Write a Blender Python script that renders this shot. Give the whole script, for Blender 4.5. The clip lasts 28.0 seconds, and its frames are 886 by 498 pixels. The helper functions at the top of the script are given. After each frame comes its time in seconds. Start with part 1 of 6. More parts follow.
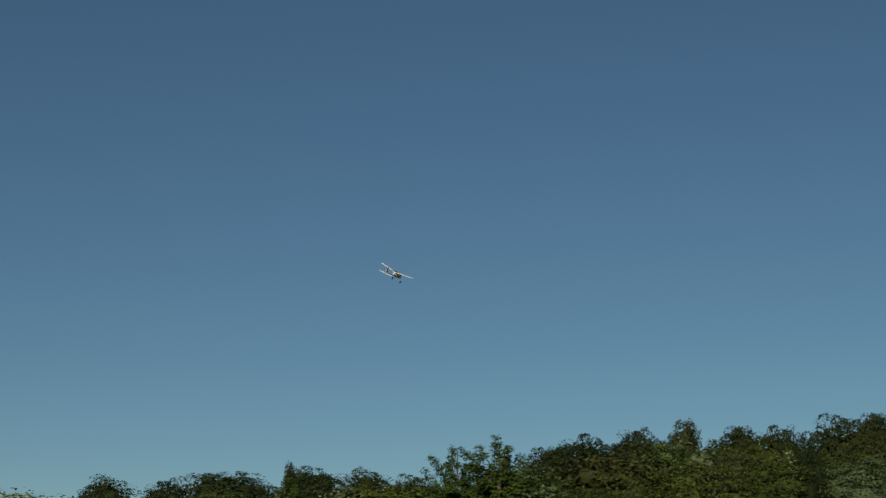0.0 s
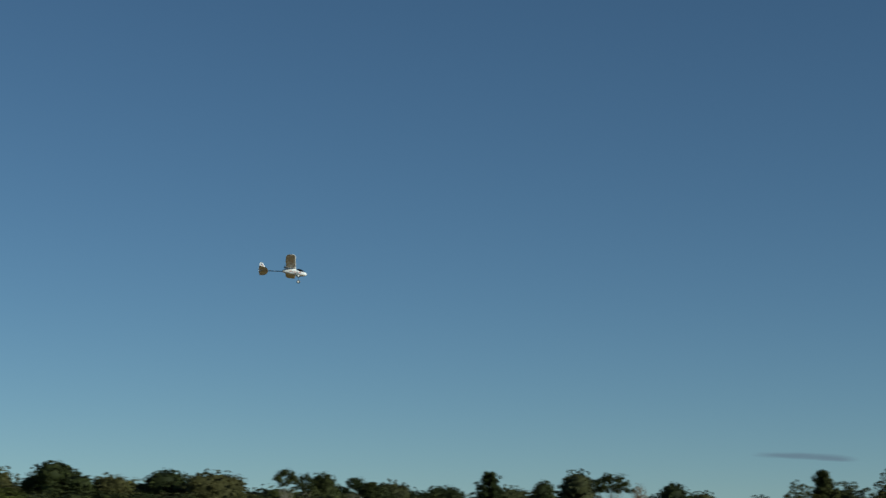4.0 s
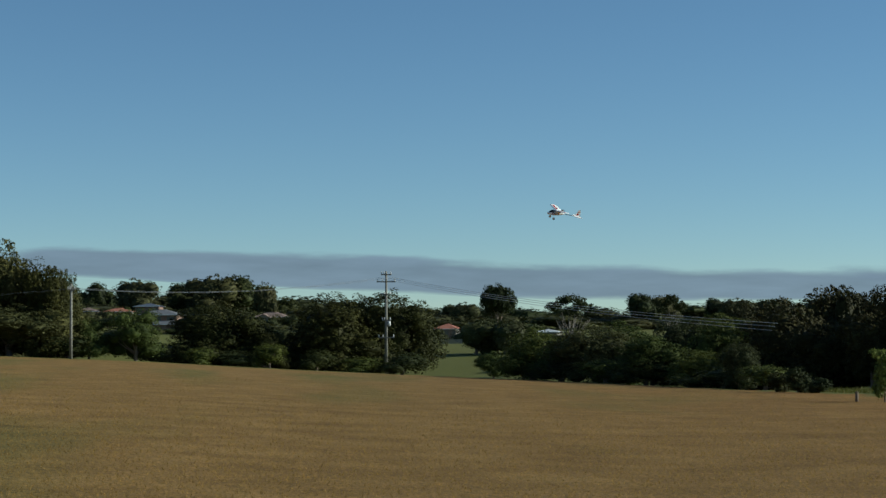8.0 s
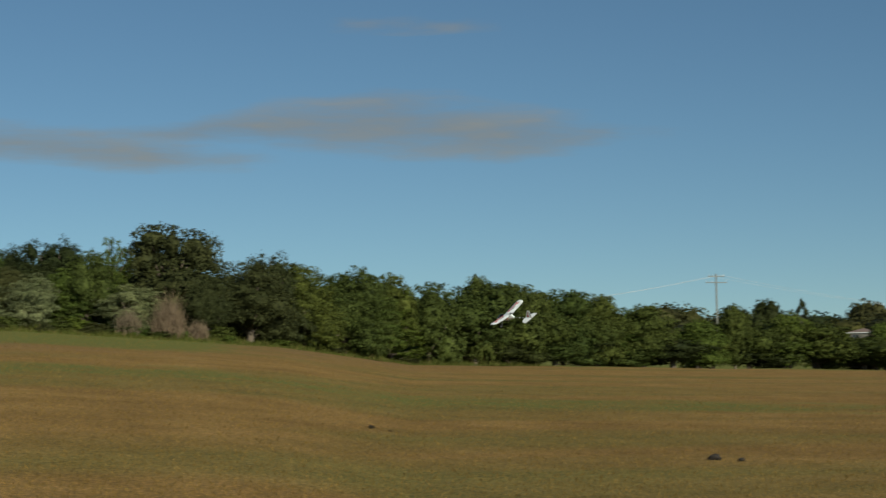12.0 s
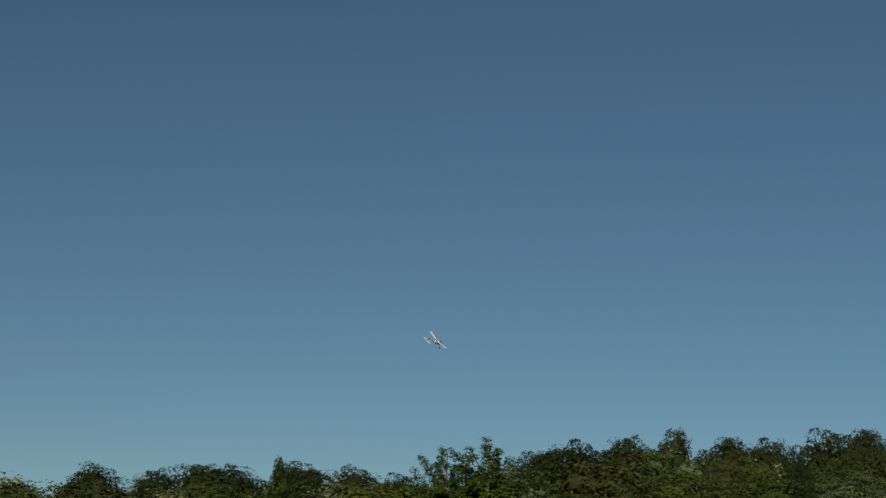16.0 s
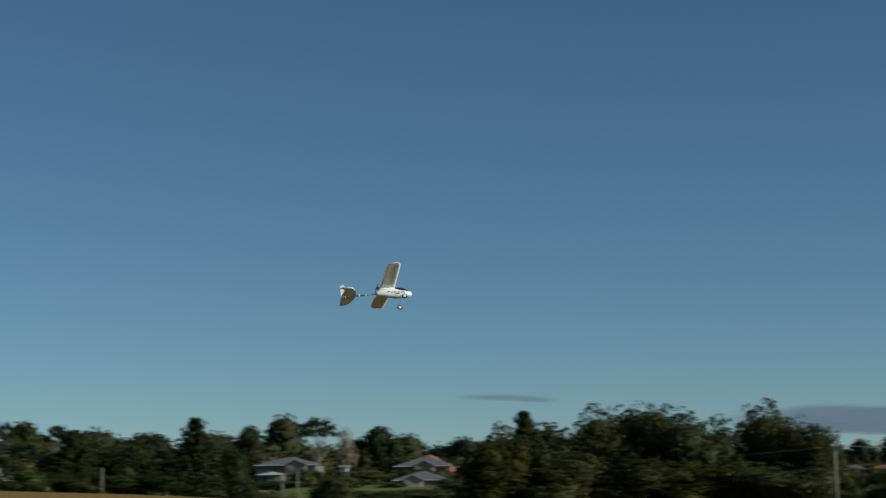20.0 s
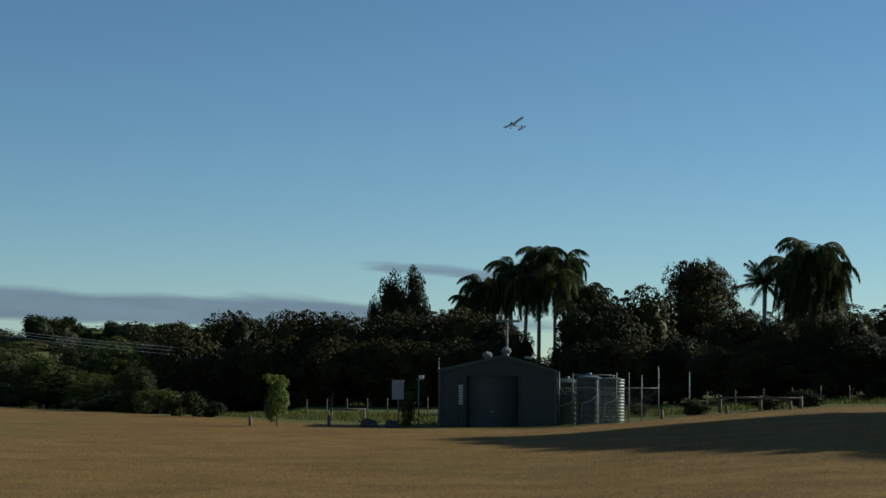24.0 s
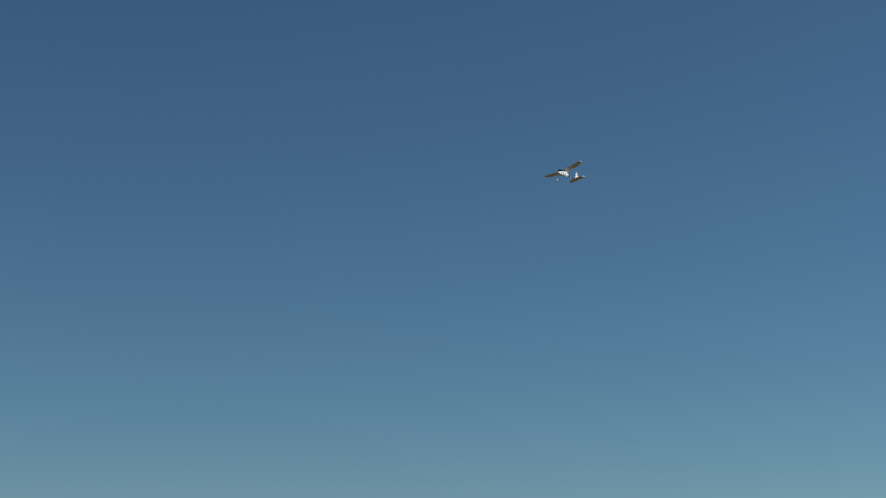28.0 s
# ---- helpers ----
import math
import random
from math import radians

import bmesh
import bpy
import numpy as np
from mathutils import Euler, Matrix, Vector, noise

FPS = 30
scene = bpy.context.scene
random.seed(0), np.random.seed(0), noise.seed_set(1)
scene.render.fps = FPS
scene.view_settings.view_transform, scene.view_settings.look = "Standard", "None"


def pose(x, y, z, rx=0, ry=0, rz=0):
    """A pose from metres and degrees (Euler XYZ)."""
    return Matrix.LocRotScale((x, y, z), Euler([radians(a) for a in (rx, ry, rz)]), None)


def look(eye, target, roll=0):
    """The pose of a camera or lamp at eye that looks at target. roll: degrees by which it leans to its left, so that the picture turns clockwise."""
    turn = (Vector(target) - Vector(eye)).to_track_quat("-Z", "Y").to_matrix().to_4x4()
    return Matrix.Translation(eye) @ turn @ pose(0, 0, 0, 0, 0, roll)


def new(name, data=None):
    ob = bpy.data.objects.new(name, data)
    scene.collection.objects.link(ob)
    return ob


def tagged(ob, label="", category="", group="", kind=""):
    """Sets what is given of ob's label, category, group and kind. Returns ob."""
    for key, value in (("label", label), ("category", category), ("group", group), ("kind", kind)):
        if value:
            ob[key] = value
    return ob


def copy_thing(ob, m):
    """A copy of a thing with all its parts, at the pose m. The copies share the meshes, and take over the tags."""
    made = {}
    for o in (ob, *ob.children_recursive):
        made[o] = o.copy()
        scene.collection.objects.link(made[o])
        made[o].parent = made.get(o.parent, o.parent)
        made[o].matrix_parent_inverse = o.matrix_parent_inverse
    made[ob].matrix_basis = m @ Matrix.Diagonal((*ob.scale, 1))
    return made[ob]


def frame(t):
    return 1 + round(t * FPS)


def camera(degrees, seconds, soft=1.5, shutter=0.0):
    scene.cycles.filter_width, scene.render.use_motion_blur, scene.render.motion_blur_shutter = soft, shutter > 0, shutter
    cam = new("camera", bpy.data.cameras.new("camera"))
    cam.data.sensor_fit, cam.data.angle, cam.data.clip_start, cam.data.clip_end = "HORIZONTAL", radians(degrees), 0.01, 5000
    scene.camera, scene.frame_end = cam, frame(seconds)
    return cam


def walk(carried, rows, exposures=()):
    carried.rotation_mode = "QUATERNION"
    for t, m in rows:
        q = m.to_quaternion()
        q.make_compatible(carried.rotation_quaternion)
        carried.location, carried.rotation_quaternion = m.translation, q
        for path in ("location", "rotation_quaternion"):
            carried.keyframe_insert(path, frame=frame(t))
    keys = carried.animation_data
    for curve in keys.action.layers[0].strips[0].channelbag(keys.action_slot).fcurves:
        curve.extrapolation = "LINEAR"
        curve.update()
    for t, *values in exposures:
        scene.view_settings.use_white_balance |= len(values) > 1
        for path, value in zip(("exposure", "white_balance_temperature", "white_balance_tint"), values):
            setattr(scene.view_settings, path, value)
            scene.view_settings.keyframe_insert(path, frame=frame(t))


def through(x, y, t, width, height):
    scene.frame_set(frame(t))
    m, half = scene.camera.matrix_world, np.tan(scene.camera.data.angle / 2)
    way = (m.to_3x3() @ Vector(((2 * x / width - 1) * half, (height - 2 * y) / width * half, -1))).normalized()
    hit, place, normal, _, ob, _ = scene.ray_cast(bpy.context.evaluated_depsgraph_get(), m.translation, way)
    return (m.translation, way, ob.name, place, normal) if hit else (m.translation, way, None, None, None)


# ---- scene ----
EYE = (0.0, 0.0, 1.6)


def aim(azimuth, tilt, roll):
    """The eye's pose: azimuth clockwise from +y, tilt up, roll as look() takes it, in degrees."""
    a, e = radians(azimuth), radians(tilt)
    way = Vector((math.sin(a) * math.cos(e), math.cos(a) * math.cos(e), math.sin(e)))
    return look(EYE, Vector(EYE) + way, roll)


PATH = [
    (0.0, -105.86, 11.30, -0.78),
    (0.5, -101.98, 11.39, -1.13),
    (1.0, -96.28, 11.34, -1.05),
    (1.5, -86.19, 11.28, -0.82),
    (2.0, -79.16, 11.17, -0.44),
    (2.5, -69.53, 11.01, -0.09),
    (4.5, -15.97, 9.61, 0.44),
    (5.0, -1.78, 9.57, 0.28),
    (5.5, 8.17, 7.35, 1.26),
    (6.0, 12.02, 5.19, 1.52),
    (6.5, 12.29, 4.20, 1.25),
    (7.0, 7.83, 3.24, 1.04),
    (7.5, 4.14, 2.09, 0.53),
    (8.0, 1.76, 2.86, -0.21),
    (8.5, -0.85, 4.09, -0.47),
    (9.0, -5.77, 4.18, -0.20),
    (9.5, -11.28, 5.28, -0.05),
    (10.0, -21.12, 7.65, 0.21),
    (10.5, -30.67, 8.20, 0.39),
    (11.0, -38.13, 6.28, 0.11),
    (11.5, -50.67, 5.53, -0.59),
    (13.5, -94.06, 6.20, 0.04),
    (14.0, -103.29, 9.01, 1.37),
    (14.5, -105.43, 10.20, 2.11),
    (15.0, -109.51, 11.07, 2.49),
    (15.5, -108.76, 11.75, 2.35),
    (16.0, -105.78, 11.31, 1.35),
    (16.5, -103.04, 10.25, 1.26),
    (17.0, -97.08, 9.45, 1.23),
    (17.5, -86.78, 8.62, 1.02),
    (18.0, -78.55, 8.36, 0.61),
    (18.5, -71.48, 8.31, 0.46),
    (19.0, -58.43, 8.33, -0.35),
    (19.5, -42.62, 8.30, -0.94),
    (20.0, -21.38, 7.91, -0.81),
    (20.5, -2.60, 7.10, -0.56),
    (21.0, 7.11, 6.12, -0.23),
    (21.5, 11.21, 4.79, 0.50),
    (22.0, 15.97, 3.38, 0.92),
    (22.5, 19.65, 2.62, 1.12),
    (23.4, 21.20, 2.95, 0.75),
    (24.5, 18.39, 4.57, 0.18),
    (25.0, 16.35, 5.76, -0.22),
    (25.5, 13.55, 7.17, -0.19),
    (26.0, 10.85, 8.18, -0.28),
    (26.5, 8.32, 9.34, -0.51),
    (27.0, 6.50, 10.22, -0.17),
    (27.5, 5.00, 10.90, -0.10),
    (28.0, 3.60, 11.50, -0.10),
]
EXPOSURES = [
    (0.0, -0.35, 6300, -7.5), (1.0, -0.35, 6400, -7.5), (2.0, -0.39, 6500, -7.5), (2.5, -0.3, 6300, -7.5), (4.5, 0.15, 5750, -6.5), (5.0, 0.15, 5750, -6.5),
    (6.0, 0.12, 5900, -6.5), (7.0, 0.41, 5850, -5.5), (8.0, 0.67, 5800, -5.5), (9.0, 0.55, 5750, -5.5), (10.0, 0.26, 5850, -6.5), (11.0, 0.0, 6150, -5.5),
    (13.5, 0.5, 6400, -5.5), (14.0, 0.11, 6500, -6.5), (15.0, -0.25, 6350, -6.5), (16.0, -0.36, 6350, -6.5), (17.0, -0.3, 6500, -6.5), (18.0, -0.08, 6500, -5.5),
    (19.0, 0.0, 6450, -5.5), (20.0, 0.14, 5800, -6.5), (21.0, 0.12, 5750, -6.5), (22.0, 0.3, 5800, -5.5), (22.5, 0.55, 5750, -5.5), (24.5, 0.53, 5850, -5.5),
    (25.0, 0.34, 5850, -5.5), (26.0, 0.14, 5800, -6.5), (27.0, 0.08, 5800, -6.5), (28.0, 0.12, 5800, -6.5),
]
cam = camera(26.89, 28.0, soft=1.4, shutter=0.1)
walk(cam, [(t, aim(a, e, r)) for t, a, e, r in PATH], EXPOSURES)

# ---- light: a clear sky, the sun low behind the shed's side of the field ----
SUN_AZ, SUN_EL = 86.0, 21.5
world = bpy.data.worlds.new("sky")
scene.world = world
world.use_nodes = True
wn = world.node_tree.nodes
sky = wn.new("ShaderNodeTexSky")
sky.sky_type, sky.sun_disc = "NISHITA", False
sky.sun_elevation, sky.sun_rotation = radians(SUN_EL), radians(SUN_AZ)
sky.air_density, sky.dust_density, sky.ozone_density = 0.75, 0.0, 2.8
world.node_tree.links.new(sky.outputs[0], wn["Background"].inputs[0])
wn["Background"].inputs[1].default_value = 0.054
sun = new("sun", bpy.data.lights.new("sun", "SUN"))
sun.data.energy, sun.data.angle, sun.data.color = 4.0, radians(0.5), (1.0, 0.91, 0.79)
sun_way = Vector((math.sin(radians(SUN_AZ)) * math.cos(radians(SUN_EL)), math.cos(radians(SUN_AZ)) * math.cos(radians(SUN_EL)), math.sin(radians(SUN_EL))))
sun.matrix_world = look(sun_way * 200, (0, 0, 0))

# ---- materials ----
def material(name, build):
    m = bpy.data.materials.new(name)
    m.use_nodes = True
    tree = m.node_tree
    build(tree, tree.nodes, tree.nodes["Principled BSDF"])
    return m


def link(tree, a, b):
    tree.links.new(a, b)


def noise_node(tree, scale, detail=4.0, rough=0.55, space="Object"):
    co = tree.nodes.new("ShaderNodeTexCoord")
    n = tree.nodes.new("ShaderNodeTexNoise")
    n.inputs["Scale"].default_value, n.inputs["Detail"].default_value, n.inputs["Roughness"].default_value = scale, detail, rough
    link(tree, co.outputs[space], n.inputs["Vector"])
    return n


def ramp_node(tree, source, stops):
    r = tree.nodes.new("ShaderNodeValToRGB")
    el = r.color_ramp.elements
    while len(el) < len(stops):
        el.new(0.5)
    for e, (p, c) in zip(el, stops):
        e.position, e.color = p, (*c, 1)
    link(tree, source, r.inputs[0])
    return r


def mix_node(tree, kind, fac, a, b):
    m = tree.nodes.new("ShaderNodeMix")
    m.data_type, m.blend_type = "RGBA", kind
    for socket, v in ((m.inputs[0], fac), (m.inputs[6], a), (m.inputs[7], b)):
        if isinstance(v, bpy.types.NodeSocket):
            link(tree, v, socket)
        else:
            socket.default_value = v if not isinstance(v, tuple) else (*v, 1)
    return m.outputs[2]


def plain(name, colour, rough=0.6, metal=0.0, spread=0.18, scale=3.0, fine=40.0, bump=0.1):
    """A painted, cast or wooden surface with stains at one scale and grain at another."""
    def build(tree, nodes, p):
        big, small = noise_node(tree, scale), noise_node(tree, fine, 6)
        lo, hi = tuple(c * (1 - spread) for c in colour), tuple(min(1, c * (1 + spread)) for c in colour)
        a = ramp_node(tree, big.outputs[0], [(0.3, lo), (0.7, hi)])
        b = ramp_node(tree, small.outputs[0], [(0.3, (0.86,) * 3), (0.7, (1, 1, 1))])
        link(tree, mix_node(tree, "MULTIPLY", 1.0, a.outputs[0], b.outputs[0]), p.inputs["Base Color"])
        p.inputs["Roughness"].default_value, p.inputs["Metallic"].default_value = rough, metal
        bm_ = nodes.new("ShaderNodeBump")
        bm_.inputs["Strength"].default_value = bump
        bm_.inputs["Distance"].default_value = 0.02
        link(tree, small.outputs[0], bm_.inputs["Height"])
        link(tree, bm_.outputs[0], p.inputs["Normal"])
    return material(name, build)


def leaf_material(name, dark, light, through=0.18, rough=0.7):
    """Foliage: every leaf its own tone, every tree its own tint, a little light coming through."""
    def build(tree, nodes, p):
        geo, info = nodes.new("ShaderNodeNewGeometry"), nodes.new("ShaderNodeObjectInfo")
        deep = tuple(0.4 * x + 0.6 * y for x, y in zip(light, dark))
        a = ramp_node(tree, geo.outputs["Random Per Island"], [(0.0, deep), (0.8, light), (1.0, tuple(min(1, c * 1.3) for c in light))])
        big, leafy = noise_node(tree, 2.2, 2), noise_node(tree, 22.0, 3, 0.7)
        speck = ramp_node(tree, leafy.outputs[0], [(0.32, (0.6, 0.63, 0.6)), (0.68, (1.18, 1.15, 1.02))])
        b = ramp_node(tree, big.outputs[0], [(0.3, (0.72, 0.74, 0.66)), (0.7, (1.1, 1.07, 1.0))])
        c = ramp_node(tree, info.outputs["Random"], [(0.0, (0.72, 0.8, 0.78)), (0.5, (1, 1, 1)), (1.0, (1.22, 1.13, 0.95))])
        col = mix_node(tree, "MULTIPLY", 1.0, mix_node(tree, "MULTIPLY", 1.0, mix_node(tree, "MULTIPLY", 0.8, a.outputs[0], speck.outputs[0]), b.outputs[0]), c.outputs[0])
        link(tree, col, p.inputs["Base Color"])
        p.inputs["Roughness"].default_value = rough
        p.inputs["Specular IOR Level"].default_value = 0.12
        t = nodes.new("ShaderNodeBsdfTranslucent")
        link(tree, col, t.inputs[0])
        m = nodes.new("ShaderNodeMixShader")
        m.inputs[0].default_value = through
        link(tree, p.outputs[0], m.inputs[1])
        link(tree, t.outputs[0], m.inputs[2])
        link(tree, m.outputs[0], nodes["Material Output"].inputs[0])
    return material(name, build)


LEAF_DARK = leaf_material("dark_foliage", (0.017, 0.022, 0.008), (0.05, 0.059, 0.021))
LEAF_MID = leaf_material("mid_foliage", (0.031, 0.043, 0.011), (0.097, 0.115, 0.031))
LEAF_BRIGHT = leaf_material("bright_foliage", (0.038, 0.056, 0.012), (0.112, 0.146, 0.033))
LEAF_SILVER = leaf_material("silver_foliage", (0.07, 0.084, 0.038), (0.225, 0.242, 0.132))
LEAF_OLIVE = leaf_material("olive_foliage", (0.03, 0.035, 0.014), (0.082, 0.084, 0.034))
# the belt trees' shade is put into this darker leaf colour
LEAF_BELT = leaf_material("shaded_belt_foliage", (0.02, 0.019, 0.007), (0.056, 0.05, 0.016), 0.1)
LEAF_DEEP = leaf_material("deep_green_foliage", (0.02, 0.021, 0.007), (0.055, 0.057, 0.016))
LEAF_LIME = leaf_material("lime_foliage", (0.075, 0.1, 0.024), (0.18, 0.22, 0.06), 0.3)
LEAF_HAY = leaf_material("tall_dry_grass", (0.14, 0.1, 0.04), (0.26, 0.2, 0.085), 0.25)
LEAF_PALM = leaf_material("palm_foliage", (0.032, 0.04, 0.014), (0.095, 0.102, 0.038))
LEAF_DRY = leaf_material("dry_twigs", (0.14, 0.095, 0.072), (0.29, 0.21, 0.16), 0.1)
# distance haze on the hill is put into this lighter, browner leaf colour
LEAF_HILL = leaf_material("hazy_hill_foliage", (0.034, 0.036, 0.017), (0.074, 0.074, 0.034))
LEAF_GRASS = leaf_material("tall_grass_blades", (0.05, 0.062, 0.014), (0.105, 0.118, 0.03), 0.25)
LEAF_STRAW = leaf_material("straw_grass_blades", (0.13, 0.088, 0.032), (0.33, 0.225, 0.088), 0.45, 0.9)
BARK = plain("bark", (0.16, 0.12, 0.085), 0.9, 0, 0.35, 2.0, 25.0, 0.6)
PALE_BARK = plain("pale_bark", (0.15, 0.13, 0.105), 0.85, 0, 0.3, 1.5, 20.0, 0.4)
PALM_BARK = plain("palm_bark", (0.15, 0.13, 0.105), 0.9, 0, 0.3, 1.5, 20.0, 0.4)
POLE_WOOD = plain("weathered_pole_wood", (0.2, 0.19, 0.16), 0.85, 0, 0.2, 1.5, 30.0, 0.4)
STEEL = plain("galvanised_steel", (0.2, 0.2, 0.195), 0.6, 0.2, 0.12, 4.0, 60.0, 0.05)
SHED_GREEN = plain("green_painted_steel", (0.026, 0.033, 0.027), 0.55, 0.0, 0.1, 1.2, 30.0, 0.05)
SHED_TRIM = plain("pale_green_trim", (0.055, 0.068, 0.058), 0.5, 0.0, 0.1, 2.0, 30.0, 0.05)
SHED_DOOR = plain("dark_green_roller_door", (0.031, 0.039, 0.032), 0.55, 0.0, 0.1, 1.2, 30.0, 0.05)
TANK_GREEN = plain("pale_green_tank_plastic", (0.055, 0.07, 0.048), 0.5, 0.0, 0.1, 1.0, 30.0, 0.05)
TANK_DARK = plain("dark_green_tank_plastic", (0.05, 0.065, 0.05), 0.5, 0.0, 0.1, 1.0, 30.0, 0.05)
TANK_CAP = plain("blue_grey_tank_top", (0.09, 0.13, 0.16), 0.5, 0.0, 0.1, 1.0, 30.0, 0.05)
WHITE_PAINT = plain("white_paint", (0.72, 0.72, 0.7), 0.5, 0.0, 0.08, 2.0, 40.0, 0.05)
GREY_SHEET = plain("grey_aluminium_sheet", (0.3, 0.31, 0.32), 0.5, 0.5, 0.1, 3.0, 50.0, 0.05)
VENT_METAL = plain("dull_vent_metal", (0.26, 0.25, 0.23), 0.6, 0.2, 0.15, 4.0, 40.0, 0.05)
ROCK = plain("brown_rock", (0.075, 0.06, 0.048), 0.9, 0, 0.35, 1.5, 12.0, 0.8)
DARK_LUMP = plain("rough_dark_lump", (0.03, 0.022, 0.016), 0.95, 0, 0.4, 6.0, 40.0, 0.8)
CABLE = plain("grey_cable", (0.5, 0.5, 0.5), 0.5, 0.3, 0.05, 1.0, 5.0, 0.0)
DARK_GLASS = plain("dark_window_glass", (0.03, 0.035, 0.04), 0.12, 0.0, 0.1, 1.0, 5.0, 0.0)
ROOF_GREY = plain("grey_roof_tiles", (0.15, 0.15, 0.155), 0.7, 0, 0.15, 0.6, 4.0, 0.3)
ROOF_RED = plain("terracotta_roof_tiles", (0.34, 0.125, 0.075), 0.8, 0, 0.2, 0.6, 4.0, 0.3)
ROOF_BROWN = plain("brown_roof_tiles", (0.22, 0.15, 0.12), 0.8, 0, 0.2, 0.6, 4.0, 0.3)
ROOF_BLUE = plain("slate_blue_roof_sheet", (0.09, 0.11, 0.145), 0.6, 0, 0.15, 0.6, 4.0, 0.2)
ROOF_WHITE = plain("white_roof_sheet", (0.55, 0.55, 0.54), 0.5, 0, 0.1, 0.6, 4.0, 0.1)
WALL_CREAM = plain("cream_wall", (0.15, 0.135, 0.115), 0.8, 0, 0.1, 0.5, 5.0, 0.1)
WALL_RED = plain("red_brick_wall", (0.24, 0.085, 0.055), 0.85, 0, 0.15, 0.8, 9.0, 0.3)
WALL_GABLE = plain("cream_gable_boards", (0.36, 0.29, 0.22), 0.8, 0, 0.1, 0.5, 5.0, 0.1)
WALL_BRICK = plain("brown_brick_wall", (0.2, 0.125, 0.095), 0.85, 0, 0.15, 0.8, 9.0, 0.3)


def ground_build(tree, nodes, p):
    """Dry mown grass with green and bare streaks; green by the scrub and in the valley."""
    co = nodes.new("ShaderNodeTexCoord")
    sep = nodes.new("ShaderNodeSeparateXYZ")
    link(tree, co.outputs["Object"], sep.inputs[0])
    streak = nodes.new("ShaderNodeMapping")
    streak.inputs["Scale"].default_value = (0.14, 0.025, 1)
    link(tree, co.outputs["Object"], streak.inputs[0])
    n1 = nodes.new("ShaderNodeTexNoise")
    n1.inputs["Scale"].default_value, n1.inputs["Detail"].default_value = 1.0, 5
    link(tree, streak.outputs[0], n1.inputs["Vector"])
    n2, n3, n4, n5 = noise_node(tree, 0.45, 5), noise_node(tree, 5.0, 6, 0.7), noise_node(tree, 45.0, 3, 0.7), noise_node(tree, 15.0, 4, 0.75)
    dry = ramp_node(tree, n2.outputs[0], [(0.3, (0.172, 0.101, 0.034)), (0.5, (0.226, 0.134, 0.047)), (0.72, (0.288, 0.177, 0.066))])
    green = ramp_node(tree, n3.outputs[0], [(0.3, (0.07, 0.082, 0.02)), (0.7, (0.14, 0.14, 0.04))])
    f = ramp_node(tree, n1.outputs[0], [(0.48, (0, 0, 0)), (0.66, (0.6,) * 3)])
    # barer red-brown earth towards the scrub
    west = nodes.new("ShaderNodeMath")
    west.operation = "MULTIPLY_ADD"
    link(tree, sep.outputs[0], west.inputs[0])
    west.inputs[1].default_value = -0.02
    south = nodes.new("ShaderNodeMath")
    south.operation = "MULTIPLY_ADD"
    link(tree, sep.outputs[1], south.inputs[0])
    south.inputs[1].default_value = -0.02
    link(tree, n2.outputs[0], south.inputs[2])
    link(tree, south.outputs[0], west.inputs[2])
    span = nodes.new("ShaderNodeMapRange")
    span.inputs["From Min"].default_value, span.inputs["From Max"].default_value = 1.3, 1.7
    link(tree, west.outputs[0], span.inputs["Value"])
    earth = ramp_node(tree, n3.outputs[0], [(0.3, (0.14, 0.086, 0.044)), (0.7, (0.205, 0.126, 0.066))])
    soil = mix_node(tree, "MIX", span.outputs[0], dry.outputs[0], earth.outputs[0])
    # redder straw with fewer green streaks towards the shed
    east = nodes.new("ShaderNodeMapRange")
    east.inputs["From Min"].default_value, east.inputs["From Max"].default_value = 2.0, 24.0
    link(tree, sep.outputs[0], east.inputs["Value"])
    straw = ramp_node(tree, n2.outputs[0], [(0.3, (0.195, 0.1, 0.03)), (0.5, (0.255, 0.135, 0.042)), (0.72, (0.325, 0.182, 0.06))])
    soil = mix_node(tree, "MIX", east.outputs[0], soil, straw.outputs[0])
    fewer = nodes.new("ShaderNodeMath")
    fewer.operation = "MULTIPLY_ADD"
    link(tree, east.outputs[0], fewer.inputs[0])
    fewer.inputs[1].default_value, fewer.inputs[2].default_value = -0.75, 1.0
    share = nodes.new("ShaderNodeMath")
    share.operation = "MULTIPLY"
    link(tree, f.outputs[0], share.inputs[0])
    link(tree, fewer.outputs[0], share.inputs[1])
    col = mix_node(tree, "MIX", share.outputs[0], soil, green.outputs[0])
    mottle = ramp_node(tree, n3.outputs[0], [(0.3, (0.8, 0.83, 0.8)), (0.55, (1, 1, 1)), (0.78, (1.16, 1.12, 1.06))])
    grain = ramp_node(tree, n4.outputs[0], [(0.3, (0.55, 0.55, 0.5)), (0.55, (1, 1, 1)), (0.75, (1.5, 1.45, 1.3))])
    col = mix_node(tree, "MULTIPLY", 0.8, col, mottle.outputs[0])
    col = mix_node(tree, "MULTIPLY", 0.75, col, grain.outputs[0])
    tuft = ramp_node(tree, n5.outputs[0], [(0.36, (0.48, 0.52, 0.46)), (0.5, (0.95, 0.97, 0.95)), (0.64, (1.6, 1.5, 1.36))])
    col = mix_node(tree, "MULTIPLY", 0.9, col, tuft.outputs[0])
    at = nodes.new("ShaderNodeAttribute")
    at.attribute_name = "meadow"
    ragged = nodes.new("ShaderNodeMath")
    ragged.operation = "MULTIPLY_ADD"
    link(tree, n2.outputs[0], ragged.inputs[0])
    ragged.inputs[1].default_value = 0.9
    link(tree, at.outputs["Fac"], ragged.inputs[2])
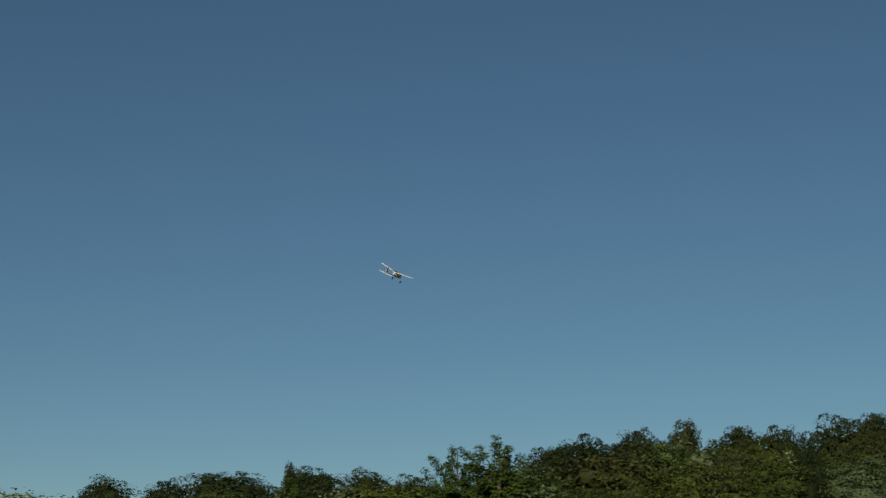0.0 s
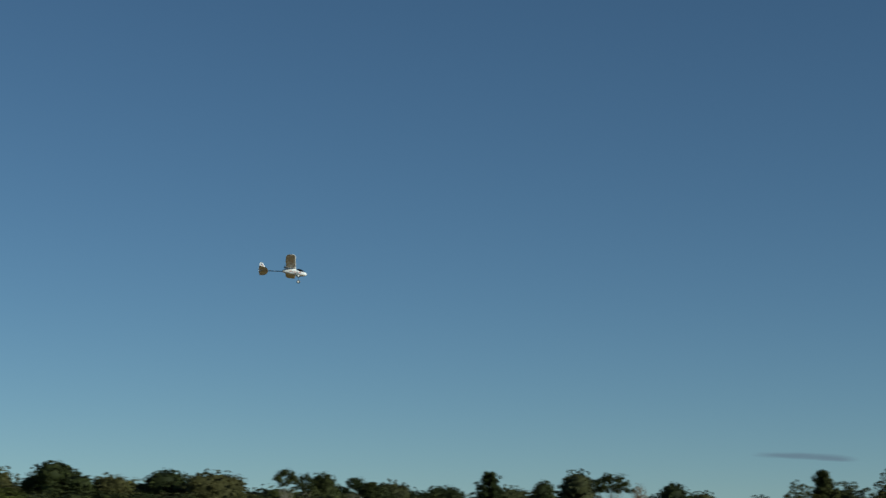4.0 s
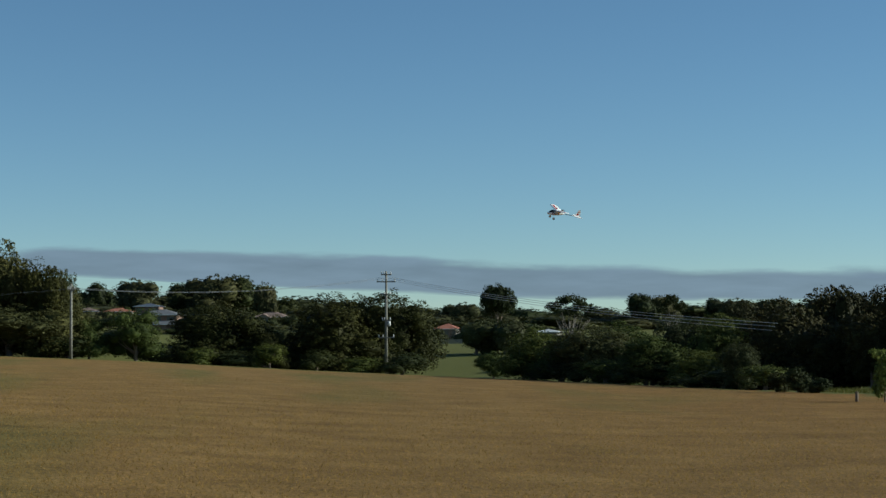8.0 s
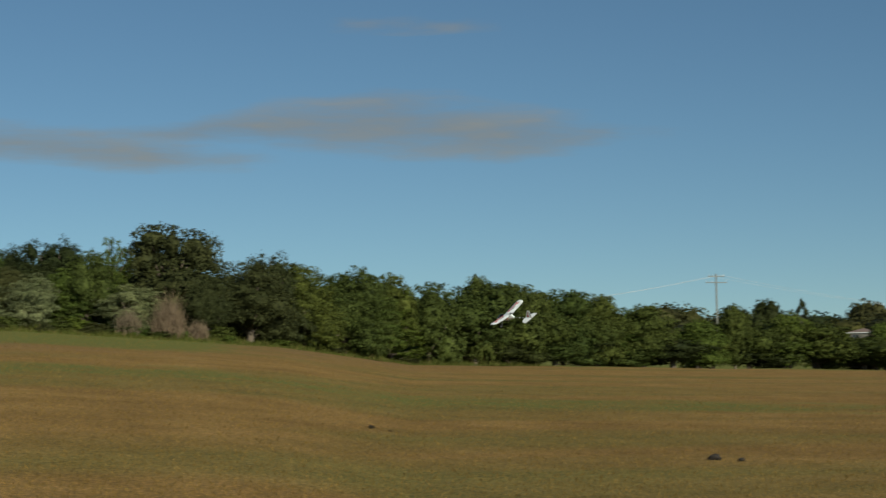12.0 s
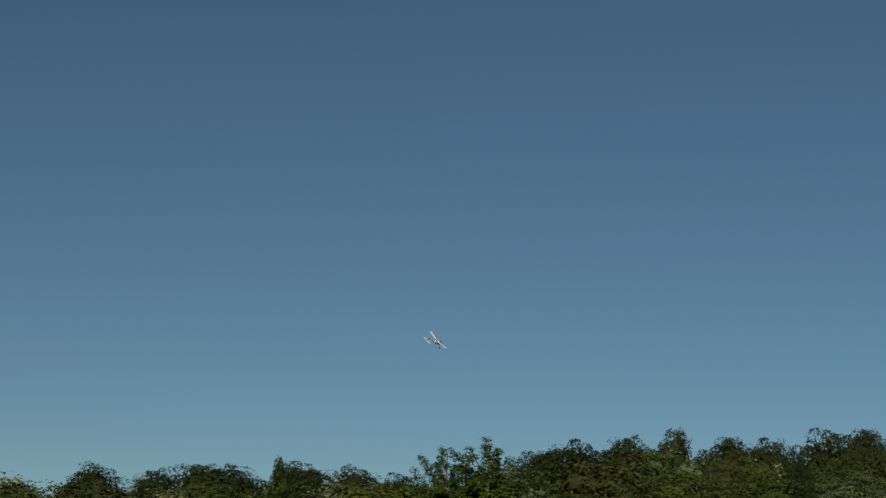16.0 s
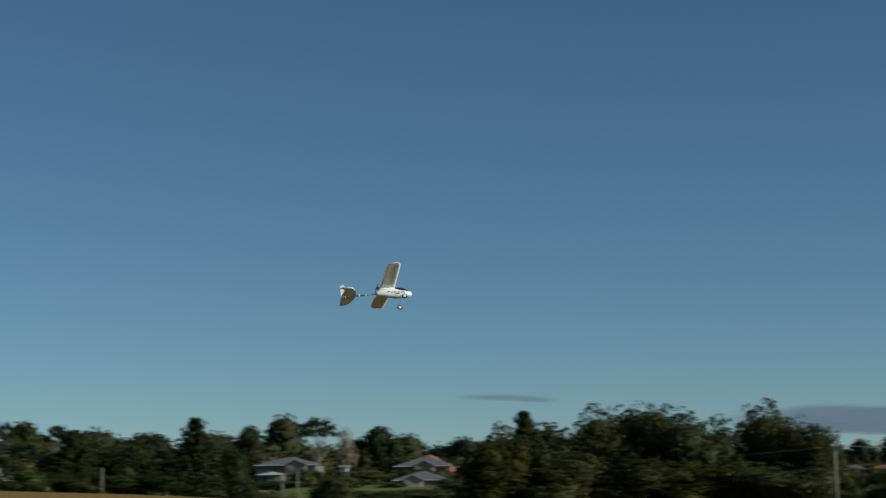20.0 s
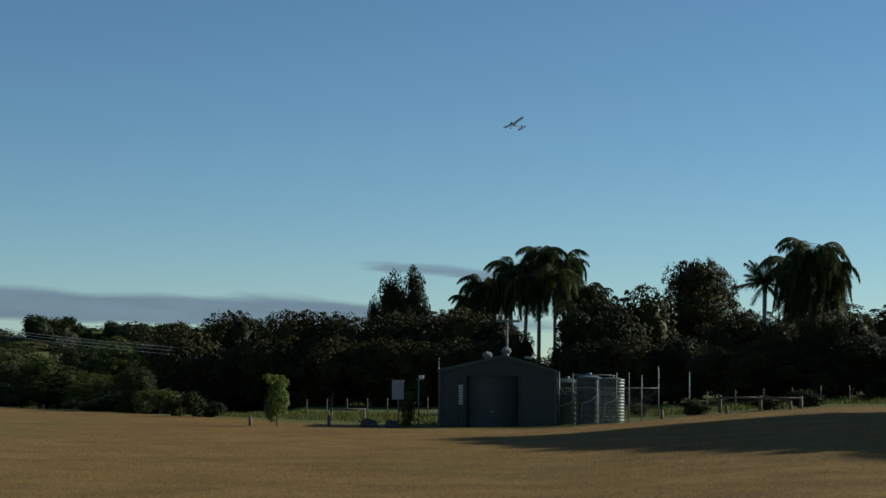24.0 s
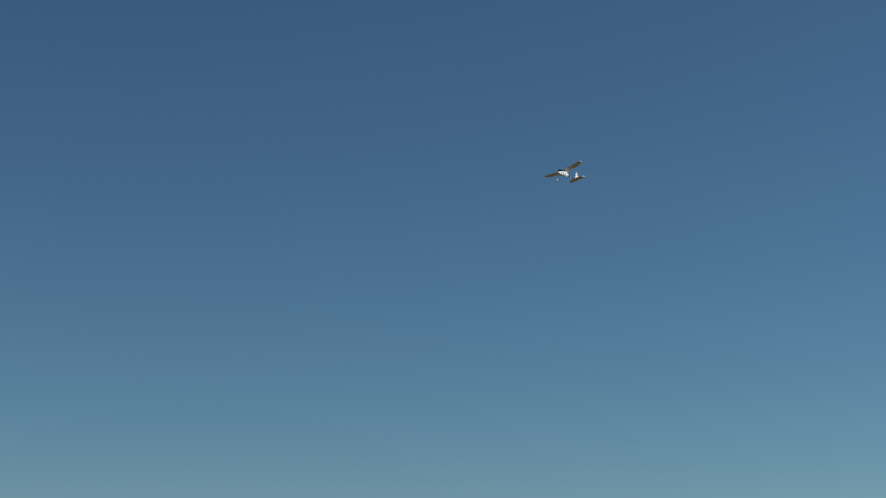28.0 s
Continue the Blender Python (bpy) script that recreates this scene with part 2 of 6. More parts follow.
    edge = ramp_node(tree, ragged.outputs[0], [(0.75, (0, 0, 0)), (1.0, (1, 1, 1))])
    lush = ramp_node(tree, n3.outputs[0], [(0.3, (0.082, 0.088, 0.02)), (0.7, (0.158, 0.15, 0.042))])
    col = mix_node(tree, "MIX", edge.outputs[0], col, lush.outputs[0])
    link(tree, col, p.inputs["Base Color"])
    p.inputs["Roughness"].default_value = 0.95
    p.inputs["Diffuse Roughness"].default_value = 0.4
    p.inputs["Specular IOR Level"].default_value = 0.1
    b = nodes.new("ShaderNodeBump")
    b.inputs["Strength"].default_value, b.inputs["Distance"].default_value = 0.5, 0.04
    s = nodes.new("ShaderNodeMath")
    s.operation = "ADD"
    link(tree, n5.outputs[0], s.inputs[0])
    link(tree, n4.outputs[0], s.inputs[1])
    link(tree, s.outputs[0], b.inputs["Height"])
    link(tree, b.outputs[0], p.inputs["Normal"])


GROUND = material("dry_grass_ground", ground_build)

# ---- ground: one sheet, a field that climbs to the scrub and dips to a valley with a hill behind ----
EDGE_AZ = [-180, -140, -116, -107, -100, -95, -90, -85, -80, -76, -71.3, -68, -64, -58, -50, -45, -38.5, -31, -26, -13.5, -7.5, -2.35, 2.9, 8, 11.4, 14.4, 19.6, 23.5, 27.8, 32, 60, 120, 180]
EDGE_EL = [0.6, 1, 1.4, 1.69, 1.76, 1.86, 2.05, 2.43, 2.6, 2.66, 2.35, 2.1, 1.5, 1.35, 1.1, 0.96, 0.78, 0.51, 0.26, -0.31, -0.57, -0.88, -1.11, -1.35, -1.5, -1.62, -1.82, -1.78, -1.37, -1.02, -0.6, 0, 0.6]
REACH_AZ = [-180, -116, -95, -85, -76, -70, -64, -58, -45, -31, -13, 0, 8, 12, 16, 20, 24, 28, 33, 60, 180]
REACH = [90, 80, 90, 95, 100, 100, 120, 135, 155, 175, 190, 190, 150, 120, 100, 88, 88, 95, 100, 110, 90]
HILL_AZ = [-70, -60, -50, -45, -35, -26, -20, -7, 0, 8, 16]
HILL_EL = [2.0, 1.7, 1.45, 1.25, 0.75, 0.65, 0.6, 0.35, 0.05, 0.15, 0]


def reach(az):
    """How far the mown field goes in a direction."""
    return float(np.interp(az, REACH_AZ, REACH))


def ground_z(az, d):
    """The ground's height at an azimuth in degrees and a distance from the eye."""
    e = reach(az)
    s = math.tan(radians(float(np.interp(az, EDGE_AZ, EDGE_EL)))) + EYE[2] / e
    if d <= e + 4:
        return d * s
    w = min(max((az + 72) / 8, 0), 1) * min(max((16 - az) / 5, 0), 1)
    flat = e * s + min(d - e, 60) * s * min(max((az + 60) / -10, 0), 1)
    h = EYE[2] + 420 * math.tan(radians(float(np.interp(az, HILL_AZ, HILL_EL))))
    dip = e * s - 3.5
    rise = float(np.interp(d, [e + 4, e + 45, 275, 420, 560, 700], [e * s, dip, h - 3.5, h, h + 4, h + 8]))
    return flat * (1 - w) + w * rise


def spot(az, d, lift=0.0):
    """A place on the ground, by azimuth and distance."""
    a = radians(az)
    return Vector((d * math.sin(a), d * math.cos(a), ground_z(az, d) + lift))


def mesh_object(name, verts, faces, mat, parent=None, smooth=False):
    me = bpy.data.meshes.new(name)
    me.from_pydata([tuple(v) for v in verts], [], faces)
    me.materials.append(mat)
    if smooth:
        me.shade_smooth()
    ob = new(name, me)
    ob.parent = parent
    return ob


def build_ground():
    rings = [0.5, 3, 6, 10, 14, 18, 22, 26, 30, 33, 36, 39, 42, 45, 48, 52, 56, 64, 72, 80, 88, 96, 104, 112, 122, 134, 146, 158, 170, 182, 194, 206, 222, 240, 265, 300, 340, 380, 420, 480, 560, 700, 1000, 1800, 4600]
    azs = np.arange(-180, 180, 1.0)
    verts, meadow = [Vector((0, 0, 0))], [0.0]
    for d in rings:
        for az in azs:
            verts.append(spot(az, d))
            e = reach(az)
            lush = min(max((d - e + 6) / 8, 0), 1)
            if -92 < az < -67:
                lush = max(lush, min(max((d - e + 36) / 14, 0), 1) * 0.8 * min(1, (az + 92) / 8, (-67 - az) / 5))
            # a greener mown strip across the field
            q = verts[-1]
            strip = min(1, max(0, 1.5 - abs(q.x + 42 + 2.5 * math.sin(q.y * 0.11)) / 5.5)) * min(1, max(0, (38 - abs(q.y - 6)) / 14))
            lush = max(lush, 0.5 * strip)
            if az > 14:
                lush = max(lush, min(max((d - e + 12) / 10, 0), 1) * 0.8)
            meadow.append(lush)
    n = len(azs)
    faces = [(0, 1 + (i + 1) % n, 1 + i) for i in range(n)]
    for r in range(len(rings) - 1):
        for i in range(n):
            a, b = 1 + r * n + i, 1 + r * n + (i + 1) % n
            faces.append((a, b, b + n, a + n))
    ob = mesh_object("ground", verts, faces, GROUND, smooth=True)
    at = ob.data.attributes.new("meadow", "FLOAT", "POINT")
    at.data.foreach_set("value", np.array(meadow, dtype=np.float32))
    tagged(ob, "dry mown grass field sloping to a green valley", "ground", kind="structure")


build_ground()

# ---- trees and scrub ----
def part(name, bm, mat, parent, label=""):
    me = bpy.data.meshes.new(name)
    bm.to_mesh(me)
    bm.free()
    me.materials.append(mat)
    ob = new(name, me)
    ob.parent = parent
    if label:
        ob["label"] = label
    return ob


def thing(name, label, category, group="", kind="", at=None):
    ob = tagged(new(name), label, category, group, kind)
    ob.empty_display_size = 0.3
    if at is not None:
        ob.matrix_basis = at
    return ob


def tube(bm, a, b, ra, rb, sides=8, cap=True):
    """A tapered round bar from a to b."""
    a, b = Vector(a), Vector(b)
    w = (b - a).normalized()
    u = w.orthogonal().normalized()
    v = w.cross(u)
    lo, hi = [], []
    for i in range(sides):
        q = u * math.cos(i * math.tau / sides) + v * math.sin(i * math.tau / sides)
        lo.append(bm.verts.new(a + q * ra))
        hi.append(bm.verts.new(b + q * rb))
    for i in range(sides):
        j = (i + 1) % sides
        bm.faces.new((lo[i], lo[j], hi[j], hi[i])).smooth = True
    if cap:
        bm.faces.new(lo[::-1])
        bm.faces.new(hi)


def bent(bm, points, radii, sides=7):
    """A round bar along a line of points, in one piece."""
    points = [Vector(q) for q in points]
    last = len(points) - 1
    u, prev = None, None
    for i, (p, r) in enumerate(zip(points, radii)):
        w = (points[min(i + 1, last)] - points[max(i - 1, 0)]).normalized()
        u = w.orthogonal().normalized() if u is None else (u - w * u.dot(w)).normalized()
        v = w.cross(u)
        cur = [bm.verts.new(p + (u * math.cos(k * math.tau / sides) + v * math.sin(k * math.tau / sides)) * r) for k in range(sides)]
        if prev:
            for k in range(sides):
                bm.faces.new((prev[k], prev[(k + 1) % sides], cur[(k + 1) % sides], cur[k])).smooth = True
        prev = cur
    bm.faces.new(prev)


def unit(v):
    return v / np.maximum(np.linalg.norm(v, axis=-1, keepdims=True), 1e-9)


def foliage(name, P, N, S, mat, parent, slim=0.55, rng=None, core=None):
    """One mesh of pointed leaves at P, facing N, of length S, round the inner mass of leaves where one is given."""
    n = len(P)
    r = unit(rng.normal(size=(n, 3)))
    t = unit(np.cross(N, r))
    b = np.cross(N, t)
    s = S[:, None]
    V = np.stack([P - t * s * 0.5 - b * s * slim * 0.4, P + b * s * slim * 0.6, P + t * s * 0.6], 1).reshape(-1, 3)
    index, start = np.arange(3 * n, dtype=np.int32), np.arange(0, 3 * n, 3, dtype=np.int32)
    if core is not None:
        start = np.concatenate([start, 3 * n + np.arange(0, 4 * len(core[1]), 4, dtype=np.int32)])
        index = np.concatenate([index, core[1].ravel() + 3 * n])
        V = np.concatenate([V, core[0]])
    me = bpy.data.meshes.new(name)
    me.vertices.add(len(V))
    me.vertices.foreach_set("co", V.astype(np.float32).ravel())
    me.loops.add(len(index))
    me.loops.foreach_set("vertex_index", index)
    me.polygons.add(len(start))
    me.polygons.foreach_set("loop_start", start)
    me.materials.append(mat)
    me.update(calc_edges=True)
    me.shade_smooth()
    ob = new(name, me)
    ob.parent = parent
    return ob


def spread_leaves(rng, clumps, per, size):
    """Leaves round clumps: rows of centre, radii, outward way."""
    P, N, S = [], [], []
    for c, rad, out in clumps:
        q = unit(rng.normal(size=(per, 3)))
        q = unit(q + np.asarray(out) * 0.5)
        P.append(np.asarray(c) + q * np.asarray(rad) * rng.uniform(0.3, 1.0, (per, 1)))
        N.append(unit(q * 0.5 + np.asarray(out) * 0.8 + np.array([0, 0, 0.35]) + rng.normal(size=(per, 3)) * 0.32))
        S.append(size * rng.uniform(0.6, 1.35, per))
    return np.concatenate(P), np.concatenate(N), np.concatenate(S)


def sphere_points(rng, n, jitter=0.5):
    """Ways spread evenly over a sphere, shaken."""
    k = np.arange(n) + 0.5
    z = 1 - 2 * k / n
    a = k * 2.39996 + rng.uniform(0, math.tau)
    r = np.sqrt(1 - z * z)
    q = np.stack([r * np.cos(a), r * np.sin(a), z], 1)
    return unit(q + rng.normal(size=(n, 3)) * jitter * 1.6 / math.sqrt(n))


def crown_points(rng, subs, tufts, per, size, tuft=0.075, flat=0.62, up=0.45, low=-0.55, loose=0.0, cells=4, mass=0.74):
    """Leaves in tufts at the ends of the branches over sub-crowns (rows of centre and radii), and the inner mass of leaves.
    All is scaled to one unit of height and width."""
    weight = np.array([r[0] * r[2] for _, r in subs])
    P, N, S, V, Q = [], [], [], [], []
    g = np.linspace(-1, 1, cells + 1)
    ga, gb = np.meshgrid(g, g, indexing="ij")
    one = np.ones_like(ga)
    used = 0
    for j, ((c, rad), w) in enumerate(zip(subs, weight / weight.sum())):
        c, rad = np.asarray(c), np.asarray(rad)
        q = sphere_points(rng, max(8, int(tufts * w * 1.5)))
        q = q[q[:, 2] > low]
        at = c + q * rad * rng.uniform(0.8, 1.03, (len(q), 1))
        keep = at[:, 2] > 0.02
        for i, (c2, r2) in enumerate(subs):
            if i != j:
                keep &= np.linalg.norm((at - np.asarray(c2)) / np.asarray(r2), axis=1) > 0.8
        q, at = q[keep], at[keep]
        m = len(q)
        if m:
            r = tuft * np.exp(rng.normal(size=m) * 0.3)
            out = unit(q / rad * rad.mean() * 0.8 + np.array([0, 0, up]) + rng.normal(size=(m, 3)) * 0.2)
            v = unit(rng.normal(size=(m, per, 3)) + out[:, None, :] * 0.9)
            reach_ = rng.uniform(0.35, 1.0, (m, per, 1)) ** 0.5 * (1 + loose * rng.normal(size=(m, per, 1)))
            pts = at[:, None, :] + v * reach_ * r[:, None, None] * np.array([1, 1, flat])
            nn = unit(v * 0.55 + out[:, None, :] * 0.45 + rng.normal(size=(m, per, 3)) * 0.42)
            P.append(pts.reshape(-1, 3))
            N.append(nn.reshape(-1, 3))
            S.append(size * rng.uniform(0.6, 1.35, m * per))
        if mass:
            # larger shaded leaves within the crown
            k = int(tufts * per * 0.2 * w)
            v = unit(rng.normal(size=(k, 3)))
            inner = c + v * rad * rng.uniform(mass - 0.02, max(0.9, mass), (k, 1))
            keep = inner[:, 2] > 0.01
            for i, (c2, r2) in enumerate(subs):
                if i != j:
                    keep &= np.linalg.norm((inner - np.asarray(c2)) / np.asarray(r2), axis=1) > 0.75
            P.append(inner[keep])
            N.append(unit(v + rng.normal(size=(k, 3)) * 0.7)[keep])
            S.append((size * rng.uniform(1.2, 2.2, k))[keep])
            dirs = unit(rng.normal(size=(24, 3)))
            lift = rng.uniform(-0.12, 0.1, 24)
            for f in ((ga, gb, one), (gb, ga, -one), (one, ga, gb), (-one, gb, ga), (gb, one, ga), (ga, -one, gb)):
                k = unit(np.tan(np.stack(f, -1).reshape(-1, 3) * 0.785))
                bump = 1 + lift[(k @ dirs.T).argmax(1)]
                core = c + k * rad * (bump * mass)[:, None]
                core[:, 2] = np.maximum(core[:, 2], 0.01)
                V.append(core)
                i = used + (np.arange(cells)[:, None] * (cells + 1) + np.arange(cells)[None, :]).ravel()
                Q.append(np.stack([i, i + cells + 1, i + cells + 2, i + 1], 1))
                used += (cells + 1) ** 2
    P, N, S = np.concatenate(P), np.concatenate(N), np.concatenate(S)
    P[:, 2] = np.maximum(P[:, 2], 0.005)
    scale = np.array([0.5, 0.5, 0]) / np.percentile(np.hypot(P[:, 0], P[:, 1]), 97) + np.array([0, 0, 1 / np.percentile(P[:, 2], 99.7)])
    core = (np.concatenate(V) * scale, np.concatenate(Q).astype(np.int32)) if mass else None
    return P * scale, N, S, core


def limbs(rng, subs, mat, parent, top=0.6, thick=0.03):
    """A tapered trunk with a limb into each sub-crown."""
    bm = bmesh.new()
    pts = [Vector((0, 0, -0.06)), Vector((rng.uniform(-0.02, 0.02), rng.uniform(-0.02, 0.02), top * 0.5)), Vector((rng.uniform(-0.03, 0.03), rng.uniform(-0.03, 0.03), top))]
    bent(bm, pts, [thick * 1.2, thick * 0.9, thick * 0.45], 8)
    for c, rad in subs:
        for k in range(2):
            a = rng.uniform(0, math.tau)
            end = Vector(c) + Vector((math.cos(a) * rad[0] * 0.6, math.sin(a) * rad[1] * 0.6, rad[2] * rng.uniform(0.1, 0.6)))
            start = Vector((0, 0, min(max(c[2] * rng.uniform(0.3, 0.7), 0.06), top * 0.95)))
            mid = start.lerp(end, 0.5) + Vector((0, 0, -0.02))
            bent(bm, [start, mid, end], [thick * 0.5, thick * 0.33, thick * 0.1], 5)
    return part("trunk", bm, mat, parent)


def dome_subs(rng, count=8, low=0.36):
    """A main crown with smaller ones round its shoulders and over its top, within one unit of height and width."""
    subs = [((rng.uniform(-0.05, 0.05), rng.uniform(-0.05, 0.05), low + 0.1), (0.31, 0.31, 0.74 - low))]
    for i in range(count):
        a = i * 2.4 + rng.uniform(-0.5, 0.5)
        z = low * rng.uniform(0.4, 0.8) if i % 3 == 0 else low * rng.uniform(0.9, 1.9)
        r = rng.uniform(0.14, 0.23)
        o = rng.uniform(0.2, 0.34) * (1.0 if z < 0.5 else 0.75)
        subs.append(((math.cos(a) * o, math.sin(a) * o, z), (r, r, min(r * rng.uniform(0.8, 1.2), z + 0.1, 0.98 - z))))
    return subs


def shrub_tree(name, label, mat, seed, tufts=280, per=56, size=0.02, tuft=0.08, flat=0.62, low=0.36, subs=8, bark=None, group="", slim=0.85, loose=0.0, cells=4, mass=0.68, up=0.45):
    """A broad tree or bush whose crown comes near the ground, one unit high and wide."""
    rng = np.random.default_rng(seed)
    ob = thing(name, label, "tree" if "tree" in name else "bush", group)
    L = dome_subs(rng, subs, low)
    limbs(rng, L, bark or BARK, ob)
    P, N, S, core = crown_points(rng, L, tufts, per, size, tuft, flat, up, -0.7, loose, cells, mass)
    foliage("crown", P, N, S, mat, ob, slim, rng, core)
    return ob


def stack_tree(name, label, mat, seed, rows, tufts=200, per=75, size=0.022, tuft=0.06, flat=0.8, bark=None, group="", top=0.85, loose=0.1, cells=3, mass=0.66, up=0.5):
    """A taller tree of sub-crowns one above another: rows of height, half width, half height, offset."""
    rng = np.random.default_rng(seed)
    ob = thing(name, label, "tree", group)
    L = []
    for i, (z, r, h, off) in enumerate(rows):
        a = i * 2.4 + rng.uniform(-0.5, 0.5)
        L.append(((math.cos(a) * off, math.sin(a) * off, z), (r, r, h)))
    limbs(rng, L, bark or BARK, ob, top, 0.024)
    P, N, S, core = crown_points(rng, L, tufts, per, size, tuft, flat, up, -0.6, loose, cells, mass)
    foliage("crown", P, N, S, mat, ob, 0.75, rng, core)
    return ob


def airy_tree(name, label, mat, seed, group=""):
    """An upright tree with a broken outline of several leaders and fine leaves."""
    r = random.Random(seed)
    rows = [(0.26, 0.4, 0.26, 0.04), (0.46, 0.36, 0.26, 0.08), (0.62, 0.28, 0.24, 0.12)]
    for i in range(7):
        rows.append((r.uniform(0.66, 0.88), r.uniform(0.08, 0.14), r.uniform(0.12, 0.18), r.uniform(0.06, 0.28)))
    rows = [(z * r.uniform(0.94, 1.03), w * r.uniform(0.85, 1.15), h, o) for z, w, h, o in rows]
    return stack_tree(name, label, mat, seed, rows, 300, 46, 0.022, 0.05, 1.0, group=group, loose=0.2, mass=0.6)


def spire_tree(name, label, mat, seed, group=""):
    """A tall dense lumpy crown narrowing upward."""
    return stack_tree(name, label, mat, seed, [(0.2, 0.34, 0.2, 0.08), (0.38, 0.34, 0.2, 0.1), (0.52, 0.32, 0.18, 0.12), (0.62, 0.27, 0.14, 0.14), (0.7, 0.27, 0.15, 0.1), (0.79, 0.22, 0.13, 0.08), (0.86, 0.17, 0.12, 0.05), (0.92, 0.11, 0.08, 0.02)], 200, 55, 0.026, 0.07, 0.75, group=group, top=0.9, mass=0.66)


def bough_tree(name, label, mat, seed, group=""):
    """An upright conifer of steep ragged boughs with sky between them."""
    r = random.Random(seed)
    rows = [(0.12, 0.3, 0.16, 0.1), (0.3, 0.3, 0.16, 0.08)]
    for i in range(12):
        z = 0.3 + 0.62 * i / 11
        rows.append((z, 0.15 * (1.15 - z) + 0.03, 0.11, 0.36 * (1.05 - z) * r.uniform(0.75, 1.1)))
    rows.append((0.93, 0.07, 0.09, 0.0))
    return stack_tree(name, label, mat, seed, rows, 240, 60, 0.024, 0.05, 1.1, group=group, top=0.92, mass=0.5, loose=0.15)


def umbrella_tree(name, label, mat, seed, group=""):
    """A gum: bare rising limbs and flat tufts at the top."""
    rng = random.Random(seed)
    rows = []
    for i in range(11):
        o = 0.36 * math.sqrt((i + 0.2) / 11)
        rows.append((0.86 - 0.5 * o - rng.uniform(0, 0.1), rng.uniform(0.09, 0.14), rng.uniform(0.03, 0.05), o))
    return stack_tree(name, label, mat, seed, rows, 70, 50, 0.024, 0.05, 0.5, PALE_BARK, group, 0.7, mass=0.35)


def pine_tree(name, label, mat, seed, tiers=13, group="", leaves=30):
    """A conifer: branches in flat tiers from a straight stem, narrowing to a spire."""
    rng = np.random.default_rng(seed)
    ob = thing(name, label, "tree", group)
    bm = bmesh.new()
    bent(bm, [Vector((0, 0, -0.06)), Vector((0.01, 0, 0.5)), Vector((0, 0.01, 1.0))], [0.028, 0.018, 0.004], 8)
    clumps = []
    for k in range(tiers):
        h = 0.06 + 0.9 * k / (tiers - 1)
        wide = 0.5 * ((1 - h) ** 0.8 + 0.05)
        for i in range(9):
            a = i * math.tau / 9 + k * 0.7 + rng.uniform(-0.25, 0.25)
            out = wide * rng.uniform(0.7, 1.1)
            rise = rng.uniform(0.0, 0.07)
            end = Vector((math.cos(a) * out, math.sin(a) * out, h + rise))
            tube(bm, (0, 0, h - 0.03), end, 0.007, 0.002, 4, False)
            for f in np.arange(0.35, 1.04, 0.16):
                c = np.array([end.x * f, end.y * f, h - 0.03 + (rise + 0.03) * f])
                clumps.append((c + rng.normal(size=3) * 0.012, (0.05, 0.05, 0.032), (math.cos(a) * 0.6, math.sin(a) * 0.6, 0.6)))
    part("trunk", bm, BARK, ob)
    P, N, S = spread_leaves(rng, clumps, leaves, 0.036)
    foliage("crown", P, N, S, mat, ob, 0.5, rng)
    return ob


def candelabra_tree(name, label, mat, seed, group=""):
    """Flat tiers of branches below and several upswept leaders above, with sky between them."""
    rng = np.random.default_rng(seed)
    ob = thing(name, label, "tree", group)
    bm = bmesh.new()
    bent(bm, [Vector((0, 0, -0.06)), Vector((0.01, 0, 0.5)), Vector((0, 0.01, 0.97))], [0.028, 0.018, 0.004], 8)
    arms = []
    for k in range(8):
        h = 0.05 + 0.075 * k
        for i in range(7):
            a = i * math.tau / 7 + k * 0.7 + rng.uniform(-0.25, 0.25)
            arms.append((h, a, (0.5 - 0.36 * h) * rng.uniform(0.75, 1.05), rng.uniform(0.02, 0.07), 0.065, 0.026))
    for i in range(9):
        arms.append((rng.uniform(0.5, 0.68), i * 2.4, rng.uniform(0.12, 0.36), rng.uniform(0.2, 0.32), 0.055, 0.042))
    arms.append((0.8, 0.0, 0.03, 0.2, 0.05, 0.042))
    clumps = []
    for h, a, wide, rise, w, thick in arms:
        end = Vector((math.cos(a) * wide, math.sin(a) * wide, h + rise))
        tube(bm, (0, 0, h - 0.03), end, 0.007, 0.002, 4, False)
        for f in np.arange(0.3, 1.04, 0.1):
            c = np.array([end.x * f, end.y * f, h - 0.03 + (rise + 0.03) * f ** 1.4])
            clumps.append((c + rng.normal(size=3) * 0.012, (w, w, thick), (math.cos(a) * 0.5, math.sin(a) * 0.5, 0.7)))
    part("trunk", bm, BARK, ob)
    P, N, S = spread_leaves(rng, clumps, 54, 0.026)
    foliage("crown", P, N, S, mat, ob, 0.6, rng)
    return ob


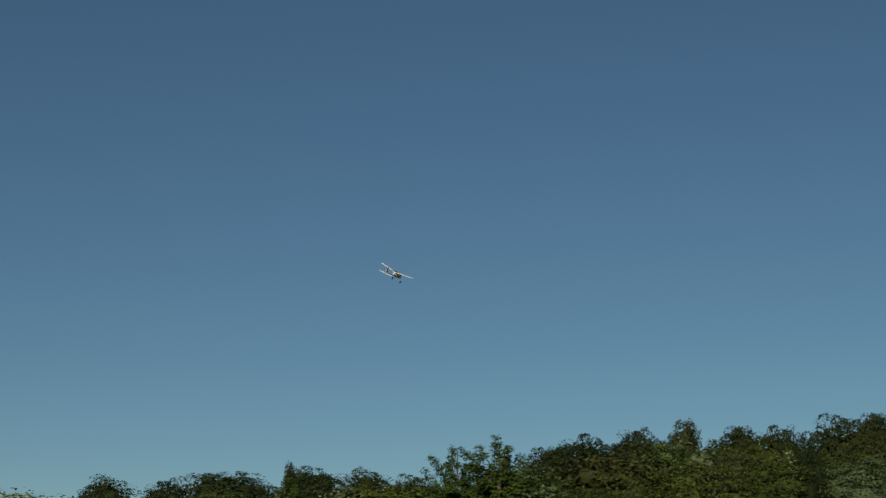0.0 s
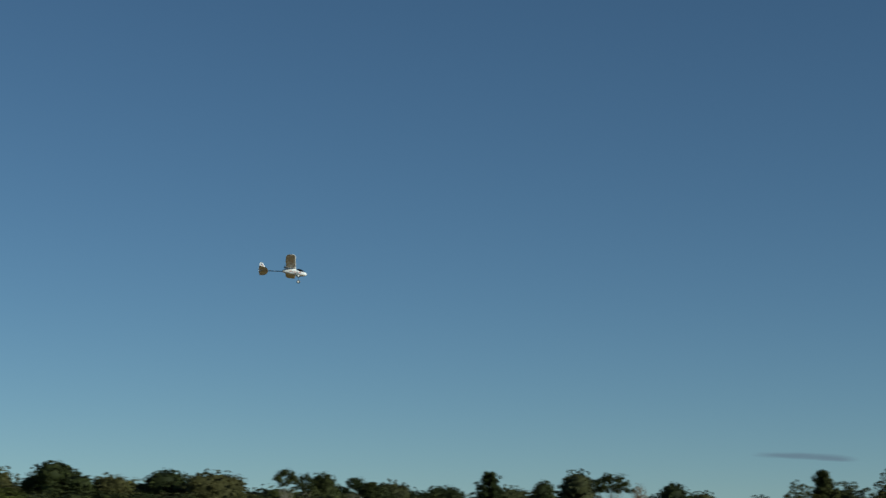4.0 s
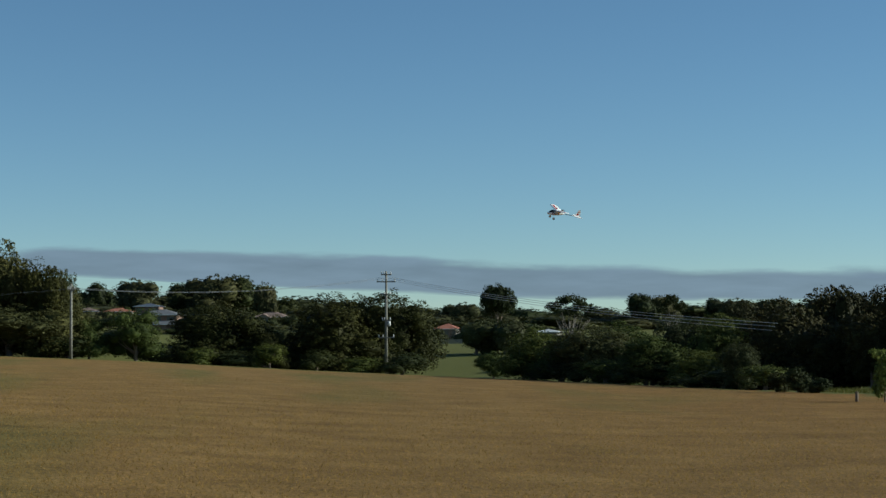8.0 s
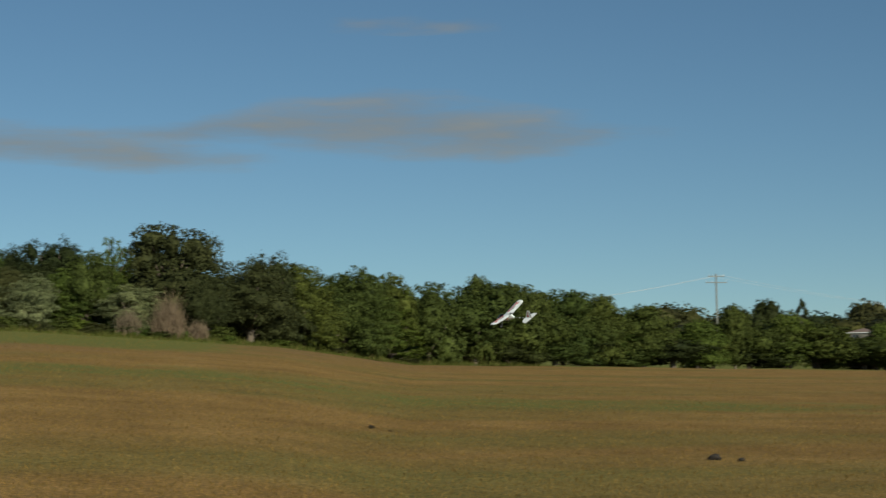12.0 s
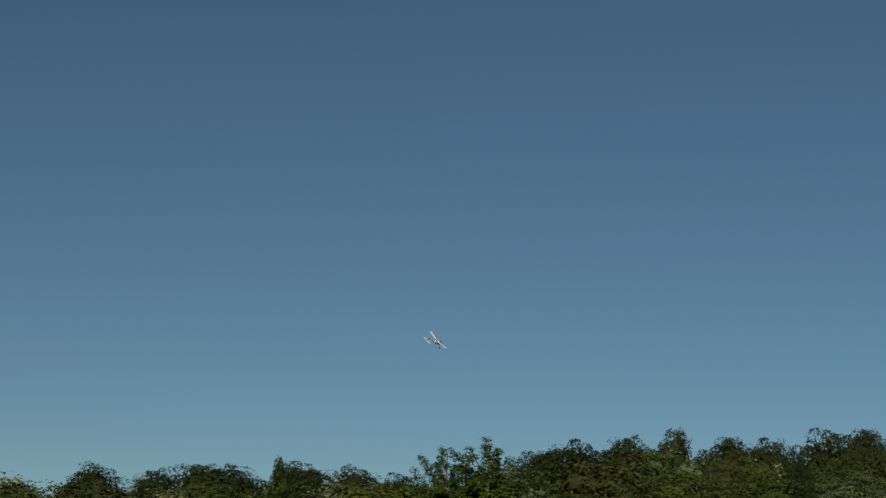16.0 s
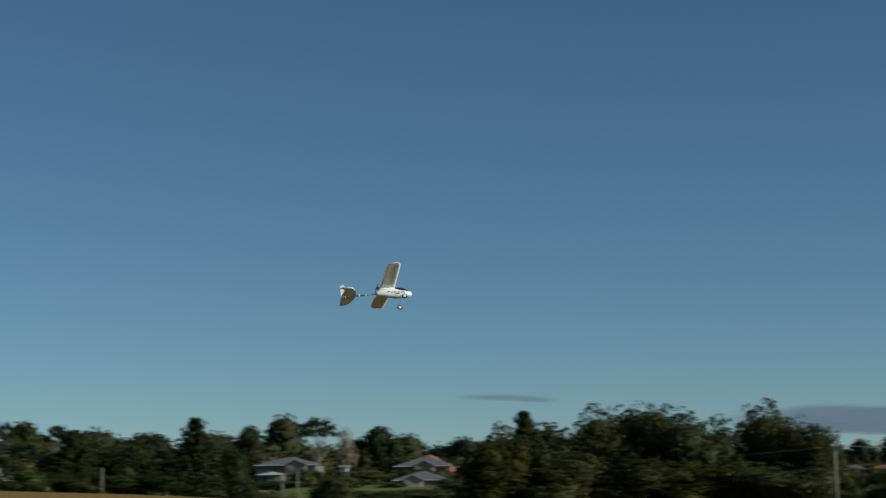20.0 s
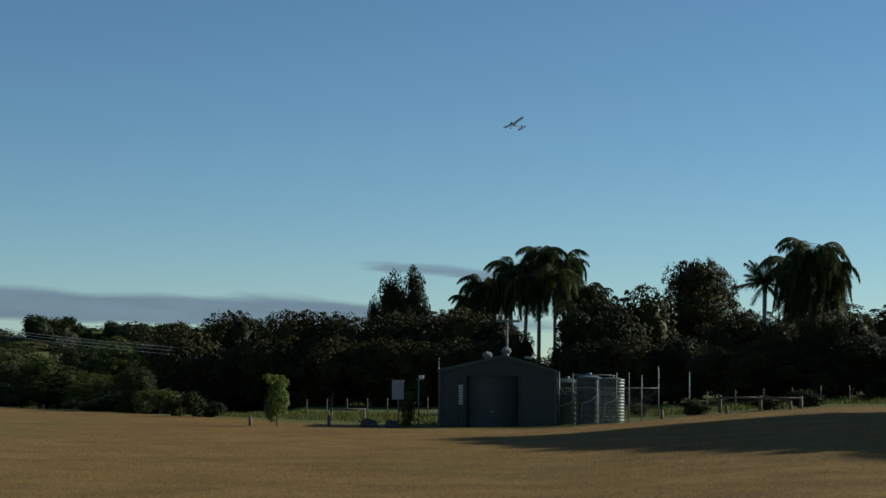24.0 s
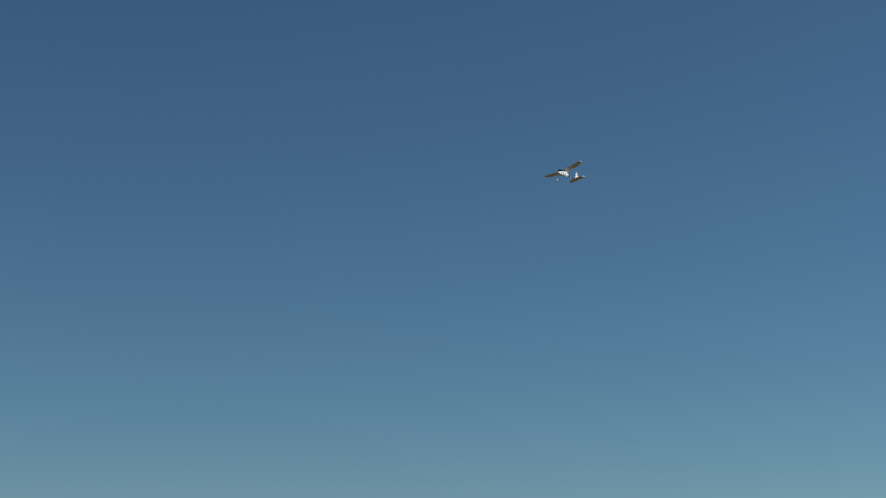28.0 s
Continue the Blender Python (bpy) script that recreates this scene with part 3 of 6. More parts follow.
def frond_mesh(rng, rise, end, hang):
    """One feathered frond of unit length that leaves the stem at one angle, arches over to another and then hangs straight."""
    bm = bmesh.new()
    pts, at = [Vector((0, 0, 0))], Vector((0, 0, 0))
    for i in range(14):
        f = min(1, (i + 0.5) / 14 / hang)
        a = radians(rise + (end - rise) * f ** 1.1)
        at = at + Vector((math.cos(a), 0, math.sin(a))) / 14
        pts.append(at)
    bent(bm, pts, list(np.linspace(0.012, 0.003, 15)), 4)
    for f in np.linspace(0.12, 1.0, 56):
        k = min(int(f * 14), 13)
        p = pts[k].lerp(pts[k + 1], f * 14 - k)
        way = (pts[k + 1] - pts[k]).normalized()
        long_ = 0.24 * math.sin(math.pi * min(0.25 + f * 0.68, 1)) + 0.07
        for side in (-1, 1):
            drop = (Vector((rng.uniform(-0.15, 0.25), side * rng.uniform(0.3, 1.0), rng.uniform(-1.1, -0.5))) + way * 0.45).normalized()
            tip = p + drop * long_ * rng.uniform(0.7, 1.25)
            mid = p.lerp(tip, 0.45) + Vector((0, side * 0.015, 0.014))
            w = (way * 0.6 + Vector((0.5, 0, 0.1))).normalized() * 0.0075
            bm.faces.new([bm.verts.new(q) for q in (p - w, mid - w * 1.4, tip, mid + w * 1.4, p + w)])
    return bm


# from the youngest, upright as plumes, to the oldest, hanging down the trunk: angle at the stem, at the tip, share that bends
FROND_AGES = ((86, -50, 0.95), (80, -70, 0.86), (73, -80, 0.76), (64, -84, 0.66), (52, -84, 0.56), (40, -86, 0.5), (24, -87, 0.45), (4, -88, 0.4), (-22, -88, 0.4), (-48, -88, 0.5))


def palm(name, label, at, height, spread, fronds, seed, group, stiff=False):
    rng = np.random.default_rng(seed)
    ob = thing(name, label, "palm tree", group, at=at)
    bm = bmesh.new()
    lean = Vector((rng.uniform(-0.25, 0.25), rng.uniform(-0.2, 0.2), 0))
    n = 10
    stem = height - spread * 0.52 - 0.5
    pts = [Vector((lean.x * (i / n) ** 2, lean.y * (i / n) ** 2, stem * i / n - (0.3 if i == 0 else 0))) for i in range(n + 1)]
    bent(bm, pts, [0.17 - 0.05 * i / n + (0.012 if i % 2 else 0) for i in range(n + 1)], 9)
    part("trunk", bm, PALM_BARK, ob, "ringed grey palm trunk")
    bm = bmesh.new()
    top = pts[-1]
    bent(bm, [top - Vector((0, 0, 0.1)), top + Vector((0, 0, 0.4)), top + Vector((0, 0, 0.8))], [0.13, 0.17, 0.06], 8)
    part("crownshaft", bm, LEAF_PALM, ob, "green leaf-base sheath")
    shapes = {}
    for i in range(fronds):
        rise, end, bend_ = FROND_AGES[(i * 10) // fronds]
        if stiff:
            end = rise - 40
            bend_ = 1.0
        m = Matrix.Translation(top + Vector((0, 0, 0.5))) @ pose(0, 0, 0, 0, 0, i * 137.5 + rng.uniform(-14, 14)) @ pose(0, 0, 0, rng.uniform(-24, 24), rng.uniform(-10, 10), 0) @ Matrix.Scale(spread * rng.uniform(0.75, 1.08), 4)
        if rise not in shapes:
            f = part("frond", frond_mesh(rng, rise, end, bend_), LEAF_PALM, ob)
            shapes[rise] = f.data
        else:
            f = new("frond", shapes[rise])
            f.parent = ob
        f.matrix_basis = m
    return ob


def stand(az, d, h, w, turn, sink=0.0):
    """The pose and scale that set a unit tree of that height and width at a place."""
    p = spot(az, d, -sink)
    return Matrix.LocRotScale(p, Euler((0, 0, turn)), Vector((w, w, h)))


def plant(protos, rows, seed, fat=1.0):
    """Set copies of the model trees at rows of azimuth, distance, height and width; the models themselves take the first rows."""
    rng = random.Random(seed)
    for i, (az, d, h, w) in enumerate(rows):
        m = stand(az, d, h + 0.1, w * fat, rng.uniform(0, math.tau), 0.1)
        # a copy takes its own scale from the pose
        ob = protos[i] if i < len(protos) else copy_thing(protos[i % len(protos)], Matrix())
        ob.matrix_basis = m


def plant_to_view(protos, rows, seed, fat=1.0):
    """Plant to fit the camera's view: rows of azimuth, half the crown's angle, the top's elevation from the eye, and
    distance.
    """
    # at the edge of the mown field or beyond it
    rows = [(az, half, el, max(d, reach(az) + 4) if az < 12 else d) for az, half, el, d in rows]
    plant(protos, [(az, d, max(0.5, EYE[2] + d * math.tan(radians(el)) - ground_z(az, d)), 2 * d * math.tan(radians(half))) for az, half, el, d in rows], seed, fat)


def blades(name, P, H, W, mat, rng, parent=None, lean=0.5):
    """Upright pointed blades at P."""
    n = len(P)
    a = rng.uniform(0, math.tau, n)
    side = np.stack([np.cos(a), np.sin(a), np.zeros(n)], 1) * W[:, None] * 0.5
    tip = rng.normal(size=(n, 3)) * np.array([lean, lean, 0]) * H[:, None] + np.array([0, 0, 1]) * H[:, None]
    V = np.stack([P - side, P + side, P + tip], 1).reshape(-1, 3)
    me = bpy.data.meshes.new(name)
    me.vertices.add(3 * n)
    me.vertices.foreach_set("co", V.astype(np.float32).ravel())
    me.loops.add(3 * n)
    me.loops.foreach_set("vertex_index", np.arange(3 * n, dtype=np.int32))
    me.polygons.add(n)
    me.polygons.foreach_set("loop_start", np.arange(0, 3 * n, 3, dtype=np.int32))
    me.materials.append(mat)
    me.update(calc_edges=True)
    ob = new(name, me)
    ob.parent = parent
    return ob


def build_grass():
    """Short blades on the mown field, and taller tufts along the scrub and the fences."""
    rng = np.random.default_rng(77)
    n = 400000
    az = rng.uniform(-112, 37, n)
    d = 15.5 * np.exp(rng.uniform(0, 1, n) * math.log(120 / 15.5))
    keep = d < np.interp(az, REACH_AZ, REACH)
    az, d = az[keep], d[keep]
    P = np.array([spot(a, r) for a, r in zip(az, d)])
    size = np.interp(d, [15, 45], [0.6, 1.0])
    H = rng.uniform(0.022, 0.06, len(P)) * size
    W = rng.uniform(0.007, 0.02, len(P)) * size
    ob = blades("field_grass", P, H, W, LEAF_STRAW, rng, None, 0.7)
    tagged(ob, "short dry straw-coloured grass blades on the field", "grass", kind="stuff")
    for name, label, mat, n, low, high_ in (("verge_grass", "long green grass along the field verge", LEAF_GRASS, 34000, 0.5, 1.0), ("dry_verge_grass", "tufts of tall dry grass in the verge", LEAF_HAY, 3500, 0.5, 1.0)):
        az = np.concatenate([rng.uniform(-112, -60, n), rng.uniform(13, 35, n // 2)])
        edge = np.interp(az, REACH_AZ, REACH)
        off = np.where(az < 0, rng.uniform(-4, 9, len(az)), rng.uniform(1.0, 18, len(az)))
        d = edge + off
        # patchy, higher towards the bushes
        patch = 0.62 + 0.38 * np.sin(az * 5.3 + off * 0.7) * np.sin(az * 2.1 - off * 0.4)
        tall = np.where(az < 0, np.interp(off, [-4, 0, 5, 9], [0.06, 0.45, 0.9, 1.1]) * patch * np.interp(az, [-101, -95], [0.12, 1.0]), 0.45 * patch)
        P = np.array([spot(a, r) for a, r in zip(az, d)])
        ob = blades(name, P, tall * rng.uniform(low, high_, len(P)), rng.uniform(0.03, 0.075, len(P)), mat, rng, None, 0.3)
        tagged(ob, label, "grass", kind="stuff")


def reed_bush(label, az, d, h, w, seed):
    """A dry bush of many bare upright twigs."""
    rng = np.random.default_rng(seed)
    ob = thing("dry_bush", label, "bush", "dry bushes in the verge", at=at_place(az, d))
    n = 1500
    a, r = rng.uniform(0, math.tau, n), rng.uniform(0, 1, n) ** 0.7 * w * 0.42
    P = np.stack([r * np.cos(a), r * np.sin(a), rng.uniform(-0.1, 0.5, n) * h], 1)
    H = h * (1.05 - 0.9 * (r / (w * 0.42)) ** 2 * 0.5) * rng.uniform(0.35, 1.0, n) * (0.75 + 0.25 * np.sin(a * 3 + w)) - P[:, 2] * 0.6
    blades("twig_mass", P, np.maximum(H, 0.2), rng.uniform(0.012, 0.032, n), LEAF_DRY, rng, ob, 0.24)
    bm = bmesh.new()
    for k in range(7):
        t = k * 0.9
        tube(bm, (0.05 * math.cos(t), 0.05 * math.sin(t), -0.1), (w * 0.25 * math.cos(t), w * 0.25 * math.sin(t), h * 0.7), 0.02, 0.006, 5)
    part("stem", bm, BARK, ob)


def at_place(az, d):
    return Matrix.Translation(spot(az, d, -0.05))


# the scrub that closes the field on its high side: azimuth, half angle, top elevation, distance
DARK_TREES = [(-119.3, 1.5, 3.75, 98), (-122.4, 1.6, 3.4, 98), (-116.2, 1.1, 4.3, 99), (-114.2, 0.85, 4.3, 100), (-112.3, 1.35, 4.45, 99), (-109.6, 1.1, 4.6, 100), (-108.1, 1.0, 4.5, 108), (-106.9, 0.9, 4.35, 112), (-102.7, 0.9, 5.15, 108), (-101.9, 1.0, 5.5, 112), (-100.5, 0.8, 5.45, 114), (-99.9, 0.9, 5.62, 116), (-97.0, 0.9, 5.55, 113), (-96.1, 0.8, 5.6, 115)]
DARK_THICKET = [(-95.0, 0.7, 5.5, 112), (-93.9, 1.2, 5.87, 116), (-92.7, 0.8, 5.88, 118), (-91.3, 1.1, 5.6, 115), (-87.2, 1.0, 5.9, 118), (-82.6, 1.0, 5.6, 116), (-81.0, 0.9, 5.85, 118), (-77.7, 0.8, 5.37, 118), (-76.5, 0.9, 5.17, 116), (-87.0, 1.0, 4.9, 102), (-94.8, 0.5, 4.85, 97), (-103.6, 0.9, 4.6, 104), (-98.2, 1.1, 5.1, 110), (-89.6, 1.0, 5.4, 112), (-75.3, 0.8, 4.7, 112)]
AIRY_SCRUB = [(-98.6, 0.7, 5.8, 114), (-89.4, 0.95, 6.1, 116), (-88.6, 0.55, 6.2, 118), (-84.7, 1.05, 6.45, 118), (-83.8, 0.8, 6.42, 119), (-79.2, 0.9, 5.85, 118),
    (-71.3, 1.4, 5.8, 112), (-90.2, 0.4, 5.88, 117), (-85.7, 0.45, 6.15, 118), (-110.55, 0.3, 4.75, 101), (-74.7, 0.8, 5.36, 114), (-68.3, 0.8, 4.95, 112)]
MID_SCRUB = [(-101.5, 1.9, 3.9, 96), (-98.3, 2.0, 4.5, 97), (-95.9, 1.6, 4.5, 98), (-96.5, 1.4, 5.0, 102), (-86.6, 1.2, 4.6, 101), (-67.2, 1.2, 4.6, 104), (-66.0, 1.2, 4.3, 106), (-108.4, 1.8, 3.1, 92),
    (-103.4, 1.5, 3.5, 91), (-106.5, 1.2, 3.9, 98), (-107.2, 1.8, 3.5, 94), (-100.0, 1.4, 4.6, 101), (-93.9, 1.4, 4.7, 100), (-73.9, 0.9, 5.0, 106), (-111.5, 1.6, 3.6, 93), (-114.8, 1.6, 3.5, 93), (-118.0, 1.8, 3.4, 92), (-65.2, 0.9, 4.2, 112), (-81.9, 0.7, 4.6, 101)]
OLIVE_SCRUB = [(-68.9, 1.4, 4.68, 102), (-97.1, 1.1, 4.9, 101), (-70.2, 0.8, 4.3, 104), (-113.0, 1.2, 3.9, 96), (-109.8, 1.1, 3.7, 95), (-76.2, 0.8, 4.6, 108), (-92.3, 1.0, 5.1, 108)]
BRIGHT_SCRUB = [(-83.4, 1.5, 5.25, 103), (-79.8, 1.55, 5.4, 104), (-99.0, 1.1, 5.1, 103), (-76.9, 0.8, 4.9, 112), (-104.9, 1.2, 3.4, 91), (-74.5, 0.8, 4.5, 106), (-65.2, 1.0, 3.6, 112), (-115.9, 1.0, 3.3, 92)]
SILVER_SCRUB = [(-91.5, 1.4, 4.5, 100), (-89.7, 1.1, 4.27, 99), (-85.1, 0.95, 4.45, 101), (-77.6, 1.1, 4.7, 103), (-75.5, 0.9, 4.36, 102), (-72.5, 1.0, 4.0, 103), (-93.3, 1.4, 4.5, 99), (-106.6, 1.7, 2.9, 90), (-97.6, 1.0, 4.3, 97), (-87.6, 0.8, 4.0, 100), (-102.8, 0.9, 3.0, 90)]
TIER_SCRUB = [(-104.2, 1.7, 5.42, 86), (-105.5, 1.2, 5.14, 87), (-110.8, 1.3, 4.3, 90), (-73.2, 0.8, 5.4, 108), (-64.6, 1.0, 4.0, 116), (-57.8, 1.0, 3.2, 140)]
# trees along the field's far edge, the same way
EDGE_ROW = [(-62.0, 1.4, 4.0, 123), (-63.4, 1.0, 4.0, 120), (-60.4, 1.1, 3.85, 128), (-59.3, 1.0, 3.7, 132), (-64.6, 0.9, 4.3, 120), (-65.7, 1.0, 4.5, 116), (-58.3, 0.8, 3.55, 138), 
    (-52.9, 1.0, 2.7, 144), (-51.6, 1.5, 2.55, 147), (-50.2, 1.4, 2.1, 150), (-49.3, 1.3, 2.05, 152), (-47.7, 1.3, 1.9, 154), (-46.1, 1.2, 1.7, 156), (-43.6, 1.1, 2.1, 160), (-42.2, 1.2, 1.75, 160), (-40.6, 1.2, 1.4, 163), (-38.7, 1.0, 1.6, 165), (-44.9, 1.0, 1.6, 158), (-58.8, 1.0, 3.1, 134)]
FAR_ROW = [(-41.2, 1.3, 2.15, 174), (-37.0, 1.3, 1.95, 176), (-36.5, 0.9, 1.35, 177), (-33.3, 0.7, 1.25, 178), (-34.9, 0.7, 0.72, 177), (-30.8, 0.85, 2.2, 182), (-27.8, 0.5, 1.93, 188), (-33.6, 1.2, 1.8, 182), (-38.3, 1.1, 2.0, 176), (-39.8, 1.0, 2.05, 178), (-24.8, 0.55, 1.0, 190), (-32.5, 0.8, 2.3, 184)]
CLUMP = [(-16.7, 1.0, 3.04, 194), (-15.5, 0.95, 3.02, 197), (-14.3, 1.0, 2.97, 194), (-13.1, 0.9, 2.6, 196), (-11.6, 1.05, 3.09, 200), (-10.2, 0.75, 2.5, 196), (-18.1, 1.1, 2.54, 194), (-19.6, 0.8, 2.5, 190),
    (-9.75, 0.45, 2.2, 200), (-13.4, 1.3, 1.5, 190), (-11.4, 1.2, 1.2, 190), (-15.6, 1.3, 1.7, 190), (-17.6, 1.3, 1.6, 189), (-19.9, 1.0, 1.5, 187), (-10.0, 0.8, 1.3, 193)]
ROUND_ROW = [(-5.15, 1.55, 1.15, 200), (-1.85, 1.75, 1.45, 201), (0.2, 1.3, 1.5, 204), (-0.7, 1.1, 1.4, 206), (-3.6, 0.7, 0.3, 198)]
NEAR_ROW = [(4.5, 1.2, 0.4, 170), (6.5, 1.35, 0.45, 164), (8.2, 1.2, 0.15, 154), (5.4, 1.0, 0.1, 158), (9.3, 1.2, 0.75, 160), (10.4, 1.1, 0.8, 156), (7.2, 1.2, 0.6, 172), (10.85, 0.6, -0.05, 114), (9.7, 0.9, -0.3, 130), (3.3, 0.5, -0.3, 172)]
# dark trees behind the shed
BELT_FRONT = [(12.2, 1.2, 1.25, 150), (13.3, 0.75, 1.6, 158), (14.3, 0.8, 1.6, 154), (15.2, 1.1, 1.65, 144), (16.2, 1.0, 1.68, 141), (17.3, 1.1, 1.65, 140), (18.6, 1.1, 1.65, 139), (19.9, 1.1, 1.72, 138), (21.1, 1.2, 1.8, 137), (22.05, 0.75, 1.5, 136), (21.6, 0.7, 1.6, 135), (22.55, 0.4, 1.25, 134), (24.2, 0.6, 1.65, 135), (24.9, 0.8, 1.8, 136), (24.85, 1.05, 2.3, 134), (26.3, 1.1, 2.52, 136)]
BELT_REST = [(29.9, 0.9, 1.8, 130), (31.0, 1.0, 1.9, 129), (32.3, 1.1, 2.0, 127), (33.8, 1.2, 2.0, 125), (11.1, 1.0, 1.2, 166), (25.6, 0.9, 1.9, 131), (28.9, 0.9, 1.6, 129), (14.8, 1.0, 0.9, 138), (16.8, 1.0, 0.9, 134), (18.0, 1.0, 0.8, 133), (19.2, 1.0, 0.9, 132), (20.5, 1.0, 0.9, 131), (21.6, 0.8, 0.8, 130), (24.6, 0.9, 0.9, 128), (26.0, 1.0, 1.0, 127), (27.4, 1.0, 1.0, 126), (13.4, 1.0, 0.6, 142)]
BELT_END = [(30.0, 1.3, 0.9, 116), (31.5, 1.5, 1.0, 115), (33.1, 1.5, 1.1, 114), (28.9, 1.2, 0.7, 120), (34.8, 1.5, 1.2, 112), (27.2, 1.2, 0.5, 128), (25.4, 1.1, 0.4, 130), (31.5, 0.9, 1.75, 116), (30.5, 0.8, 1.5, 117), (32.5, 0.9, 1.7, 116)]


def plant_all():
    scrub = "scrub along the high side of the field"
    plant_to_view([shrub_tree("dark_tree", "dense dark green tree in the field-side scrub", LEAF_DARK, 11 + i, group=scrub) for i in range(4)], DARK_TREES + DARK_THICKET, 1, 1.4)
    plant_to_view([airy_tree("slender_tree", "open airy dark green tree rising above the scrub", LEAF_OLIVE if i != 1 else LEAF_DARK, 21 + i, group=scrub) for i in range(3)], AIRY_SCRUB, 2, 1.7)
    plant_to_view([shrub_tree("leafy_tree", "dense mid-green leafy tree at the field edge", LEAF_MID, 31 + i, tufts=210, per=74, tuft=0.1, flat=0.36, up=0.75, mass=0.62, group=scrub) for i in range(4)], MID_SCRUB, 3, 1.2)
    plant_to_view([shrub_tree("olive_tree", "rounded olive-brown tree at the field edge", LEAF_OLIVE, 36 + i, group=scrub) for i in range(2)], OLIVE_SCRUB, 3, 1.2)
    plant_to_view([shrub_tree("broadleaf_tree", "bright green broad-leaved tree at the field edge", LEAF_BRIGHT, 41 + i, size=0.022, tufts=200, per=84, tuft=0.105, flat=0.32, up=0.8, mass=0.62, group=scrub, slim=0.85) for i in range(3)], BRIGHT_SCRUB, 4, 1.2)
    plant_to_view([shrub_tree("silver_bush", "silvery grey-green bush at the field edge", LEAF_SILVER, 51 + i, tufts=150, per=100, tuft=0.11, flat=0.38, up=0.7, mass=0.56, group=scrub) for i in range(3)], SILVER_SCRUB, 5, 1.2)
    plant_to_view([candelabra_tree("tiered_tree", "tree with flat green tiers of branches and upswept leaders", LEAF_BRIGHT, 61 + i, group=scrub) for i in range(2)], TIER_SCRUB, 6, 1.3)
    row = "trees along the far edge of the field"
    plant_to_view([shrub_tree("edge_tree", "leafy mid-green tree at the far field edge", LEAF_MID, 71 + i, tufts=280, per=34, size=0.025, tuft=0.06, group=row) for i in range(3)], EDGE_ROW, 7, 1.3)
    plant_to_view([spire_tree("conical_tree", "dense conical green tree at the far field edge", LEAF_BRIGHT if i == 1 else LEAF_MID, 78 + i, group=row) for i in range(3)], [(-60.9, 0.9, 3.95, 125), (-55.1, 0.75, 2.72, 138), (-56.8, 0.85, 3.2, 134), (-58.2, 0.85, 3.35, 131), (-52.4, 0.8, 2.85, 143), (-54.05, 0.55, 3.15, 141), (-61.9, 0.6, 4.2, 126), (-49.6, 0.6, 2.5, 150)], 7, 1.35)
    plant_to_view([shrub_tree("light_tree", "light green leafy tree at the far field edge", LEAF_BRIGHT, 76, tufts=280, per=34, size=0.025, tuft=0.06, group=row)], [(-55.2, 0.75, 2.68, 139), (-43.4, 0.6, 1.9, 157), (-12.5, 0.5, 1.35, 187)], 7)
    plant_to_view([shrub_tree("far_edge_tree", "dark olive tree at the far field edge", LEAF_OLIVE if i == 1 else LEAF_DARK, 81 + i, tufts=280, per=34, size=0.025, tuft=0.06, group=row) for i in range(3)], FAR_ROW, 8, 1.3)
    plant_to_view([shrub_tree("tall_dark_tree", "tall dense dark tree in a clump beyond the field", LEAF_DEEP if i % 2 else LEAF_OLIVE, 91 + i, tufts=300, per=36, size=0.022, tuft=0.055, group=row) for i in range(4)], CLUMP, 9, 1.4)
    plant_to_view([shrub_tree("round_tree", "large rounded dark green tree at the field edge", LEAF_DEEP, 101 + i, tufts=420, per=50, size=0.018, tuft=0.05, flat=0.8, low=0.3, group=row) for i in range(2)], ROUND_ROW, 10, 1.2)
    plant_to_view([shrub_tree("bushy_tree", "bushy olive-green tree at the field edge", LEAF_MID if i != 1 else LEAF_OLIVE, 111 + i, tuft=0.085, flat=0.5, mass=0.62, group=row) for i in range(3)], NEAR_ROW, 11, 1.2)
    belt = "dark tree belt behind the shed"
    plant_to_view([shrub_tree("belt_tree", "dark tree in the belt behind the shed", LEAF_BELT, 121 + i, tufts=300, per=36, size=0.025, tuft=0.055, group=belt) for i in range(3)], BELT_FRONT + BELT_REST, 12, 1.35)
    plant_to_view([shrub_tree("low_tree", "low dark spreading tree by the fence", LEAF_BELT, 131 + i, group=belt) for i in range(2)], BELT_END, 13, 1.2)
    # single trees that stand out
    plant_to_view([pine_tree("pine_tree", "conical dark pine with a tufted tip", LEAF_DARK, 141 + i, group=row) for i in range(2)], [(-29.05, 1.0, 2.7, 180), (-32.7, 1.0, 2.35, 180), (-18.95, 0.9, 2.76, 192), (-38.6, 0.7, 1.7, 168), (-12.5, 0.6, 1.38, 186)], 14, 1.25)
    plant_to_view([shrub_tree("bushy_pine", "bushy young green pine at the field edge", LEAF_MID, 146, tufts=200, per=50, flat=1.0, tuft=0.06, low=0.42, group=row)], [(-7.65, 0.78, 1.05, 195), (-9.05, 0.5, 0.75, 194)], 14, 1.25)
    plant_to_view([spire_tree("cone_tree", "large conical dark tree on the hill", LEAF_DARK, 151)], [(-46.2, 0.62, 3.88, 440)], 15, 1.3)
    plant_to_view([bough_tree("cypress_tree", "ragged upright dark conifer above the tree belt", LEAF_BELT, 161 + i, group=belt) for i in range(2)], [(18.6, 0.6, 2.82, 160), (19.3, 0.48, 3.04, 160), (18.05, 0.25, 2.1, 161), (18.95, 0.4, 2.3, 162)], 16, 1.9)
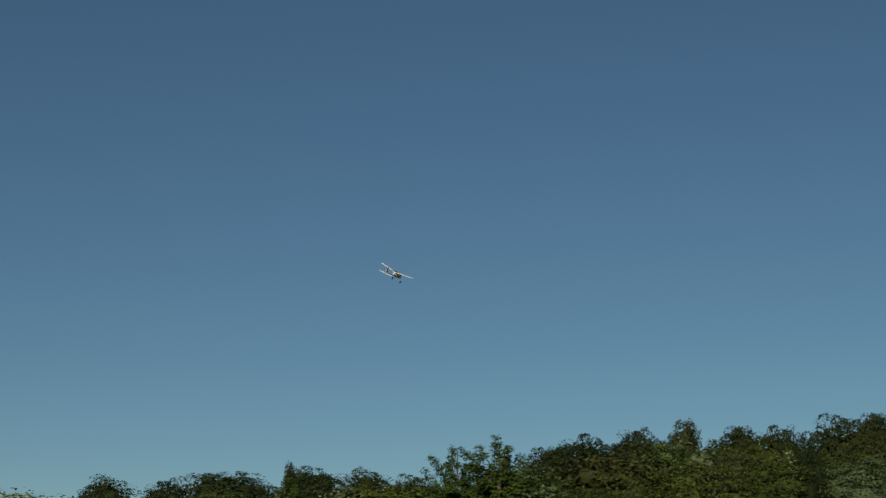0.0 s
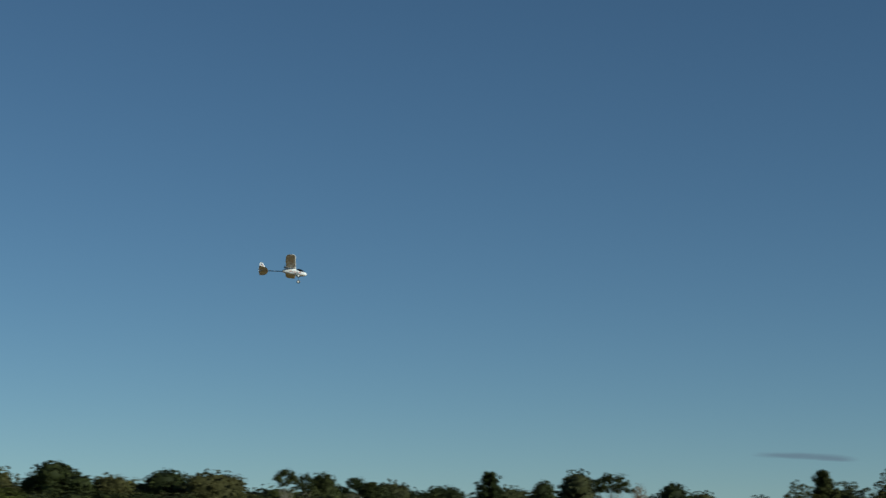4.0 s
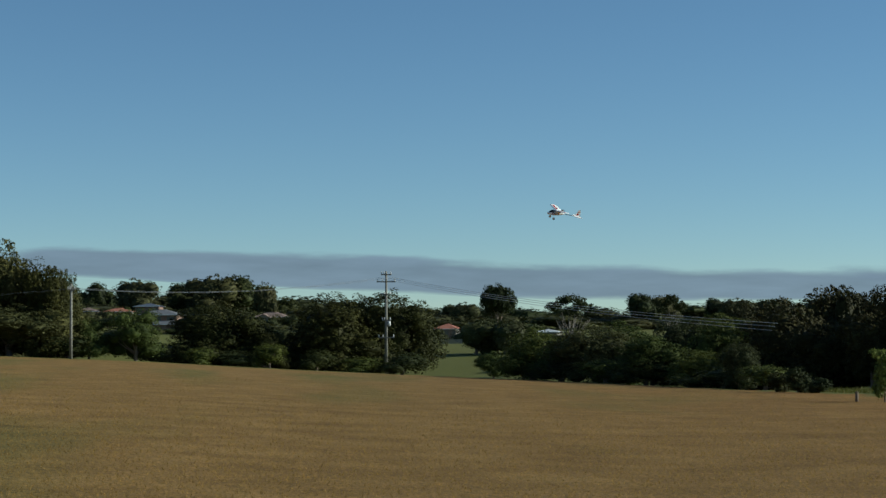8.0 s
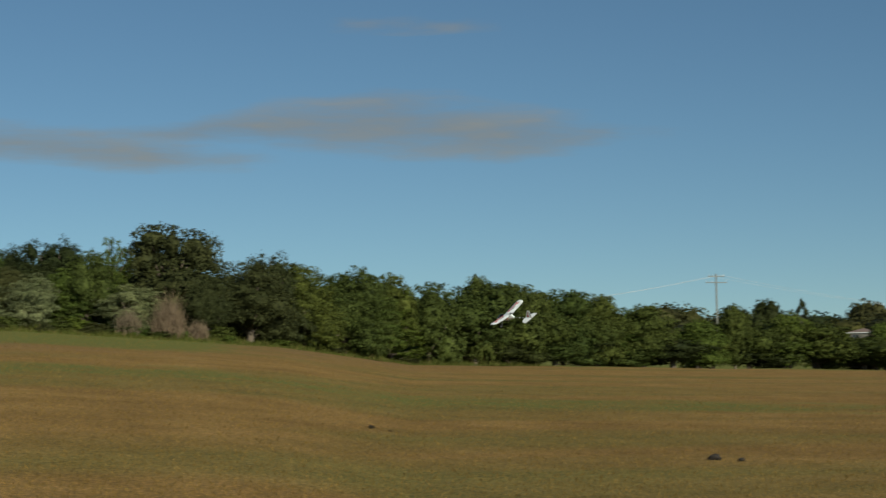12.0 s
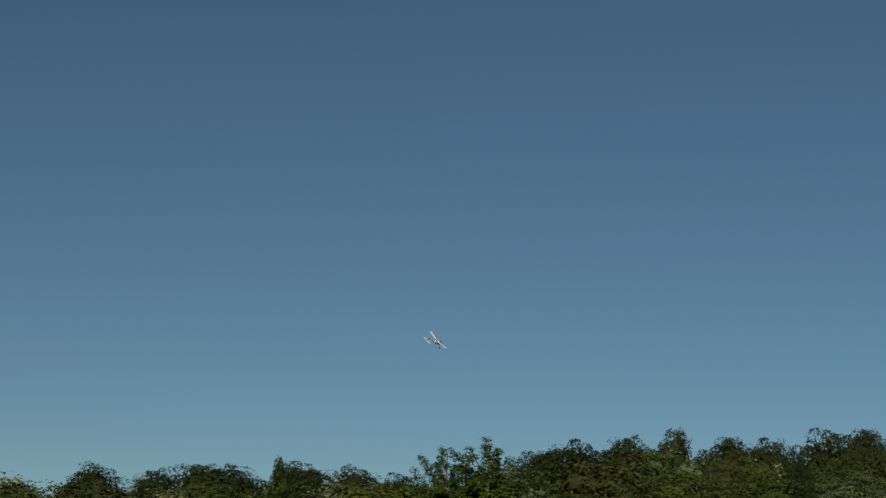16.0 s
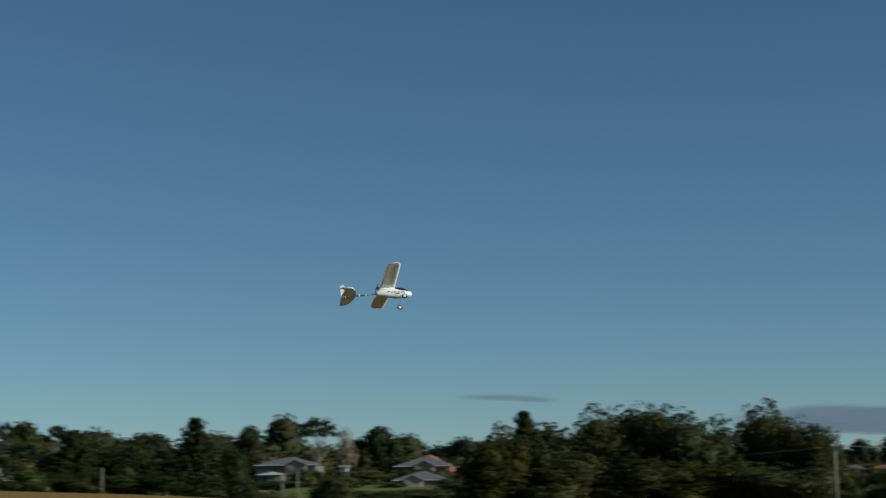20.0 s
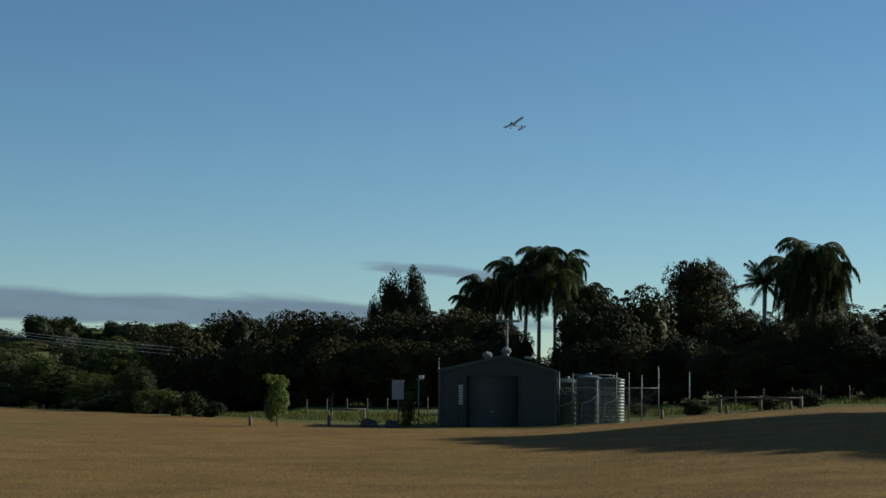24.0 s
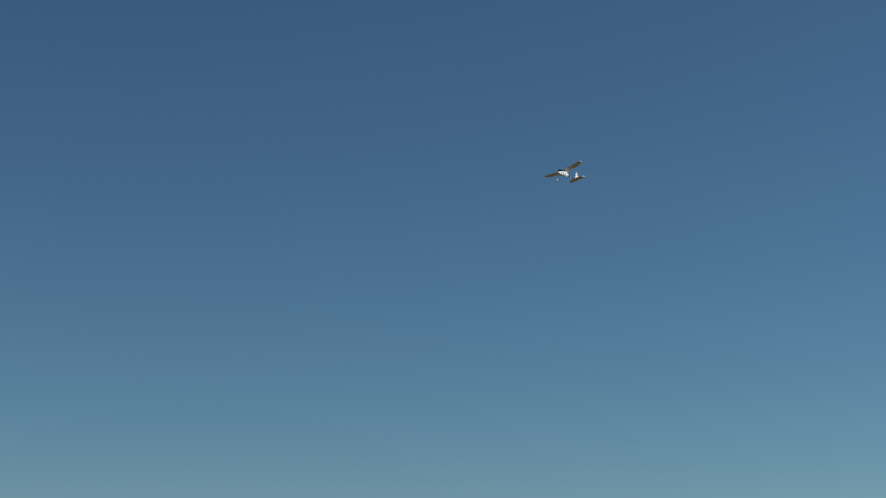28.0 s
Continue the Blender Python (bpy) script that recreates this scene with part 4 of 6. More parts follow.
    plant_to_view([stack_tree("lone_round_tree", "tall round-headed tree on the far slope", LEAF_DARK, 171, [(0.74, 0.4, 0.2, 0.0), (0.72, 0.3, 0.19, 0.18), (0.7, 0.32, 0.2, 0.2), (0.73, 0.3, 0.19, 0.18), (0.68, 0.3, 0.16, 0.2)], 200, 60, 0.03, 0.07, top=0.7)], [(3.43, 0.56, 1.75, 330)], 17, 1.1)
    gums = [umbrella_tree("gum_tree", "open umbrella-crowned gum with pale limbs", LEAF_DARK, 181 + i) for i in range(2)]
    plant_to_view(gums, [(5.66, 0.8, 1.42, 250), (-25.3, 0.75, 2.77, 470), (-35.3, 0.45, 2.8, 480), (-34.7, 0.35, 2.7, 490), (-33.15, 0.5, 2.58, 480), (-52.0, 0.2, 3.3, 450), (8.8, 0.5, 1.42, 260)], 18)
    plant_to_view([stack_tree("bare_tree", "pale leafless-looking tree on the hill", LEAF_DRY, 186, [(0.5, 0.4, 0.3, 0.0), (0.7, 0.3, 0.25, 0.1)], 90, 30, 0.03, 0.07, bark=PALE_BARK, mass=0.4)], [(-24.4, 0.35, 2.45, 420)], 18)
    plant_to_view([shrub_tree("young_tree", "small young tree with light green leaves by the fence", LEAF_LIME, 191, low=0.5, subs=6, mass=0.25, tufts=60, per=40, size=0.06, tuft=0.12, slim=0.8)], [(15.12, 0.44, -0.3, 84)], 19)
    plant_to_view([stack_tree("tall_belt_tree", "tall broad-topped dark tree behind the tanks", LEAF_BELT, 165, [(0.28, 0.46, 0.28, 0.0), (0.48, 0.44, 0.26, 0.06), (0.62, 0.38, 0.22, 0.1), (0.74, 0.32, 0.18, 0.1), (0.82, 0.27, 0.15, 0.08), (0.88, 0.22, 0.11, 0.04)], 420, 55, 0.02, 0.05, group=belt)], [(28.1, 1.15, 3.3, 142)], 20, 1.35)
    palms = "queen palms behind the shed"
    for i, (az, d, el, s, n) in enumerate([(23.15, 150, 4.0, 3.3, 44), (22.3, 150, 3.55, 3.1, 40), (23.9, 151, 3.72, 3.2, 42), (21.4, 152, 3.0, 3.0, 38), (24.5, 152, 2.85, 3.0, 34), (22.7, 148, 3.2, 3.1, 38), (23.65, 148, 3.3, 3.1, 38), (21.85, 151, 2.85, 2.8, 34), (20.95, 153, 2.4, 2.4, 30), (24.95, 152, 2.6, 2.0, 20)]):
        palm("palm_tree", "tall queen palm with drooping feathered fronds", stand(az, d, 1, 1, i * 1.3, 0.1), EYE[2] + d * math.tan(radians(el)) - ground_z(az, d), s, n, 200 + i, palms)
    for i, (az, d, el, s, n, k) in enumerate([(31.35, 120, 4.15, 3.4, 50, False), (30.85, 122, 3.65, 3.0, 38, False), (30.0, 118, 3.15, 1.9, 20, True), (31.85, 121, 3.7, 3.2, 42, False), (31.4, 121, 3.3, 3.2, 40, False)]):
        palm("palm_tree", "thick palm with long hanging fronds by the fence", stand(az, d, 1, 1, i * 2.1, 0.1), EYE[2] + d * math.tan(radians(el)) - ground_z(az, d), s, n, 220 + i, palms, k)


SKY_AZ = [-62, -56, -53, -50, -48, -43, -40, -36, -32, -29, -24, -20, -13, -9, -3, 2, 5, 8, 12, 14]
SKY_EL = [3.2, 3.2, 3.05, 3.0, 3.05, 2.7, 2.52, 2.42, 2.3, 2.2, 2.02, 2.0, 1.8, 1.55, 1.4, 1.1, 1.1, 1.12, 1.25, 1.4]
# crowns that stand out of the hill's skyline: azimuth, half angle, top elevation
CROWNS = [(-53.0, 0.5, 3.3), (-50.05, 0.55, 3.23), (-47.7, 1.15, 3.44), (-44.5, 0.75, 2.97), (-42.1, 0.95, 2.92), (-40.6, 0.5, 2.6), (-39.0, 0.9, 2.74), (-37.4, 0.9, 2.74), (-34.1, 0.5, 2.72), (-32.0, 0.45, 2.52),
    (-30.3, 0.7, 2.35), (-28.4, 0.5, 2.38), (-27.45, 0.45, 2.53), (-26.3, 0.7, 2.87), (-23.5, 0.65, 2.48), (-22.5, 0.6, 2.24), (-8.85, 0.45, 1.83), (-7.6, 0.6, 1.95), (-6.2, 0.5, 1.82), (-5.4, 0.7, 2.06), (-4.7, 0.7, 2.05), (-3.72, 0.3, 1.84), (-3.0, 0.4, 1.36),
    (2.3, 0.5, 1.2), (7.9, 0.5, 1.45), (8.5, 0.5, 1.4), (10.1, 0.3, 1.3), (10.6, 0.6, 1.28), (11.8, 0.9, 1.25), (-56.5, 1.0, 3.2), (-59, 1.0, 3.2), (-20.8, 0.6, 2.12), (-19.0, 0.6, 2.1)]


# where houses are to be seen: azimuth, half width, how high trees before them may stand
VIEWS = [(-45.0, 1.1, 1.95), (-50.2, 0.6, 2.2), (-34.9, 0.6, 0.8), (-26.1, 1.2, 0.85), (-22.05, 1.0, 0.6), (-7.5, 1.2, 0.3), (-3.6, 0.5, 0.75), (2.0, 1.2, -0.15), (5.0, 0.5, 0.3)]


def plant_hill():
    """The wooded hill beyond the valley, in rows whose tops make its skyline."""
    rng = random.Random(5)
    group = "woods on the hill beyond the valley"
    kinds = [shrub_tree("hill_tree", "dark green tree on the wooded hill", mat, 301 + i, tufts=95, per=7, size=0.05, tuft=0.07, subs=3, cells=3, mass=0.8, group=group)
             for i, mat in enumerate((LEAF_HILL, LEAF_DARK, LEAF_OLIVE, LEAF_HILL))]
    rows = []
    for d, low, step, scatter in ((560, 0.0, 1.25, 0.1), (500, 0.35, 1.4, 0.2), (440, 0.7, 1.4, 0.25), (375, 1.0, 1.6, 0.3), (262, 1.3, 1.7, 0.25)):
        az = -63.0
        while az < 15:
            top = float(np.interp(az, SKY_AZ, SKY_EL)) - low + rng.uniform(-scatter, scatter * 0.6)
            for va, vw, ve in VIEWS:
                if d < 455 and abs(az - va) < vw + 0.8:
                    top = min(top, ve + rng.uniform(-0.1, 0.05))
            h = EYE[2] + d * math.tan(radians(top)) - ground_z(az, d)
            # an open paddock between the trees
            if h > 2.0 and not (d < 300 and 0.7 < az < 6.0):
                rows.append((az, d + rng.uniform(-18, 18), min(h, 17), rng.uniform(12, 20) * d / 480))
            az += step * rng.uniform(0.75, 1.25)
    # garden trees before the houses
    for az, d, el, half in ((-26.15, 300, 1.17, 1.0), (-26.7, 282, 0.8, 0.5), (-27.4, 248, 0.42, 0.9), (-22.0, 322, 1.16, 1.0), (-22.1, 292, 0.7, 1.1), (-45.0, 300, 2.06, 1.3), (-50.2, 316, 2.12, 0.7), (-34.9, 240, 0.74, 0.5), (-6.85, 280, 0.42, 0.8), (-5.9, 286, 0.75, 0.4),
            (-8.4, 322, 0.95, 1.0), (-9.6, 322, 1.02, 0.5), (-3.65, 312, 0.84, 0.8), (-3.4, 250, 0.5, 0.9), (1.9, 294, 0.22, 0.5), (5.0, 272, 0.18, 0.5), (3.4, 222, 0.7, 0.7), (-24.6, 290, 0.95, 0.5), (-22.2, 206, 0.5, 1.4), (-25.6, 204, 0.52, 1.2), (-23.7, 208, 0.5, 0.7), (-20.9, 250, 0.9, 0.4), (-27.6, 276, 0.8, 0.6)):
        for k in range(int(half * 13)):
            a = az + rng.uniform(-half, half)
            dd = d * 1.4 + rng.uniform(-12, 0)
            h = EYE[2] + dd * math.tan(radians(el + rng.uniform(-0.16, 0.05))) - ground_z(a, dd)
            if h > 1.0:
                rows.append((a, dd, h, rng.uniform(4.0, 7.0)))
    plant(kinds, rows, 21, 1.3)
    crowns = [shrub_tree("hill_crown_tree", "large rounded tree on the hill's skyline", mat, 321 + i, tufts=220, per=16, size=0.036, tuft=0.055, cells=3, mass=0.82, group=group) for i, mat in enumerate((LEAF_DARK, LEAF_HILL))]
    plant_to_view(crowns, [(a, w, e, rng.uniform(490, 530)) for a, w, e in CROWNS], 22, 1.35)


def plant_fill():
    """The undergrowth that closes the scrub, the tree rows and the belt, and unseen trees added beside the view to
    shade the grass.
    """
    rng = random.Random(9)
    def model(name, label, mat, seed, group, tufts=80, per=24, size=0.036):
        return shrub_tree(name, label, mat, seed, tufts=tufts, per=per, size=size, tuft=0.11, cells=3, subs=3, group=group)
    scrub, row, belt = "undergrowth in the scrub", "undergrowth along the far edge", "undergrowth in the tree belt"
    low = [model("low_bush", "low leafy green bush in the scrub", m, 401 + i, scrub, 95, 26, 0.034) for i, m in enumerate((LEAF_MID, LEAF_SILVER, LEAF_OLIVE, LEAF_BRIGHT))]
    rows = []
    az = -121.0
    while az < -62:
        e = reach(az) - 6 * min(1, max(0, (-96 - az) / 5))
        top = 0.55 if az > -92 else 0.8
        if rng.random() < 0.5:
            rows.append((az, e + rng.uniform(8, 10), rng.uniform(1.0, 2.2) * top, rng.uniform(2.5, 4)))
        rows.append((az + 0.7, e + rng.uniform(11, 14), rng.uniform(1.6, 3.0), rng.uniform(4, 5.6)))
        rows.append((az + 0.3, e + rng.uniform(17, 23), (5.9 if -101 < az < -77 else 3.9 if az < -106 else 4.6) * rng.uniform(0.88, 1.05), rng.uniform(6.5, 8.5)))
        az += rng.uniform(1.4, 2.0)
    plant(low, rows, 31)
    low = [model("edge_bush", "low dark bush at the far field edge", m, 411 + i, row) for i, m in enumerate((LEAF_DARK, LEAF_MID))]
    rows = []
    az = -61.0
    while az < 13:
        if not (-29.5 < az < -19 or 1.0 < az < 2.9 or -9.4 < az < -5.8):
            rows.append((az, reach(az) + rng.uniform(2, 5), rng.uniform(1.4, 2.6), rng.uniform(4.5, 7.5)))
        az += rng.uniform(0.9, 1.5)
    plant(low, rows, 32)
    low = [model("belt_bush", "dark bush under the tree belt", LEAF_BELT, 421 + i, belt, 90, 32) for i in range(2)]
    rows = []
    az = 10.5
    while az < 36:
        d = 150 if az < 24 else 142
        rows.append((az, d + rng.uniform(-4, 5), rng.uniform(3.0, 4.6), rng.uniform(5.5, 7.5)))
        az += rng.uniform(0.9, 1.3)
    plant(low, rows, 33)
    shade = [stack_tree("shade_tree", "dense rounded tree out of view, added to shade the grass", LEAF_DARK, 431 + i, [(0.46, 0.5, 0.5, 0.0)], 40, 9, 0.1, 0.06, group="trees beside the field", cells=7, mass=0.97) for i in range(2)]
    plant(shade, [(math.degrees(math.atan2(x, y)), math.hypot(x, y), h, w) for x, y, h, w in SHADE_TREES], 34)
    plant_to_view([shrub_tree("sapling_tree", "thin open green sapling by a sign post", LEAF_MID, 446, low=0.45, subs=6, mass=0.25, tufts=70, per=26, size=0.06, tuft=0.11, loose=0.2)], [(19.12, 0.34, -0.75, 88)], 37)
    shrub = [shrub_tree("verge_shrub", "small dense shrub in the rough grass", LEAF_DEEP if i else LEAF_DARK, 441 + i, tufts=80, per=34, size=0.05, tuft=0.11, group="shrubs in the rough grass") for i in range(2)]
    plant(shrub, [(27.9, 92, 0.75, 1.6), (30.1, 94, 0.7, 1.8), (12.55, 112, 1.5, 1.8), (11.95, 114, 1.2, 1.6), (13.2, 110, 0.9, 1.6), (26.2, 96, 0.6, 1.2), (31.2, 96, 0.9, 2.2)], 35)
    weed = [shrub_tree("verge_weed", "low green weed clump in the grass verge", m, 451 + i, tufts=45, per=26, size=0.07, tuft=0.15, cells=3, subs=4, group="weeds along the scrub verge") for i, m in enumerate((LEAF_MID, LEAF_BRIGHT, LEAF_OLIVE))]
    rows = []
    az = -94.0
    while az < -64:
        rows.append((az, reach(az) + rng.uniform(0.5, 6.5), rng.uniform(0.35, 1.1), rng.uniform(1.0, 2.4)))
        az += rng.uniform(0.25, 0.7)
    plant(weed, rows, 36)
    for i, (az, d, h, w) in enumerate(((-88.5, 96, 3.0, 2.2), (-89.3, 96.5, 1.6, 1.3), (-71.4, 102, 2.9, 2.1), (-72.6, 102, 1.8, 1.7), (-70.5, 102.5, 1.3, 1.3), (-84.6, 97.5, 1.1, 1.8), (-88.0, 96, 1.4, 1.2))):
        reed_bush("dry brown twiggy bush in the grass verge", az, d, h, w, 500 + i)


# two rows of unseen tall trees, added to cast the shadow over the grass: x, y, height, width
SHADE_TREES = [(55.4 + 0.11 * y + 3.2 * k, y - 1 + 0.5 * k, 14.3 + 1.2 * k, 12) for k in range(2) for y in np.arange(4, 63, 1.15)]
plant_all()
plant_hill()
plant_fill()
build_grass()


# ---- the shed, its tanks and fences ----
def box(bm, c, size, turn=0.0, bevel=0.0):
    """A block round c; size in x, y, z; bevelled edges."""
    m = Matrix.Translation(c) @ pose(0, 0, 0, 0, 0, turn) @ Matrix.Diagonal((*size, 1))
    made = bmesh.ops.create_cube(bm, size=1, matrix=m)
    if bevel:
        edges = {e for v in made["verts"] for e in v.link_edges}
        bmesh.ops.bevel(bm, geom=list(edges), offset=bevel, segments=1, affect="EDGES")


def quick(name, parent, mat, c, size, label="", bevel=0.0, turn=0.0):
    bm = bmesh.new()
    box(bm, c, size, turn, bevel)
    return part(name, bm, mat, parent, label)


def at_ground(az, d, turn=0.0, sink=0.0):
    """The pose of a thing on the ground that faces the eye, then turned."""
    p = spot(az, d, -sink)
    return Matrix.Translation(p) @ pose(0, 0, 0, 0, 0, -az + turn)


def ribbed(bm, x0, x1, z0, z1, y, pitch=0.09, deep=0.012, top=None):
    """A sheet in the xz plane with shallow vertical ribs; top(x) may cut it to a slope."""
    n = max(2, int((x1 - x0) / pitch) * 2)
    lo, hi = [], []
    for i in range(n + 1):
        x = x0 + (x1 - x0) * i / n
        yy = y - (deep if i % 2 else 0)
        lo.append(bm.verts.new((x, yy, z0)))
        hi.append(bm.verts.new((x, yy, top(x) if top else z1)))
    for i in range(n):
        bm.faces.new((lo[i], lo[i + 1], hi[i + 1], hi[i]))


def build_shed():
    W, D, EAVE, RIDGE, TOP = 5.4, 6.5, 2.62, 3.3, 0.3
    ob = thing("shed", "green steel shed with a roller door on the grass", "shed", at=at_ground(21.9, 85.5, -1.5, 0.05))
    half = W / 2
    slope = lambda x: EAVE + (RIDGE - EAVE) * (1 - abs(x - TOP) / (half - math.copysign(TOP, x - TOP)))
    bm = bmesh.new()
    ribbed(bm, -half, -1.45, 0, 0, 0, 0.19, 0.004, slope)
    ribbed(bm, 0.95, half, 0, 0, 0, 0.19, 0.004, slope)
    ribbed(bm, -1.45, 0.95, 2.4, 0, 0, 0.19, 0.004, slope)
    part("front_wall", bm, SHED_GREEN, ob, "ribbed green steel gable wall")
    bm = bmesh.new()
    ribbed(bm, -half, half, 0, 0, D, 0.19, 0.004, slope)
    part("back_wall", bm, SHED_GREEN, ob)
    for s in (-1, 1):
        bm = bmesh.new()
        ribbed(bm, 0, D, 0, EAVE, 0, 0.19, 0.004)
        w = part("side_wall", bm, SHED_GREEN, ob)
        w.matrix_basis = Matrix.Translation((s * half, 0, 0)) @ pose(0, 0, 0, 0, 0, 90)
        # roof sheet with its own thickness and ribs
        bm = bmesh.new()
        n = 36
        side_run = half - s * TOP
        run, rise = half + 0.05, (RIDGE - EAVE) * (side_run + 0.05) / side_run
        for i in range(n):
            y0, y1 = -0.12 + (D + 0.24) * i / n, -0.12 + (D + 0.24) * (i + 1) / n
            k = 0.02 if i % 3 == 0 else 0.0
            v = [bm.verts.new(q) for q in ((TOP, y0, RIDGE + 0.05 + k), (TOP, y1, RIDGE + 0.05 + k), (s * run, y1, RIDGE + 0.05 - rise + k), (s * run, y0, RIDGE + 0.05 - rise + k))]
            u = [bm.verts.new(q.co - Vector((0, 0, 0.04 + k))) for q in v]
            bm.faces.new(v)
            bm.faces.new(u[::-1])
            for a in range(4):
                bm.faces.new((v[a], u[a], u[(a + 1) % 4], v[(a + 1) % 4]))
        part("roof_sheet", bm, SHED_TRIM, ob, "pale green ribbed roof sheet")
        bm = bmesh.new()
        tube(bm, (s * (half + 0.09), -0.1, EAVE + 0.0), (s * (half + 0.09), D + 0.1, EAVE + 0.0), 0.05, 0.05, 8)
        part("gutter", bm, SHED_TRIM, ob)
        # barge boards along the gable and corner flashings
        bm = bmesh.new()
        a, b = Vector((TOP, -0.14, RIDGE + 0.03)), Vector((s * (half + 0.07), -0.14, EAVE + 0.01))
        for off in (Vector((0, 0, 0)),):
            v = [bm.verts.new(q) for q in (a, b, b - Vector((0, 0, 0.07)), a - Vector((0, 0, 0.07)))]
            u = [bm.verts.new(q.co + Vector((0, 0.03, 0))) for q in v]
            bm.faces.new(v)
            bm.faces.new(u[::-1])
            for i in range(4):
                bm.faces.new((v[i], u[i], u[(i + 1) % 4], v[(i + 1) % 4]))
        part("barge_board", bm, SHED_TRIM, ob)
        quick("corner_flashing", ob, SHED_TRIM, (s * (half - 0.02), -0.035, EAVE / 2), (0.1, 0.05, EAVE), "", 0.01)
    # roller door: curved slats one over another
    door = quick("roller_door", ob, SHED_DOOR, (-0.25, 0.2, 1.2), (2.4, 0.03, 2.4), "closed dark green roller door")
    for i in range(24):
        bm = bmesh.new()
        tube(bm, (-1.42, 0.37, 0.05 + i * 0.1), (0.92, 0.37, 0.05 + i * 0.1), 0.36, 0.36, 48)
        part("slat", bm, SHED_DOOR, door)
    for s in (-1.47, 0.97):
        quick("door_guide", ob, SHED_GREEN, (s, -0.02, 1.2), (0.07, 0.09, 2.42), "", 0.01)
    quick("door_head", ob, SHED_GREEN, (-0.25, -0.03, 2.43), (2.6, 0.08, 0.1), "", 0.01)
    quick("door_latch", door, STEEL, (-0.25, -0.02, 0.75), (0.16, 0.04, 0.06), "", 0.01)
    # side door with a pale frame, and a louvred vent
    pd = quick("side_door", ob, SHED_GREEN, (-2.12, -0.04, 1.08), (0.46, 0.05, 2.1), "narrow door with a pale frame", 0.01)
    for x, z, w, h in ((-2.37, 1.08, 0.05, 2.2), (-1.87, 1.08, 0.05, 2.2), (-2.12, 2.16, 0.55, 0.05)):
        quick("door_frame", pd, SHED_TRIM, (x, -0.07, z), (w, 0.06, h), "", 0.008)
    lv = quick("louvre_vent", ob, SHED_GREEN, (-1.7, -0.03, 1.52), (0.26, 0.04, 1.0), "white slatted louvre vent")
    for i in range(8):
        bm = bmesh.new()
        box(bm, (0, 0, 0), (0.2, 0.09, 0.05), 0, 0.005)
        sl = part("slat", bm, WHITE_PAINT, lv)
        sl.matrix_basis = pose(-1.7, -0.085, 1.1 + i * 0.118, 28, 0, 0)
    # ridge ventilators
    for x, y in ((-0.6, 3.2), (0.35, 1.2)):
        z = slope(x)
        bm = bmesh.new()
        tube(bm, (x, y, z - 0.05), (x, y, z + 0.16), 0.13, 0.12, 14)
        vent = part("roof_ventilator", bm, VENT_METAL, ob, "round spinning roof ventilator")
        for i in range(18):
            bm = bmesh.new()
            a = i * math.tau / 18
            pts = [Vector((x + math.cos(a + k * 0.2) * r, y + math.sin(a + k * 0.2) * r, z + h)) for k, (r, h) in enumerate(((0.12, 0.14), (0.19, 0.19), (0.215, 0.26), (0.19, 0.33), (0.12, 0.385), (0.02, 0.41)))]
            for p0, p1 in zip(pts, pts[1:]):
                tube(bm, p0, p1, 0.036, 0.036, 4)
            part("vane", bm, VENT_METAL, vent)
    quick("roof_box", ob, GREY_SHEET, (1.35, 4.6, RIDGE - 0.03), (0.36, 0.4, 0.13), "pale metal roof box", 0.02)
    bm = bmesh.new()
    tube(bm, (-half - 0.05, 0.4, 0), (-half - 0.05, 0.4, 3.2), 0.02, 0.015, 6)
    part("aerial", bm, STEEL, ob, "thin steel aerial")
    bm = bmesh.new()
    tube(bm, (half + 0.1, -0.06, 0), (half + 0.1, -0.06, EAVE), 0.04, 0.04, 8)
    part("downpipe", bm, SHED_TRIM, ob)


